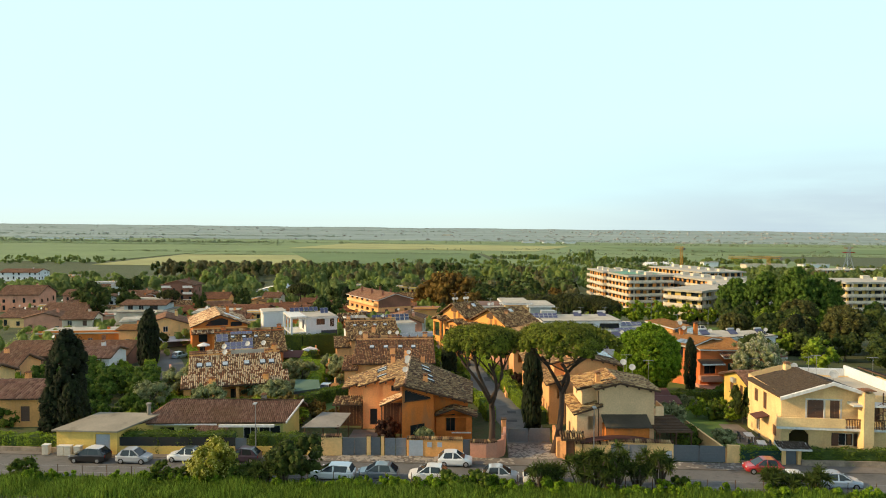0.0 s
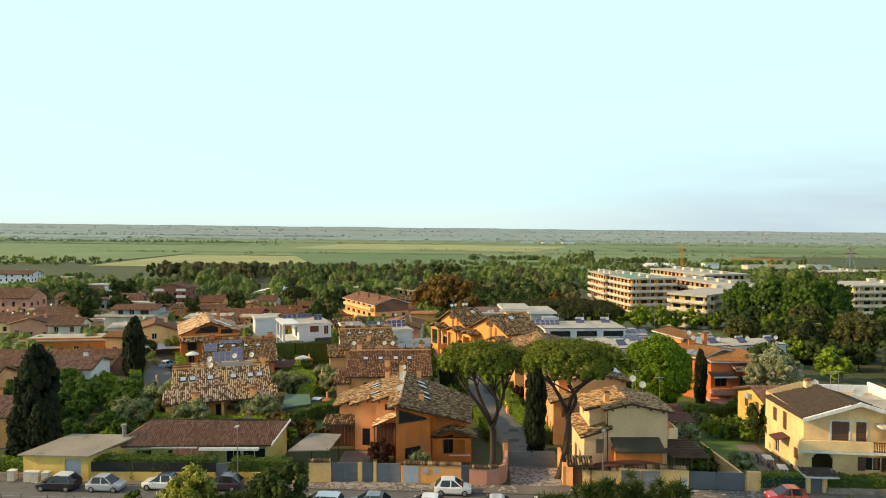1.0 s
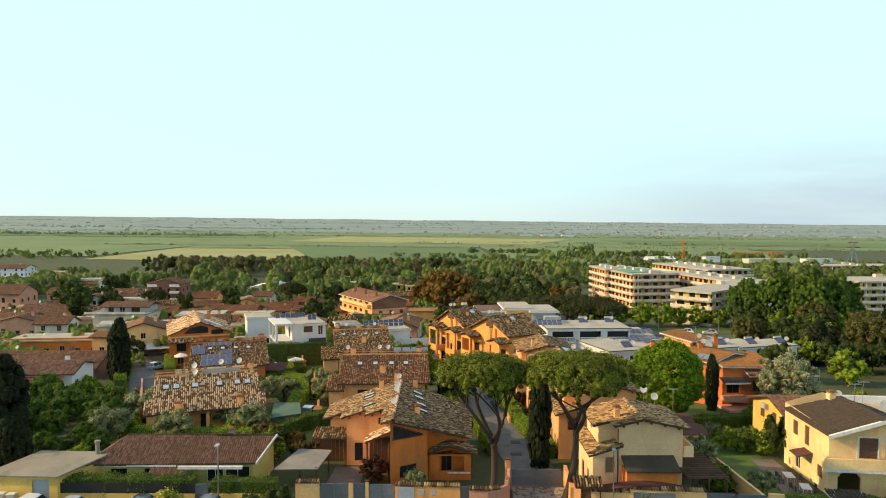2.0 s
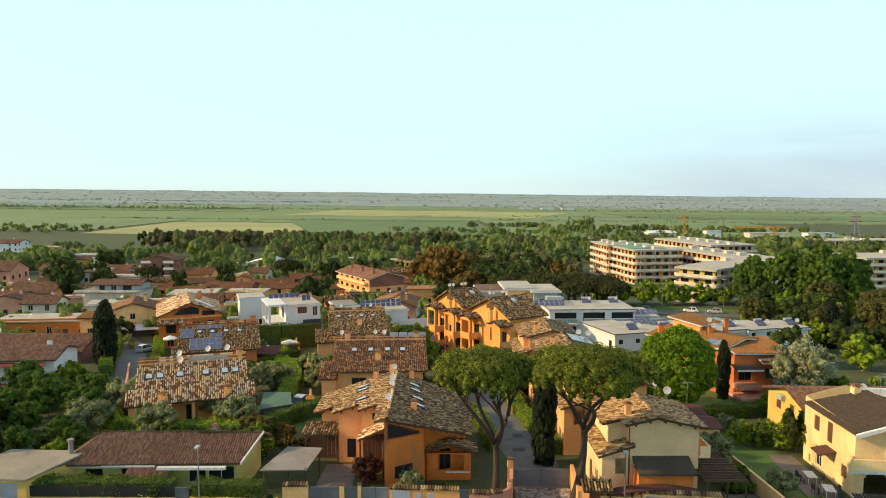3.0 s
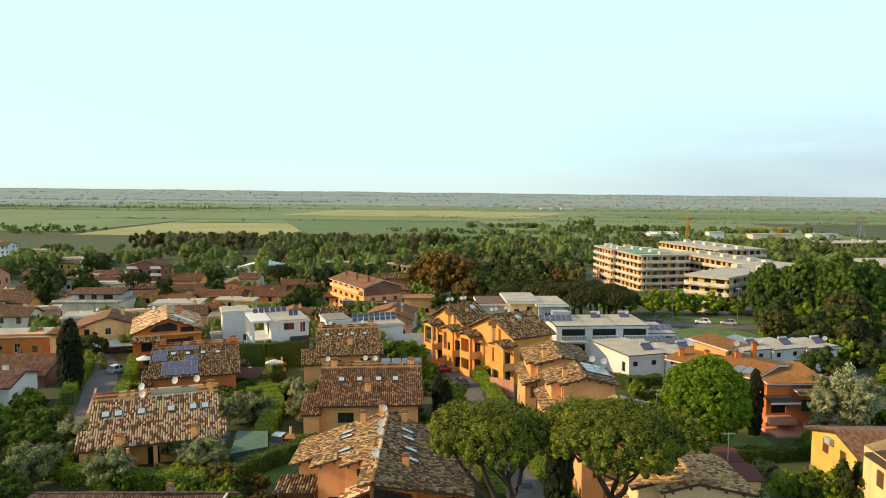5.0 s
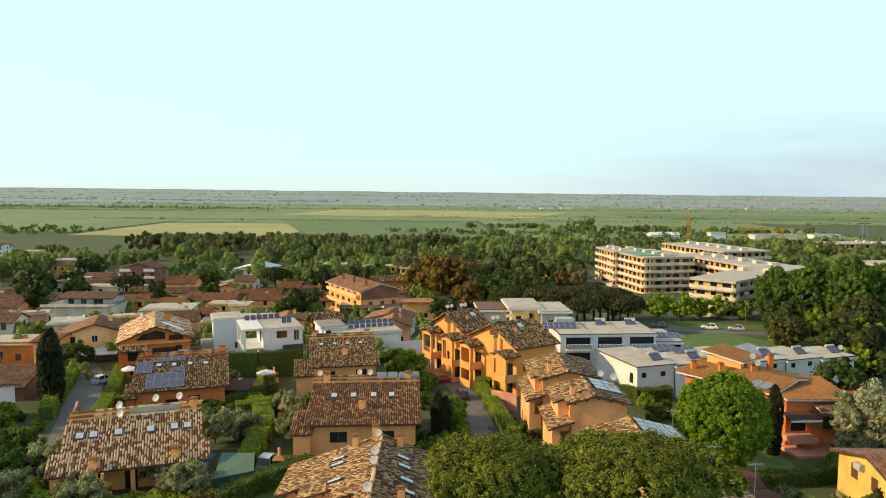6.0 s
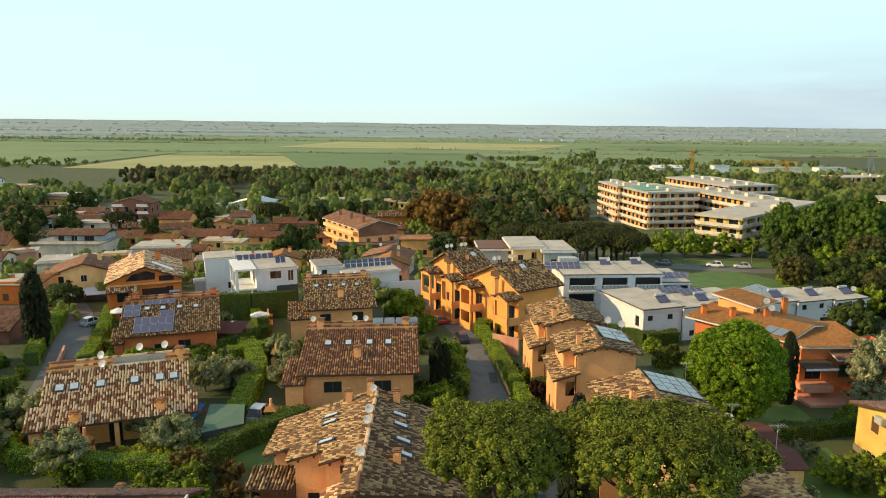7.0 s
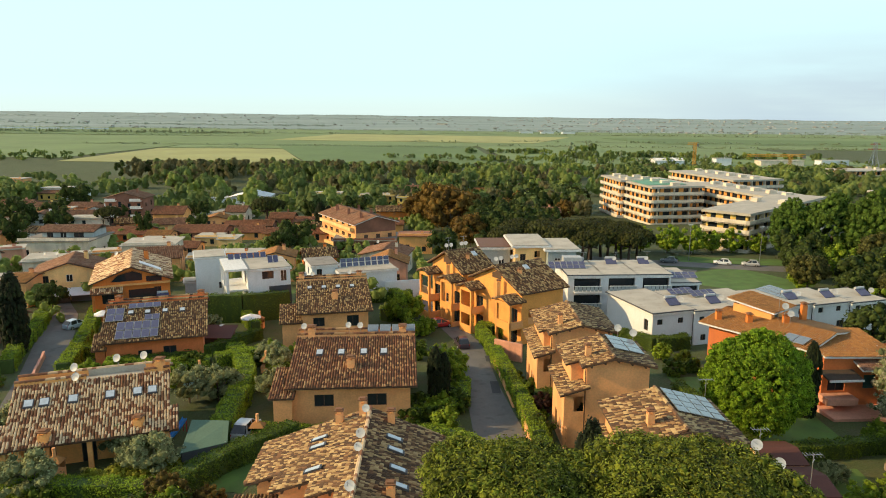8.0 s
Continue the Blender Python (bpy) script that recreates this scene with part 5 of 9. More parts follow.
# spiral stair from the balcony to the roof terrace
stair = part("spiral_stair", Shape().tube([(47.3, 73.75, 2.85), (47.3, 73.75, 6.9)], [0.06, 0.06], 6), M_WOOD, z_house, m=mz)
for k in range(16):
    a = 0.42 * k
    c, s = math.cos(a), math.sin(a)
    c2, s2 = math.cos(a + 0.45), math.sin(a + 0.45)
    part("tread", Shape().slab([(47.3, 73.75, 3.05 + 0.2 * k), (47.3 + 0.7 * c, 73.75 + 0.7 * s, 3.05 + 0.2 * k), (47.3 + 0.7 * c2, 73.75 + 0.7 * s2, 3.05 + 0.2 * k)], 0.04), M_WOOD, stair)
part("stair_rail", Shape().tube([(47.3 + 0.7 * math.cos(0.42 * k), 73.75 + 0.7 * math.sin(0.42 * k), 3.95 + 0.2 * k) for k in range(16)], [0.03] * 16, 5), M_WOOD, stair)


def garden_table(x, y, deg, label):
    t = thing("garden_table", pose(x, y, ground_z(x, y) + 0.06, 0, 0, deg), label, "table", "garden furniture")
    part("tabletop", Shape().box(-0.8, -0.45, 0.7, 0.8, 0.45, 0.75), M_TRIM, t)
    for a in (-0.7, 0.7):
        for b in (-0.36, 0.36):
            part("leg", Shape().tube([(a, b, 0), (a, b, 0.7)], [0.03, 0.03], 6), M_TRIM, t)


def garden_chair(x, y, deg):
    t = thing("garden_chair", pose(x, y, ground_z(x, y) + 0.06, 0, 0, deg), "dark plastic garden chair on the terrace", "chair", "garden chairs")
    part("seat", Shape().box(-0.24, -0.24, 0.4, 0.24, 0.24, 0.45), M_DARK, t)
    part("backrest", Shape().box(-0.24, 0.2, 0.45, 0.24, 0.25, 0.92), M_DARK, t)
    for a in (-0.2, 0.2):
        for b in (-0.2, 0.2):
            part("leg", Shape().tube([(a, b, 0), (a, b, 0.4)], [0.025, 0.025], 5), M_DARK, t)


garden_table(35.6, 76.6, 75, "white garden table on a paved terrace")
garden_table(35.6, 79.8, 80, "white garden table on a paved terrace")
for x, y, deg in ((34.7, 76.2, 80), (34.7, 77.2, 95), (36.5, 76.9, 265), (34.6, 79.4, 85), (34.8, 80.3, 100), (36.5, 79.6, 270), (35.8, 75.3, 180)):
    garden_chair(x, y, deg)
y_house = house("rear_house", 46, 96, "yellow low house with brown tiled roof")
slope(y_house, [(39.3, 87.9, 3.9), (54, 86.9, 3.9), (54, 91.9, 5.35), (39.3, 92.6, 5.35)], M_TILE_RED, 0.22, 0.34)
slope(y_house, [(54, 97.4, 3.8), (39.3, 98.1, 3.8), (39.3, 92.6, 5.35), (54, 91.9, 5.35)], M_TILE_RED, 0.22, 0.34)
wall_ring(y_house, M_YELLOW, [(39.9, 88.6), (53.4, 87.7), (53.4, 96.8), (39.9, 97.5)], -1.2, lambda x, y: 5.18 - 0.28 * abs(y - 92.6 + 0.05 * (x - 39.3)), [(3, 2.6, 2.2, 1.1, 1.4, "shut"), (3, 5.6, 2.2, 1.0, 1.3, "shut"), (3, 2.4, -0.6, 1.4, 0.8, "win"), (3, 6.0, -0.6, 1.4, 0.8, "win"), (0, 2.0, 1.6, 1.2, 1.4, "shut"), (0, 5.0, 1.6, 1.2, 1.4, "shut")])
plate(y_house, "plinth", M_STONE, 39.72, 88.7, 39.88, 97.4, -1.2, 0.0)
plate(y_house, "air_conditioner", M_DISH, 39.4, 93.4, 39.86, 94.4, 3.5, 4.1)


# ---- white modern houses, orange villa, apartments, town ----


def modern(ox, oy, deg, length, deep, z1, label, wall=M_WHITE, wins=(), roof=M_FLATROOF, edge=0.25, fascia=M_TRIM, dark=True):
    """A flat-roofed modern block with an overhanging roof plate edged in white and dark metal."""
    P = frame_at(ox, oy, deg)
    h = house("modern_house", *P(length / 2, deep / 2), label)
    z0 = ground_z(*P(length / 2, deep / 2)) - 0.8
    wall_ring(h, wall, [P(0, 0), P(length, 0), P(length, deep), P(0, deep)], z0, z1, wins)
    m = base_at(h)
    e = edge
    q = [P(-e, -e), P(length + e, -e), P(length + e, deep + e), P(-e, deep + e)]
    part("roof_plate", Shape().slab([(*k, z1 + 0.35) for k in q], 0.35), fascia, h, m=m)
    if dark:
        e += 0.04
        q = [P(-e, -e), P(length + e, -e), P(length + e, deep + e), P(-e, deep + e)]
        part("roof_edge", Shape().slab([(*k, z1 + 0.47) for k in q], 0.12), M_DARK, h, m=m)
    e -= 0.18
    q = [P(-e, -e), P(length + e, -e), P(length + e, deep + e), P(-e, deep + e)]
    part("roof_felt", Shape().slab([(*k, z1 + 0.5) for k in q], 0.1), roof, h, m=m)
    return h, P, m


def heater(x, y, z, deg=17):
    P = frame_at(x, y, deg)
    t = thing("solar_water_heater", Matrix.Translation((x, y, z)), "small solar water heater with a white tank", "water heater", "roof water heaters")
    m = base_at(t)
    part("collector", Shape().slab([raised(P, 0, 0, z + 0.15), raised(P, 1.9, 0, z + 0.15), raised(P, 1.9, 1.3, z + 0.85), raised(P, 0, 1.3, z + 0.85)], 0.1), M_PANEL, t, m=m)
    part("tank", Shape().tube([raised(P, 0.1, 1.45, z + 0.95), raised(P, 1.8, 1.45, z + 0.95)], [0.25, 0.25], 8), M_DISH, t, m=m)


# near white terrace
for i in range(6):
    h, P, m = modern(31.0 + 6.5 * i, 135.2 + 1.5 * i, 17, 6.75, 12.2 - i, 2.0 - 0.12 * i, "white flat-roofed terrace house with dark roof edge",
                     wins=[(0, 1.2, 0.6, 0.9, 0.8, "dark"), (0, 4.6, 0.6, 0.9, 0.8, "dark"), (0, 1.6, -2.2, 0.9, 0.9, "dark"), (0, 5.2, -2.9, 1.4, 2.0, "dark")] + ([(3, 10.6, -0.5, 1.0, 1.6, "dark")] if i == 0 else []))
    heater(*P(4.2, 2.2), 2.5 - 0.12 * i)
    dish(*P(6.2, 2.4), 2.4 - 0.12 * i, 0.5, (-0.3, -0.8, 0.4))
    drain = Shape().tube([raised(P, 6.65, -0.08, -3.4), raised(P, 6.65, -0.08, 2.0)], [0.06, 0.06], 6)
    part("drainpipe", drain, M_DARK, h, m=m)
WP = frame_at(31.0, 135.2, 17)
for u, v, n in ((8.2, 7.4, 4), (10.6, 5.4, 4)):
    solar([(*WP(u + a, v + b), 2.6 + c) for a, b, c in ((0, 0, 0), (4.4, 0, 0), (4.4, 1.6, 0.55), (0, 1.6, 0.55))], n, 2)
solar([(*WP(24.0 + a, 1.2 + b), 2.2 + c) for a, b, c in ((0, 0, 0), (3.0, 0, 0.5), (3.0, 6.6, 0.5), (0, 6.6, 0))], 3, 8, M_PANELGREY)
# rear white terrace with glazed balconies
for i in range(4):
    z1 = 3.3 if i < 3 else 1.3
    h, P, m = modern(22.4 + 5.75 * i, 153.0 + 0.25 * i + (2.2 if i == 3 else 0), 1.5, 5.7, 11.0, z1, "white flat-roofed terrace house with glazed balconies",
                     wins=[(0, 3.2, z1 - 2.3, 4.4, 2.1, "void"), (0, 3.2, z1 - 5.2, 4.4, 2.2, "void"), (3, 6.0, 0.6, 1.2, 1.2, "dark")])
    for zz in (z1 - 2.3, z1 - 5.2):
        g = Shape().slab([raised(P, 1.0, 0.7, zz + 2.1), raised(P, 5.4, 0.7, zz + 2.1), raised(P, 5.4, 0.78, zz + 2.1), raised(P, 1.0, 0.78, zz + 2.1)], 2.1)
        part("glazing", g, M_GLASS, h, m=m)
        part("balcony_slab", Shape().slab([raised(P, 0.9, -1.0, zz), raised(P, 5.5, -1.0, zz), raised(P, 5.5, 0.7, zz), raised(P, 0.9, 0.7, zz)], 0.2), M_TRIM, h, m=m)
        for k in range(7):
            x0 = 0.95 + 0.65 * k
            part("balustrade_panel", Shape().slab([raised(P, x0, -1.0, zz + 0.95), raised(P, x0 + 0.55, -1.0, zz + 0.95), raised(P, x0 + 0.55, -0.92, zz + 0.95), raised(P, x0, -0.92, zz + 0.95)], 0.8), M_GREYBLUE, h, m=m)
        part("balustrade_rail", Shape().slab([raised(P, 0.9, -1.04, zz + 1.06), raised(P, 5.5, -1.04, zz + 1.06), raised(P, 5.5, -0.9, zz + 1.06), raised(P, 0.9, -0.9, zz + 1.06)], 0.1), M_TRIM, h, m=m)
    if i < 3:
        heater(*P(2.6, 7.6), z1 + 0.4, 2)
        antenna(*P(4.6, 9.4), z1 + 0.4, 2.0)
        dish(*P(4.2, 8.6), z1 + 0.4, 0.45)
solar([(19.9, 157.0, 3.9), (26.2, 157.2, 3.9), (26.2, 159.4, 4.7), (19.9, 159.2, 4.7)], 6, 2)
solar([(40.0, 158.4, 1.9), (46.0, 158.6, 1.9), (46.0, 160.8, 2.5), (40.0, 160.6, 2.5)], 5, 2)
tank = thing("roof_tank", Matrix.Translation((24.5, 161.5, 3.8)), "white box-shaped roof tank", "tank")
part("tank_body", Shape().box(-1.6, -1, 0, 1.6, 1, 1.3), M_DISH, tank)
# cream and grey-blue pair
modern(9.0, 168.6, 2, 5.4, 9, 5.0, "cream flat-roofed house with grey-blue side", M_GREYBLUE, [(0, 1.4, 1.8, 1.0, 1.4, "win"), (0, 3.8, 1.8, 1.0, 1.4, "win"), (3, 4.0, 1.8, 1.3, 1.5, "win")], M_TILE_RED, 0.5, dark=False)
modern(15.0, 165.6, 2, 5.6, 11, 5.9, "cream flat-roofed house with white roof plate", M_CREAM, [(0, 1.4, 3.4, 1.0, 1.3, "dark"), (0, 4.0, 3.2, 1.0, 2.0, "loggia"), (3, 3.0, 3.2, 1.2, 1.4, "win")], M_FLATROOF, 0.7, dark=False)
modern(20.7, 164.2, 2, 5.2, 10, 5.5, "grey-blue flat-roofed house with white roof plate", M_GREYBLUE, [(0, 1.8, 2.6, 1.1, 1.6, "win"), (0, 4.2, 2.8, 0.9, 1.2, "win")], M_FLATROOF, 0.7, dark=False)

# white cubic house with a pillared porch
v_h, v_P, v_m = modern(-30.6, 154.0, 22, 7.0, 9.0, 4.0, "white cubic house with pillared porch and roof panels", wins=[(0, 3.3, 2.6, 1.9, 1.3, "dark"), (0, 5.9, 2.0, 1.0, 1.9, "win"), (3, 5.4, 1.4, 2.2, 2.0, "dark"), (3, 5.4, -2.6, 2.0, 2.4, "dark")], dark=False)
part("porch_roof", Shape().slab([raised(v_P, -3.6, -0.6, 4.75), raised(v_P, 0, -0.6, 4.75), raised(v_P, 0, 9.4, 4.75), raised(v_P, -3.6, 9.4, 4.75)], 0.34), M_TRIM, v_h, m=v_m)
for v in (-0.4, 4.0, 8.6):
    part("pillar", Shape().slab([raised(v_P, a, v + b, 4.45) for a, b in ((-3.5, 0), (-3.05, 0), (-3.05, 0.45), (-3.5, 0.45))], 9.4), M_WHITE, v_h, m=v_m)
part("porch_balcony", Shape().slab([raised(v_P, -3.5, 0.2, 1.1), raised(v_P, 0, 0.2, 1.1), raised(v_P, 0, 9, 1.1), raised(v_P, -3.5, 9, 1.1)], 0.25), M_TRIM, v_h, m=v_m)
part("dark_cladding", Shape().slab([raised(v_P, 3.4, -0.06, 1.3), raised(v_P, 7.05, -0.06, 1.3), raised(v_P, 7.05, 0.1, 1.3), raised(v_P, 3.4, 0.1, 1.3)], 6.0), M_DARK, v_h, m=v_m)
for k in range(6):
    solar([(*v_P(-2.4 + 1.1 * k + a, 6.8 + b), 4.95 + c) for a, b, c in ((0, 0, 0), (1.0, 0, 0), (1.0, 0.7, 0.9), (0, 0.7, 0.9))], 1, 1)
solar([(*v_P(3.6 + a, 1.6 + b), 4.95 + c) for a, b, c in ((0, 0, 0), (1.8, 0, 0), (1.8, 0.8, 1.2), (0, 0.8, 1.2))], 2, 1, label="upright solar collector on a white roof")
modern(-42.6, 163.6, 20, 5.2, 7, 4.0, "plain white house block with red-tiled rear", wins=[(0, 4.4, -1.5, 1.0, 1.2, "dark")], dark=False)
modern(-46.5, 168.5, 20, 3.4, 3.4, -1.6, "small white garden pavilion", dark=False)
u_h, u_P, u_m = modern(-17.2, 166.4, 20, 11.0, 8.5, 0.6, "low white house with dark roof panels", wins=[(3, 3.0, -0.8, 1.2, 1.2, "dark"), (3, 6.0, -0.8, 1.2, 1.2, "dark")], dark=False)
modern(-22.6, 168.2, 20, 5.0, 7.5, 1.5, "low white house wing with grey roof", wins=[(0, 1.4, -0.4, 1.0, 1.6, "dark"), (3, 3.6, -0.4, 1.2, 1.4, "dark")], roof=M_CONCRETE, dark=False)
for k in range(8):
    solar([(*u_P(1.0 + 1.2 * k + a, 3.6 + b), 1.2 + c) for a, b, c in ((0, 0, 0), (1.14, 0, 0), (1.14, 0.5, 1.6), (0, 0.5, 1.6))], 1, 2, label="upright dark solar panel on a white roof")

# orange villa set cornerwise
o_P = frame_at(40.4, 112.6, 37)
o_h = house("orange_villa", *o_P(4, 6), "rust-red villa with low orange roofs and a roof pavilion")
o_m = base_at(o_h)
wall_ring(o_h, M_RUST, [o_P(0, 0), o_P(9.2, 0), o_P(9.2, 11.5), o_P(0, 11.5)], -2.0, 5.2,
          [(3, 9.6, 3.0, 1.2, 2.2, "dark"), (0, 2.0, 2.2, 1.5, 2.0, "dark"), (0, 6.6, 2.4, 1.2, 1.3, "shutg"), (3, 3.0, 2.6, 1.2, 1.4, "shutg"), (0, 2.6, -0.9, 2.6, 2.1, "void"), (0, 6.9, -0.4, 1.2, 1.3, "shutg")])
slope(o_h, [raised(o_P, -0.9, -0.9, 5.25), raised(o_P, -0.9, 12.4, 5.25), raised(o_P, 5.0, 12.4, 6.1), raised(o_P, 5.0, -0.9, 6.1)], M_TILE_ORANGE, under=M_TRIM)
slope(o_h, [raised(o_P, 10.2, 12.4, 5.25), raised(o_P, 10.2, -0.9, 5.25), raised(o_P, 5.0, -0.9, 6.1), raised(o_P, 5.0, 12.4, 6.1)], M_TILE_ORANGE, under=M_TRIM)
wall_ring(o_h, M_OCHRE, [o_P(4.2, 6.2), o_P(8.4, 6.2), o_P(8.4, 11.0), o_P(4.2, 11.0)], 5.3, 7.1, [(0, 1.2, 5.4, 0.9, 1.6, "shutg")], "pavilion_wall")
slope(o_h, [raised(o_P, 3.6, 5.6, 7.05), raised(o_P, 9.0, 5.6, 7.05), raised(o_P, 9.0, 11.6, 7.7), raised(o_P, 3.6, 11.6, 7.7)], M_TILE_ORANGE, under=M_TRIM)
for u, v, z in ((1.0, 11.0, 6.8), (2.2, 7.8, 6.9), (4.4, 4.6, 7.2), (8.6, 4.6, 7.8)):
    chimney(o_h, *o_P(u, v), 5.3, z, M_ORANGE, 0.6)
dish(*o_P(4.2, 4.0), 6.1, 0.45, pole=1.2)
dish(*o_P(4.0, 4.6), 6.1, 0.45, pole=2.0)
antenna(*o_P(4.6, 5.6), 6.1, 3.4)
solar([(*o_P(-0.4 + a, 0.2 + b), 5.6 + c) for a, b, c in ((0, 0, 0), (0, 2.6, 0), (2.0, 2.6, 0.35), (2.0, 0, 0.35))][::-1], 2, 1, M_PANELGREY)
o2 = frame_at(41.6, 111.2, 3)
wall_ring(o_h, M_RUST, [o2(0, 0), o2(7.4, 0), o2(7.4, 6), o2(0, 6)], -2.0, 4.9, [(0, 1.6, 0.9, 1.9, 1.9, "dark"), (0, 5.2, 1.1, 1.3, 1.5, "shutg")], "wing_wall")
slope(o_h, [raised(o2, -0.4, -0.7, 4.95), raised(o2, 8.0, -0.7, 4.75), raised(o2, 8.0, 6.6, 5.6), raised(o2, -0.4, 6.6, 5.8)], M_TILE_ORANGE, under=M_TRIM)
wall_ring(o_h, M_RUST, [o2(7.45, 0.8), o2(13, 0.8), o2(13, 7), o2(7.45, 7)], -2.0, 3.6, [(0, 2.6, 0.6, 1.4, 1.5, "shutg")], "side_wing_wall")
slope(o_h, [raised(o2, 3.2, -1.7, 3.75), raised(o2, 13.6, -1.7, 3.75), raised(o2, 13.6, 1.2, 4.6), raised(o2, 3.2, 1.2, 4.6)], M_TILE_RED, under=M_TRIM)
part("balcony", Shape().slab([raised(o2, -0.3, -1.8, 0.7), raised(o2, 3.0, -1.8, 0.7), raised(o2, 3.0, -0.05, 0.7), raised(o2, -0.3, -0.05, 0.7)], 0.7), M_PINK, o_h, m=o_m)
part("porch_roof", Shape().slab([raised(o2, -0.5, -2.0, 2.9), raised(o2, 3.2, -2.0, 2.9), raised(o2, 3.2, -0.05, 3.3), raised(o2, -0.5, -0.05, 3.3)], 0.2), M_TILE_BROWN, o_h, m=o_m)
part("porch_board", Shape().slab([raised(o2, -0.5, -2.1, 2.9), raised(o2, 3.2, -2.1, 2.9), raised(o2, 3.2, -2.0, 2.9), raised(o2, -0.5, -2.0, 2.9)], 0.22), M_TRIM, o_h, m=o_m)
part("terrace", Shape().slab([raised(o2, -0.5, -3.4, -0.75), raised(o2, 13, -3.4, -0.75), raised(o2, 13, 0.8, -0.75), raised(o2, -0.5, 0.8, -0.75)], 1.0), M_PINK, o_h, m=o_m)

# generic houses of the town behind


def town(x, y, w, d, h, rise, form, wall, roof, deg=0):
    """A two-metre-grid village house; form F flat, X ridge across, G gable to the front."""
    h = max(h, 2.6)
    P = frame_at(x, y, deg)
    z0 = ground_z(x, y)
    t = thing("town_house", Matrix.Translation((x, y, z0)), TOWN_WORDS[wall.name] + (" flat roof" if form == "F" else " clay-tiled roof"), "house", "town houses")
    z0 -= 0.5
    z1 = z0 + 0.5 + h
    wins = []
    floors = max(1, int(h / 2.6))
    for e, length in ((0, w), (3, d), (1, d)):
        n = max(1, int(length / 3.2))
        for f in range(floors):
            for k in range(n):
                wins.append((e, (k + 0.5) * length / n, z0 + 1.3 + 2.9 * f, 1.1, 1.35 if (k + f) % 3 else 1.9, ("shut", "dark", "win")[(k + f + int(abs(x))) % 3]))
    wins = [q for q in wins if q[2] + q[4] < z1 - 0.15]
    if y > 600:
        wins = []
    elif y > 215:
        wins = [(*q[:5], "far") for q in wins]
    hw, hd = w / 2, d / 2
    if form == "X":
        top = lambda a, b: z1 + rise * (1 - min(1.0, abs((b - y) * math.cos(radians(deg)) - (a - x) * math.sin(radians(deg))) / hd)) - 0.1
    elif form == "G":
        top = lambda a, b: z1 + rise * (1 - min(1.0, abs((a - x) * math.cos(radians(deg)) + (b - y) * math.sin(radians(deg))) / hw)) - 0.1
    else:
        top = z1
    wall_ring(t, wall, [P(-hw, -hd), P(hw, -hd), P(hw, hd), P(-hw, hd)], z0, top, wins)
    o = 0.5
    if form == "F":
        part("roof", Shape().slab([raised(P, -hw - o, -hd - o, z1 + 0.25), raised(P, hw + o, -hd - o, z1 + 0.25), raised(P, hw + o, hd + o, z1 + 0.25), raised(P, -hw - o, hd + o, z1 + 0.25)], 0.25), roof, t, m=base_at(t))
        part("parapet", Shape().slab([raised(P, -hw, -hd, z1 + 0.7), raised(P, hw, -hd, z1 + 0.7), raised(P, hw, -hd + 0.2, z1 + 0.7), raised(P, -hw, -hd + 0.2, z1 + 0.7)], 0.5), wall, t, m=base_at(t))
    elif form == "X":
        k = rise * o / hd
        slope(t, [raised(P, -hw - o, -hd - o, z1 - k), raised(P, hw + o, -hd - o, z1 - k), raised(P, hw + o, 0, z1 + rise), raised(P, -hw - o, 0, z1 + rise)], roof, 0.36, 0.55)
        slope(t, [raised(P, hw + o, hd + o, z1 - k), raised(P, -hw - o, hd + o, z1 - k), raised(P, -hw - o, 0, z1 + rise), raised(P, hw + o, 0, z1 + rise)], roof, 0.36, 0.55)
    else:
        k = rise * o / hw
        slope(t, [raised(P, -hw - o, hd + o, z1 - k), raised(P, -hw - o, -hd - o, z1 - k), raised(P, 0, -hd - o, z1 + rise), raised(P, 0, hd + o, z1 + rise)], roof, 0.36, 0.55)
        slope(t, [raised(P, hw + o, -hd - o, z1 - k), raised(P, hw + o, hd + o, z1 - k), raised(P, 0, hd + o, z1 + rise), raised(P, 0, -hd - o, z1 + rise)], roof, 0.36, 0.55)
    chimney(t, *P(hw * 0.4, hd * 0.2), z1 - 0.2, z1 + rise + 0.9, wall, 0.6)
    if w > 9 and y < 240:
        dish(*P(-hw * 0.4, 0.2), z1 + rise + 0.1, 0.42, pole=0.7)
    return t


TOWN_WORDS = {"peach_render": "peach rendered house with", "white_render": "white rendered house with", "brown_brick": "brown brick house with", "yellow_render": "yellow rendered house with", "salmon_render": "salmon rendered house with",
              "ochre_render": "ochre rendered house with", "pale_concrete_band": "pale stone-coloured house with", "grey_concrete": "grey rendered house with", "rust_red_render": "rust-red rendered house with",
              "cream_render": "cream rendered house with", "orange_render": "orange rendered house with"}
town(-232, 425, 13.0, 9.7, 7.1, 0.0, "F", M_PEACH, M_FLATROOF)
town(-188, 387, 12.5, 9.4, 5.6, 0.0, "F", M_WHITE, M_FLATROOF)
town(-177, 383, 10.5, 7.8, 4.2, 0.0, "F", M_WHITE, M_FLATROOF)
n_h = town(-110, 291, 13.4, 9.1, 9.9, 1.9, "G", M_BRICK, M_TILE_TOWN)
for u in (-4.4, 4.4):
    for w in (-6.4, -3.4, -0.8):
        part("balcony", Shape().box(-110 + u - 1.9, 284.9, w, -110 + u + 1.9, 286.5, w + 0.2).box(-110 + u - 1.9, 284.9, w + 0.2, -110 + u + 1.9, 285.05, w + 1.0), M_TRIM, n_h, m=base_at(n_h))
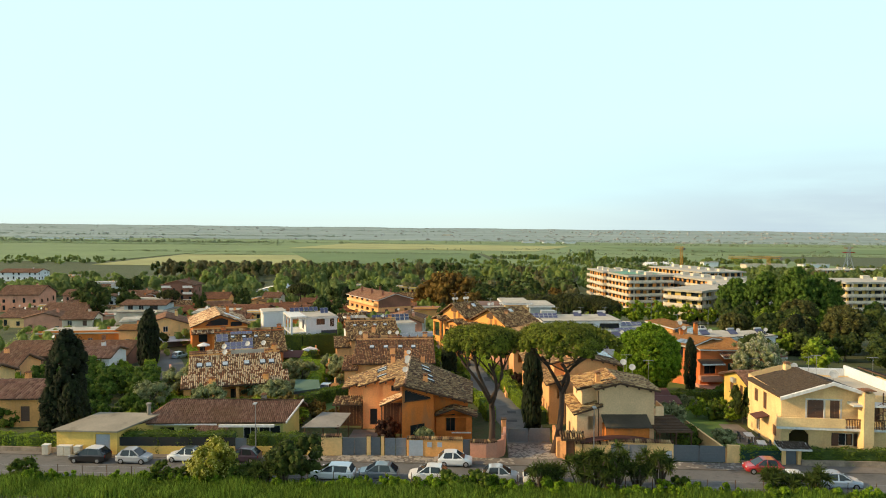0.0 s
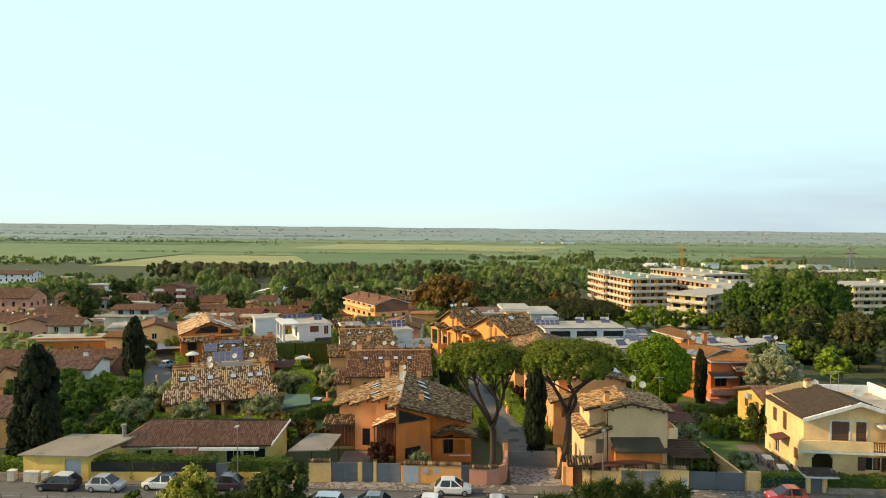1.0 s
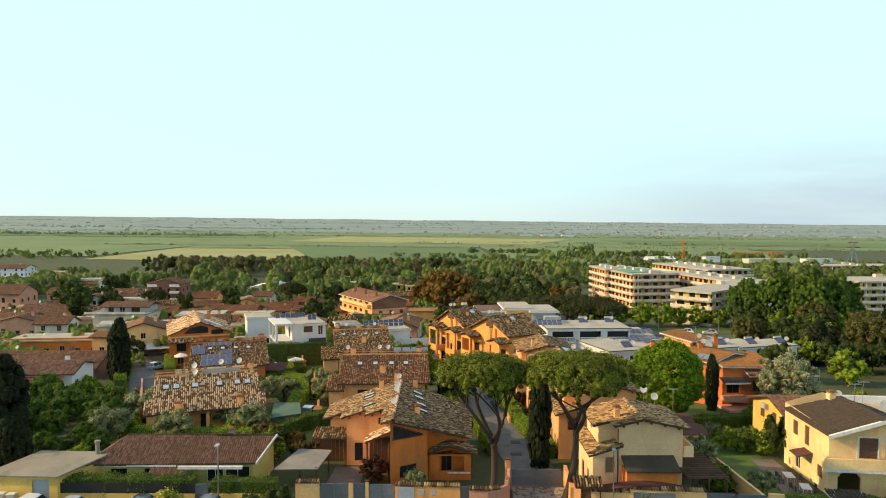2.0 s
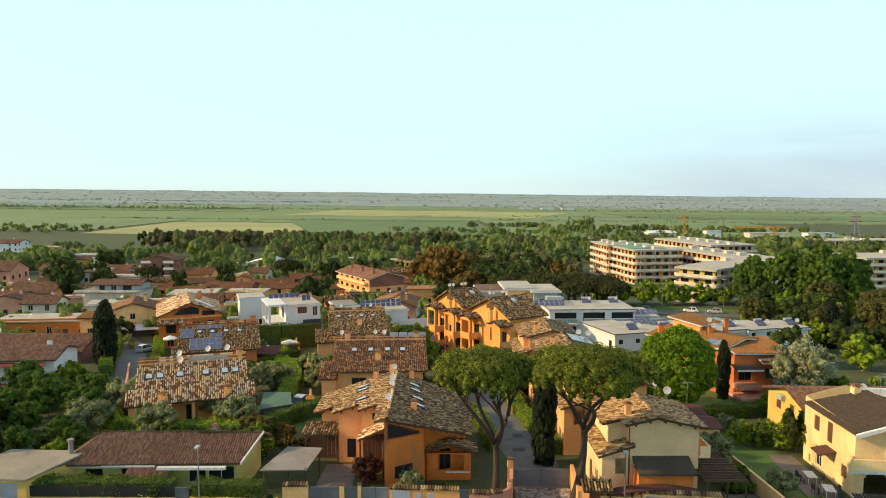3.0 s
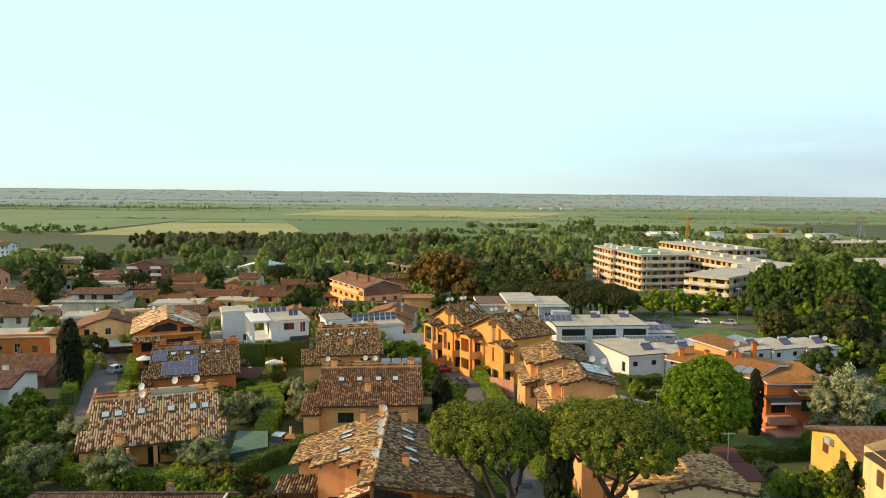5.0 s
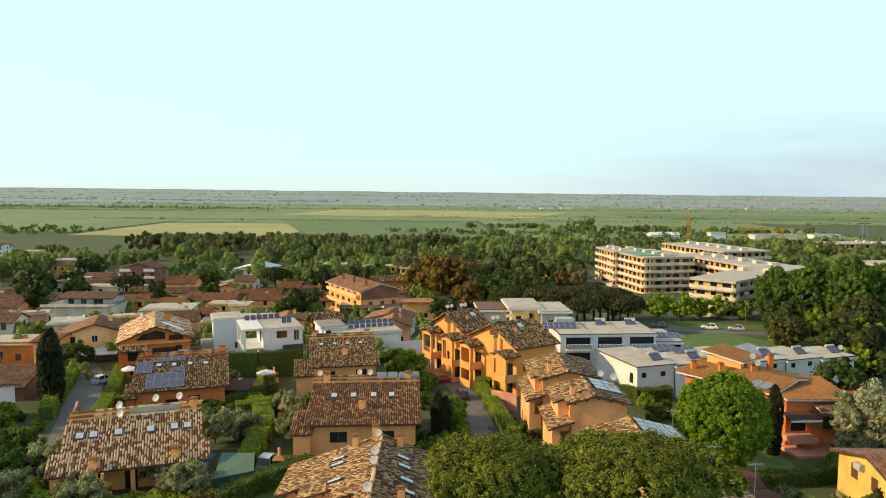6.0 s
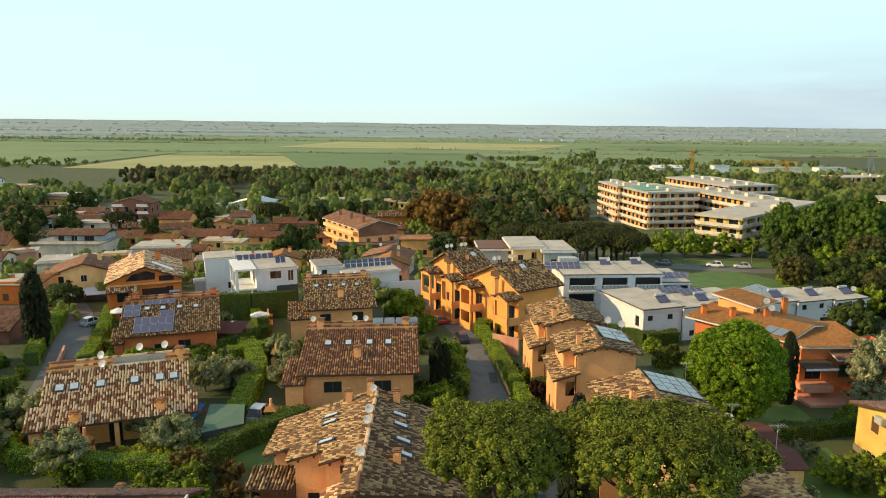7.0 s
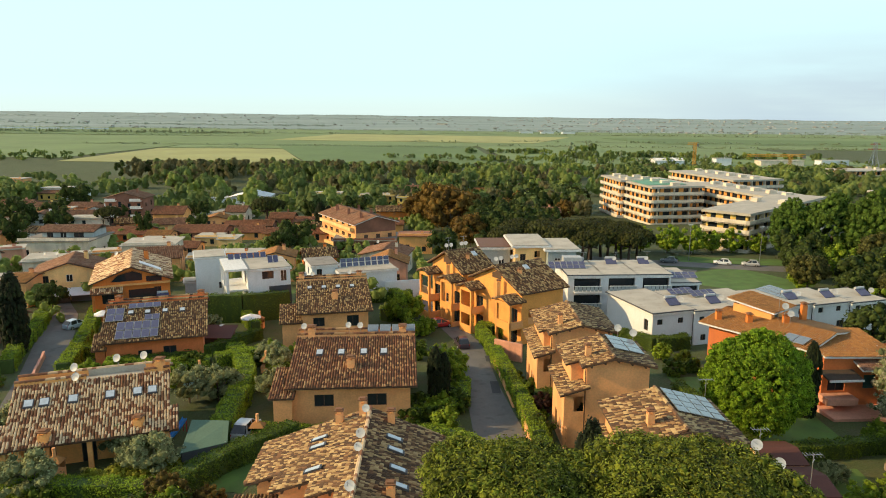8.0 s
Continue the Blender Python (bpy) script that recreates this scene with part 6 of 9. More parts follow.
town(-148, 304, 11.4, 8.5, 4.5, 2.2, "X", M_YELLOW, M_TILE_TOWN)
town(-134, 307, 10.0, 7.5, 5.0, 1.4, "X", M_PINK, M_TILE_TOWN)
town(-94, 288, 10.7, 8.0, 4.6, 2.1, "X", M_OCHRE, M_TILE_TERRA)
p_h = town(-96, 221, 17.5, 13.0, 4.8, 0.0, "F", M_PALE, M_CONCRETE)
p_m = base_at(p_h)
wall_ring(p_h, M_GREYBLUE, [(-101.5, 219.5), (-88.5, 219.5), (-88.5, 227), (-101.5, 227)], -2.1, -0.2, [(0, 2.0, -1.9, 1.6, 1.5, "dark"), (0, 5.4, -1.9, 1.6, 1.5, "win"), (0, 9.4, -1.9, 2.6, 1.5, "dark")], "upper_wall")
slope(p_h, [(-102.6, 218.6, -0.25), (-87.6, 218.6, -0.25), (-87.6, 223.3, 0.9), (-102.6, 223.3, 0.9)], M_TILE_TOWN, 0.36, 0.55)
slope(p_h, [(-87.6, 228, -0.25), (-102.6, 228, -0.25), (-102.6, 223.3, 0.9), (-87.6, 223.3, 0.9)], M_TILE_TOWN, 0.36, 0.55)
part("parapet", Shape().box(-105, 214.3, -2.1, -87, 214.5, -1.2), M_PALE, p_h, m=p_m)
town(-104, 237, 12.4, 9.3, 4.2, 0.0, "F", M_CONCRETE, M_CONCRETE)
town(-94, 251, 14.8, 11.1, 2.2, 1.4, "X", M_RUST, M_TILE_TERRA)
town(-75, 227, 8.0, 7.0, 3.4, 0.0, "F", M_CREAM, M_FLATROOF)
town(-74, 165, 4.1, 7.0, 5.0, 0.6, "X", M_PEACH, M_TILE_ORANGE)
town(-72, 255, 15.6, 11.7, 1.6, 1.4, "X", M_BRICK, M_TILE_TERRA)
town(-65, 240, 6.4, 7.0, 2.6, 0.0, "F", M_CREAM, M_FLATROOF)
town(-55, 226, 4.4, 7.0, 4.0, 0.0, "F", M_CREAM, M_FLATROOF)
town(-44, 236, 6.7, 7.0, 4.5, 0.9, "X", M_ORANGE, M_TILE_TERRA)
town(-56, 253, 7.1, 7.0, 2.3, 1.4, "X", M_OCHRE, M_TILE_TERRA)
town(-5, 226, 8.7, 7.0, 4.9, 0.0, "F", M_OCHRE, M_TILE_TERRA)
town(-33, 247, 6.6, 7.0, 3.0, 1.0, "X", M_PEACH, M_TILE_TERRA)
town(-19, 232, 16.5, 12.4, 3.3, 0.0, "F", M_BRICK, M_CONCRETE)
town(-48, 352, 11.2, 8.4, 6.3, 0.0, "F", M_CREAM, M_FLATROOF)
town(-26, 354, 15.5, 11.6, 5.3, 0.0, "F", M_YELLOW, M_FLATROOF)
town(-10, 344, 13.1, 9.8, 5.4, 0.0, "F", M_YELLOW, M_FLATROOF)
town(-34, 395, 6.8, 7.0, 4.0, 1.9, "G", M_PINK, M_TILE_ORANGE)
town(-15, 397, 15.7, 11.7, 4.0, 2.4, "X", M_PINK, M_TILE_TOWN)
town(26, 402, 13.3, 10.0, 2.6, 2.2, "X", M_PINK, M_TILE_ORANGE)
town(40, 295, 10.7, 8.1, 4.3, 1.3, "X", M_PINK, M_TILE_TOWN)
town(-87, 370, 17.8, 13.0, 3.4, 1.9, "G", M_WHITE, M_WHITE)
town(-100, 367, 9.2, 7.0, 2.7, 0.0, "F", M_WHITE, M_FLATROOF)
town(-87, 302, 7.3, 7.0, 1.9, 0.0, "F", M_WHITE, M_FLATROOF)
town(-78, 310, 12.9, 9.7, 1.8, 0.0, "F", M_PALE, M_FLATROOF)
town(-58, 270, 9.1, 7.0, 1.9, 1.2, "X", M_BRICK, M_TILE_TERRA)
town(-268, 443, 23.9, 13.0, 8.2, 1.9, "X", M_WHITE, M_TILE_TOWN)
town(-166, 276, 15.9, 11.9, 7.1, 3.0, "X", M_PINK, M_TILE_TOWN)
town(-122, 226, 13.7, 10.3, 4.2, 2.5, "X", M_PEACH, M_TILE_TOWN)
town(-129, 218, 15.3, 11.5, 3.5, 1.3, "X", M_CREAM, M_TILE_TOWN)
town(-169, 323, 12.5, 9.4, 3.7, 2.2, "X", M_PINK, M_TILE_TOWN)
town(-187, 385, 14.0, 10.5, 3.7, 2.2, "X", M_YELLOW, M_TILE_TOWN)
town(-234, 386, 18.6, 13.0, 3.4, 2.5, "X", M_PALE, M_TILE_TOWN)
town(-81, 245, 6.8, 7.0, 1.3, 1.0, "X", M_PEACH, M_TILE_ORANGE)
town(-65, 222, 6.5, 7.0, 2.2, 1.0, "X", M_PEACH, M_TILE_TERRA)
town(-65, 270, 7.7, 7.0, 1.9, 0.9, "X", M_PINK, M_TILE_TERRA)
town(-55, 291, 8.4, 7.0, 2.0, 1.5, "X", M_BRICK, M_TILE_TERRA)
town(-44, 280, 7.6, 7.0, 2.5, 1.2, "X", M_OCHRE, M_TILE_TERRA)
town(-13, 272, 4.6, 7.0, 2.3, 0.9, "X", M_OCHRE, M_TILE_TERRA)
town(-4, 296, 7.2, 7.0, 3.1, 1.1, "X", M_YELLOW, M_TILE_ORANGE)
town(60, 395, 11.4, 8.5, 2.3, 0.0, "F", M_PALE, M_FLATROOF)
# beige and orange gabled houses beyond the cul-de-sac
e_h = town(-69.5, 173.0, 12.0, 10.0, 5.4, 2.0, "G", M_CREAM, M_TILE_TOWN, 20)
E_P = frame_at(-69.5, 173.0, 20)
part("garage_awning", Shape().slab([raised(E_P, u, v, z) for u, v, z in ((-4.0, -8.6, -2.9), (6.0, -8.6, -2.9), (6.0, -5.0, -2.2), (-4.0, -5.0, -2.2))], 0.1), M_WHITE, e_h, "white awning over the parking place", base_at(e_h))
q_h = town(-52.6, 161.0, 11.6, 16.0, 7.0, 2.3, "G", M_ORANGE, M_TILE_LIGHT, 22)
Q_P, q_m, q_z = frame_at(-52.6, 161.0, 22), base_at(q_h), ground_z(-52.6, 161.0) + 7.0
part("gable_window", Shape().slab([raised(Q_P, u, -8.04, q_z + 0.1 + w) for u, w in ((-3.2, 0.0), (-2.0, 1.0), (0.2, 1.5), (1.6, 1.0), (1.6, 0.99), (0.2, 1.49), (-2.0, 0.99), (-3.2, -0.01))], 0.02).poly([raised(Q_P, u, -8.03, q_z + w) for u, w in ((-3.2, -0.1), (1.6, -0.1), (1.6, 1.0), (0.2, 1.5), (-2.0, 1.0))]), M_GLASS, q_h, m=q_m)
for u0, u1, w0, w1 in ((2.2, 4.6, -0.4, 0.5), (-0.6, 3.6, -3.0, -1.6), (-4.6, -2.8, -3.6, -1.4)):
    s = Shape()
    bar(s, lambda u, v, d: raised(Q_P, u, -8.03 + d, v), u0, u1, q_z + w0, q_z + w1, -0.02, 0.06)
    part("window", s, M_GLASS, q_h, m=q_m)
part("floor_band", Shape().slab([raised(Q_P, u, v, q_z - 0.55) for u, v in ((-5.9, -8.5), (5.9, -8.5), (5.9, -7.95), (-5.9, -7.95))], 0.25), M_OCHRE, q_h, m=q_m)
slope(q_h, [raised(Q_P, -6.2, -9.6, q_z - 1.6), raised(Q_P, -1.4, -9.6, q_z - 1.6), raised(Q_P, -1.4, -8.05, q_z - 0.9), raised(Q_P, -6.2, -8.05, q_z - 0.9)], M_TILE_LIGHT)
for u in (-6.0, -1.8):
    part("pillar", Shape().slab([raised(Q_P, u + a, -9.4 + b, q_z - 1.7) for a, b in ((0, 0), (0.4, 0), (0.4, 0.4), (0, 0.4))], 5.4), M_ORANGE, q_h, m=q_m)
part("roof_sheet", Shape().slab([raised(Q_P, u, v, q_z + 2.3 * (1 - u / 5.8) + 0.3) for u, v in ((1.2, -4.0), (4.6, -5.2), (4.6, -3.4), (1.2, -2.2))], 0.12), M_WHITE, q_h, "white sheeting on the roof slope", q_m)
heater(*Q_P(3.6, -9.6), q_z - 3.4, 22)
town(-86.0, 168.0, 20.0, 9.0, 3.8, 0.0, "F", M_ORANGE, M_FLATROOF, 6)
# red-roofed houses left of the cypresses
town(-74.5, 140.3, 24.0, 11.0, 2.6, 1.9, "X", M_BRICK, M_TILE_TOWN, 2)
M_REDAWN = surface("dark_red_awning", (0.20, 0.03, 0.03), spread=0.15, bump=0)
w_h = town(-62.6, 122.6, 9.0, 8.0, 4.1, 1.1, "X", M_WHITE, M_TILE_RED, 5)
w_m = base_at(w_h)
part("awning", Shape().slab([(-66.6, 117.2, 1.35), (-58.7, 117.8, 1.35), (-58.8, 118.5, 1.75), (-66.7, 117.9, 1.75)], 0.08), M_REDAWN, w_h, "dark red cloth awning", w_m)
part("balcony", Shape().slab([(-66.6, 116.9, -0.1), (-58.5, 117.5, -0.1), (-58.5, 117.65, -0.1), (-66.6, 117.05, -0.1)], 1.0).slab([(-66.6, 116.9, -0.95), (-58.5, 117.5, -0.95), (-58.6, 118.7, -0.95), (-66.7, 118.1, -0.95)], 0.2), M_WHITE, w_h, m=w_m)
part("awning", Shape().slab([(-66.8, 115.0, -1.75), (-57.0, 115.6, -1.75), (-57.2, 117.4, -1.15), (-66.8, 116.8, -1.15)], 0.08), M_REDAWN, w_h, "dark red cloth awning", w_m)
town(-74.0, 112.0, 12.0, 9.0, 3.4, 1.8, "X", M_PEACH, M_TILE_TOWN, 4)
town(-57.2, 89.6, 13.0, 8.6, 3.9, 1.2, "X", M_OCHRE, M_TILE_RED, 3)
town(-68.0, 97.0, 10.0, 9.0, 4.2, 1.6, "X", M_CREAM, M_TILE_TOWN, 6)
fill = random.Random(21)
taken = [(-96, 221, 12), (-104, 237, 9), (-94, 251, 11), (-75, 227, 6), (-72, 255, 11), (-65, 240, 6), (-55, 226, 5), (-44, 236, 6), (-56, 253, 6), (-5, 226, 7), (-33, 247, 6), (-19, 232, 26), (-122, 226, 10), (-129, 218, 11), (-58, 270, 7), (-65, 270, 6), (-44, 280, 6), (-110, 291, 9), (-94, 288, 8), (-81, 245, 6), (-65, 222, 6), (-87, 302, 6), (-78, 310, 9), (-13, 272, 5), (-55, 291, 6), (-134, 307, 8), (-148, 304, 9)]
made = 0
for _ in range(900):
    x, y = fill.uniform(-150, -8), fill.uniform(186, 300)
    w = fill.uniform(7, 12)
    if made < 34 and x > -0.62 * y and all(math.dist((x, y), q[:2]) > q[2] + w * 0.62 for q in taken):
        flat = fill.random() < 0.35
        town(x, y, w, w * fill.uniform(0.65, 0.85), fill.choice((2.8, 3.2, 4.6, 5.6)), 0.0 if flat else fill.uniform(1.0, 1.7), "F" if flat else fill.choice("XXG"), fill.choice((M_PEACH, M_CREAM, M_WHITE, M_PINK, M_PALE, M_WHITE, M_ORANGE, M_PALE)), M_FLATROOF if flat else fill.choice((M_TILE_TOWN, M_TILE_TOWN, M_TILE_ORANGE, M_TILE_MIX)), fill.uniform(-12, 25))
        taken.append((x, y, w * 0.62))
        made += 1
# tall block of flats with its gable to the street
L_P = frame_at(-21.2, 226.0, 30)
flats = house("block_of_flats", *L_P(4, 15), "peach block of flats with red-brown tiled gable roof", "block of flats")
fw = [(3, 3.0 + 4.4 * k, -7.2 + 3.0 * f, 2.2, 1.6, "dark") for k in range(5) for f in range(3)] + [(0, 3.0 + 3.6 * k, -7.0 + 3.0 * f, 1.2, 1.4, "shut") for k in range(3) for f in range(2)]
L_top = lambda x, y: 0.6 + 1.7 * (1 - min(1.0, abs(((x + 21.2) * math.cos(radians(30)) + (y - 226.0) * math.sin(radians(30))) - 6.0) / 6.0))
wall_ring(flats, M_PEACH, [L_P(0, 0), L_P(12, 0), L_P(12, 25), L_P(0, 25)], -9.0, L_top, fw)
part("brick_gable", Shape().poly([raised(L_P, 0.1, -0.08, -2.0), raised(L_P, 11.9, -0.08, -2.0), raised(L_P, 11.9, -0.08, 0.55), raised(L_P, 6, -0.08, 2.2), raised(L_P, 0.1, -0.08, 0.55)]), M_BRICK, flats, m=base_at(flats))
slope(flats, [raised(L_P, -0.8, 26, 0.4), raised(L_P, -0.8, -0.8, 0.4), raised(L_P, 6, -0.8, 2.4), raised(L_P, 6, 26, 2.4)], M_TILE_TOWN, 0.4, 0.6, M_TRIM)
slope(flats, [raised(L_P, 12.8, -0.8, 0.4), raised(L_P, 12.8, 26, 0.4), raised(L_P, 6, 26, 2.4), raised(L_P, 6, -0.8, 2.4)], M_TILE_TOWN, 0.4, 0.6, M_TRIM)
for f in range(3):
    part("balcony_band", Shape().slab([raised(L_P, -1.2, 1, -6.6 + 3 * f), raised(L_P, 0, 1, -6.6 + 3 * f), raised(L_P, 0, 24, -6.6 + 3 * f), raised(L_P, -1.2, 24, -6.6 + 3 * f)], 0.9), M_CREAM, flats, m=base_at(flats))
for k in range(5):
    chimney(flats, *L_P(3.0 + (k % 2) * 5, 3 + 4.3 * k), 0.8, 3.4, M_BRICK, 0.7)


def terraced(ox, oy, deg, length, deep, z0, floors, h, label, wall=M_GLOW, step=0.0):
    """Flats with a rounded pale balcony band on every floor and dark set-back glazing."""
    P = frame_at(ox, oy, deg)
    t = house("apartment_building", *P(length / 2, deep / 2), label, "apartment building", "apartment buildings")
    m = base_at(t)
    for f in range(floors):
        zf = z0 + h * f
        s = step * f
        wins = []
        for e, ln in ((0, length - 2 * s - 3.0), (3, deep - 3.0), (1, deep - 3.0)):
            n = max(1, int(ln / 3.4))
            wins += [(e, (k + 0.5) * ln / n, zf + 0.25, (2.6, 1.5, 2.0)[(k + f) % 3], h - 0.6, "far") for k in range(n)]
        wall_ring(t, wall, [P(1.5 + s, 1.5), P(length - 1.5 - s, 1.5), P(length - 1.5 - s, deep - 1.5), P(1.5 + s, deep - 1.5)], zf, zf + h, wins)
        c = 1.2
        ring = [(s + c, 0), (length - s - c, 0), (length - s - 0.35, 0.35), (length - s, c), (length - s, deep - c), (length - s - c, deep), (s + c, deep), (s, deep - c), (s, c), (s + 0.35, 0.35)]
        part("floor_slab", Shape().slab([raised(P, u, v, zf + 0.05) for u, v in ring], 0.3), M_CONCRETE, t, m=m)
        band = Shape()
        for a, b in zip(ring, ring[1:] + ring[:1]):
            mid = (length / 2, deep / 2)
            ia, ib = [(q[0] + (0.2 if q[0] < mid[0] else -0.2), q[1] + (0.2 if q[1] < mid[1] else -0.2)) for q in (a, b)]
            band.slab([raised(P, *a, zf + 1.05), raised(P, *b, zf + 1.05), raised(P, *ib, zf + 1.05), raised(P, *ia, zf + 1.05)], 1.35)
        part("balcony_band", band, M_PALE, t, m=m)
        for k in range(int(length / 6)):
            part("divider", Shape().slab([raised(P, 3 + 6 * k + a, b, zf + h - 0.1) for a, b in ((0, 0.3), (0.2, 0.3), (0.2, 1.5), (0, 1.5))], h - 0.2), M_PALE, t, m=m)
    zt = z0 + h * floors
    s = step * (floors - 1)
    part("roof", Shape().slab([raised(P, s + 0.4, 0.4, zt + 0.35), raised(P, length - s - 0.4, 0.4, zt + 0.35), raised(P, length - s - 0.4, deep - 0.4, zt + 0.35), raised(P, s + 0.4, deep - 0.4, zt + 0.35)], 0.7), M_FLATROOF, t, m=m)
    for k in range(int(deep / 9) + 1):
        part("roof_hut", Shape().slab([raised(P, length / 2 + a, 3 + 8 * k + b, zt + 1.5) for a, b in ((-1.5, -1), (1.5, -1), (1.5, 1), (-1.5, 1))], 1.2), M_PALE, t, m=m)
    return t


terraced(83.6, 222.3, 43, 58, 14.5, -9.6, 5, 2.6, "pale apartment block with balcony bands and yellow walls", M_YELLOW)
terraced(76.6, 286.3, 9, 21, 36, -12.6, 6, 2.75, "pale stepped apartment block with balcony bands")
terraced(71.0, 308.0, 4, 10, 26, -13.0, 6, 2.85, "pale stepped apartment block with balcony bands")
terraced(107.6, 262.0, 12, 17, 52, -11.0, 5, 2.8, "long pale apartment block with balcony bands")
terraced(119.0, 318.0, 12, 24, 50, -12.0, 5, 3.05, "long pale apartment block with balcony bands")
terraced(153.5, 263.0, 4, 42, 22, -10.0, 5, 2.6, "pale apartment block with balcony bands and yellow walls", M_YELLOW)
terraced(262.0, 486.0, 4, 60, 22, -17.5, 3, 3.6, "distant pale apartment block with balcony bands")
green = thing("roof_garden", Matrix.Translation((85.1, 303, 4.3)), "green roof covering on an apartment block", "roof garden")
part("turf_sheet", Shape().slab([(-8.4, -11, 0.12), (7.0, -8.6, 0.12), (5.2, 12, 0.12), (-10.4, 10, 0.12)], 0.1), M_TURF, green)


def crane(x, y, top, jib0, jib1):
    base = ground_z(x, y) - 0.3
    t = thing("tower_crane", Matrix.Translation((x, y, base)), "yellow lattice tower crane on a building site", "crane", "tower cranes")
    hh = top - base
    s = Shape()
    for a in (-0.9, 0.9):
        for b in (-0.9, 0.9):
            s.tube([(a, b, 0), (a, b, hh)], [0.22, 0.22], 4)
    for k in range(int(hh / 1.8)):
        z = 1.8 * k
        for b in (-0.9, 0.9):
            s.tube([(-0.9, b, z), (0.9, b, z + 1.8)], [0.12, 0.12], 4)
    part("mast", s, M_CRANE, t)
    j = Shape()
    for dz, b in ((0, -0.6), (0, 0.6), (1.2, 0)):
        j.tube([(jib0, b, hh - 1.5 + dz), (jib1, b, hh - 1.5 + dz)], [0.2, 0.2], 4)
    n = int((jib1 - jib0) / 1.6)
    for k in range(n):
        j.tube([(jib0 + 1.6 * k, -0.6, hh - 1.5), (jib0 + 1.6 * k + 0.8, 0, hh - 0.3)], [0.1, 0.1], 4)
        j.tube([(jib0 + 1.6 * k + 0.8, 0, hh - 0.3), (jib0 + 1.6 * k + 1.6, 0.6, hh - 1.5)], [0.1, 0.1], 4)
    part("jib", j, M_CRANE, t)
    part("counterweight", Shape().box(jib1 - 2, -0.8, hh - 3.2, jib1, 0.8, hh - 1.2), M_CONCRETE, t)


M_CRANE = plain("yellow_crane_paint", (0.55, 0.28, 0.03), 0.5)
crane(207, 600, 7.0, -6, 3)
crane(259, 550, 0.6, -32, 11)
pylon = thing("power_pylon", Matrix.Translation((352, 600, ground_z(352, 600) - 0.2)), "red and white lattice power pylon on the plain", "pylon")
s = Shape()
for a in (-1, 1):
    for b in (-1, 1):
        s.tube([(a * 4.2, b * 4.2, 0), (a * 1.2, b * 1.2, 16), (a * 0.8, b * 0.8, 26)], [0.28, 0.22, 0.2], 4)
for k in range(8):
    z0, z1 = 3.2 * k, 3.2 * (k + 1)
    w0, w1 = 4.2 - 3.0 * min(1, z0 / 16), 4.2 - 3.0 * min(1, z1 / 16)
    for b in (-1, 1):
        s.tube([(-w0, b * w0, z0), (w1, b * w1, z1)], [0.14, 0.14], 4)
        s.tube([(w0, b * w0, z0), (-w1, b * w1, z1)], [0.14, 0.14], 4)
part("lattice", s, M_ALU, pylon)
part("cross_arms", Shape().box(-5.5, -0.3, 20, 5.5, 0.3, 20.6).box(-4, -0.3, 24, 4, 0.3, 24.6), M_TAIL, pylon)
# sheds on the plain
town(215, 690, 27, 16, 4.2, 2.0, "X", M_WHITE, M_WHITE)
town(262, 680, 14, 10, 7.0, 0, "F", M_WHITE, M_FLATROOF)
town(320, 690, 40, 14, 5.0, 0, "F", M_PALE, M_FLATROOF)
town(375, 700, 26, 12, 5.0, 0, "F", M_WHITE, M_FLATROOF)
for k in range(5):
    town(-990 + 55 * k, 1640, 44, 16, 3.4, 0, "F", M_WHITE, M_FLATROOF)
for k in range(3):
    town(210 + 50 * k, 1700, 30, 20, 4.0, 0, "F", M_WHITE, M_FLATROOF)
town(16, 2350, 34, 14, 12, 0, "F", M_PALE, M_FLATROOF)


# ---- street walls, gates, lamps ----


def wall_run(p, q, z1, material, label, cap=None, thick=0.3, name="garden_wall", z0=-0.5):
    p, q = Vector(p), Vector(q)
    mid = (p + q) / 2
    t = thing(name, Matrix.Translation((mid.x, mid.y, ground_z(mid.x, mid.y))), label, "wall", "garden walls")
    d = (q - p).normalized()
    n = Vector((-d.y, d.x)) * thick
    part("wall_body", Shape().slab([(p.x, p.y, z1), (q.x, q.y, z1), (q.x + n.x, q.y + n.y, z1), (p.x + n.x, p.y + n.y, z1)], z1 - z0), material, t, m=base_at(t))
    if cap:
        s = Shape()
        k = max(1, int((q - p).length / 0.24))
        for i in range(k):
            c = p.lerp(q, (i + 0.5) / k)
            a = (c.x - n.x * 0.35, c.y - n.y * 0.35, z1 + 0.04 + random.uniform(-0.015, 0.015))
            b = (c.x + n.x * 1.3, c.y + n.y * 1.3, z1 + 0.17)
            s.tube([a, b], [0.12, 0.11], 6)
        tagged(part("coping_tiles", s, cap, t, m=base_at(t)), kind="stuff")
    return t


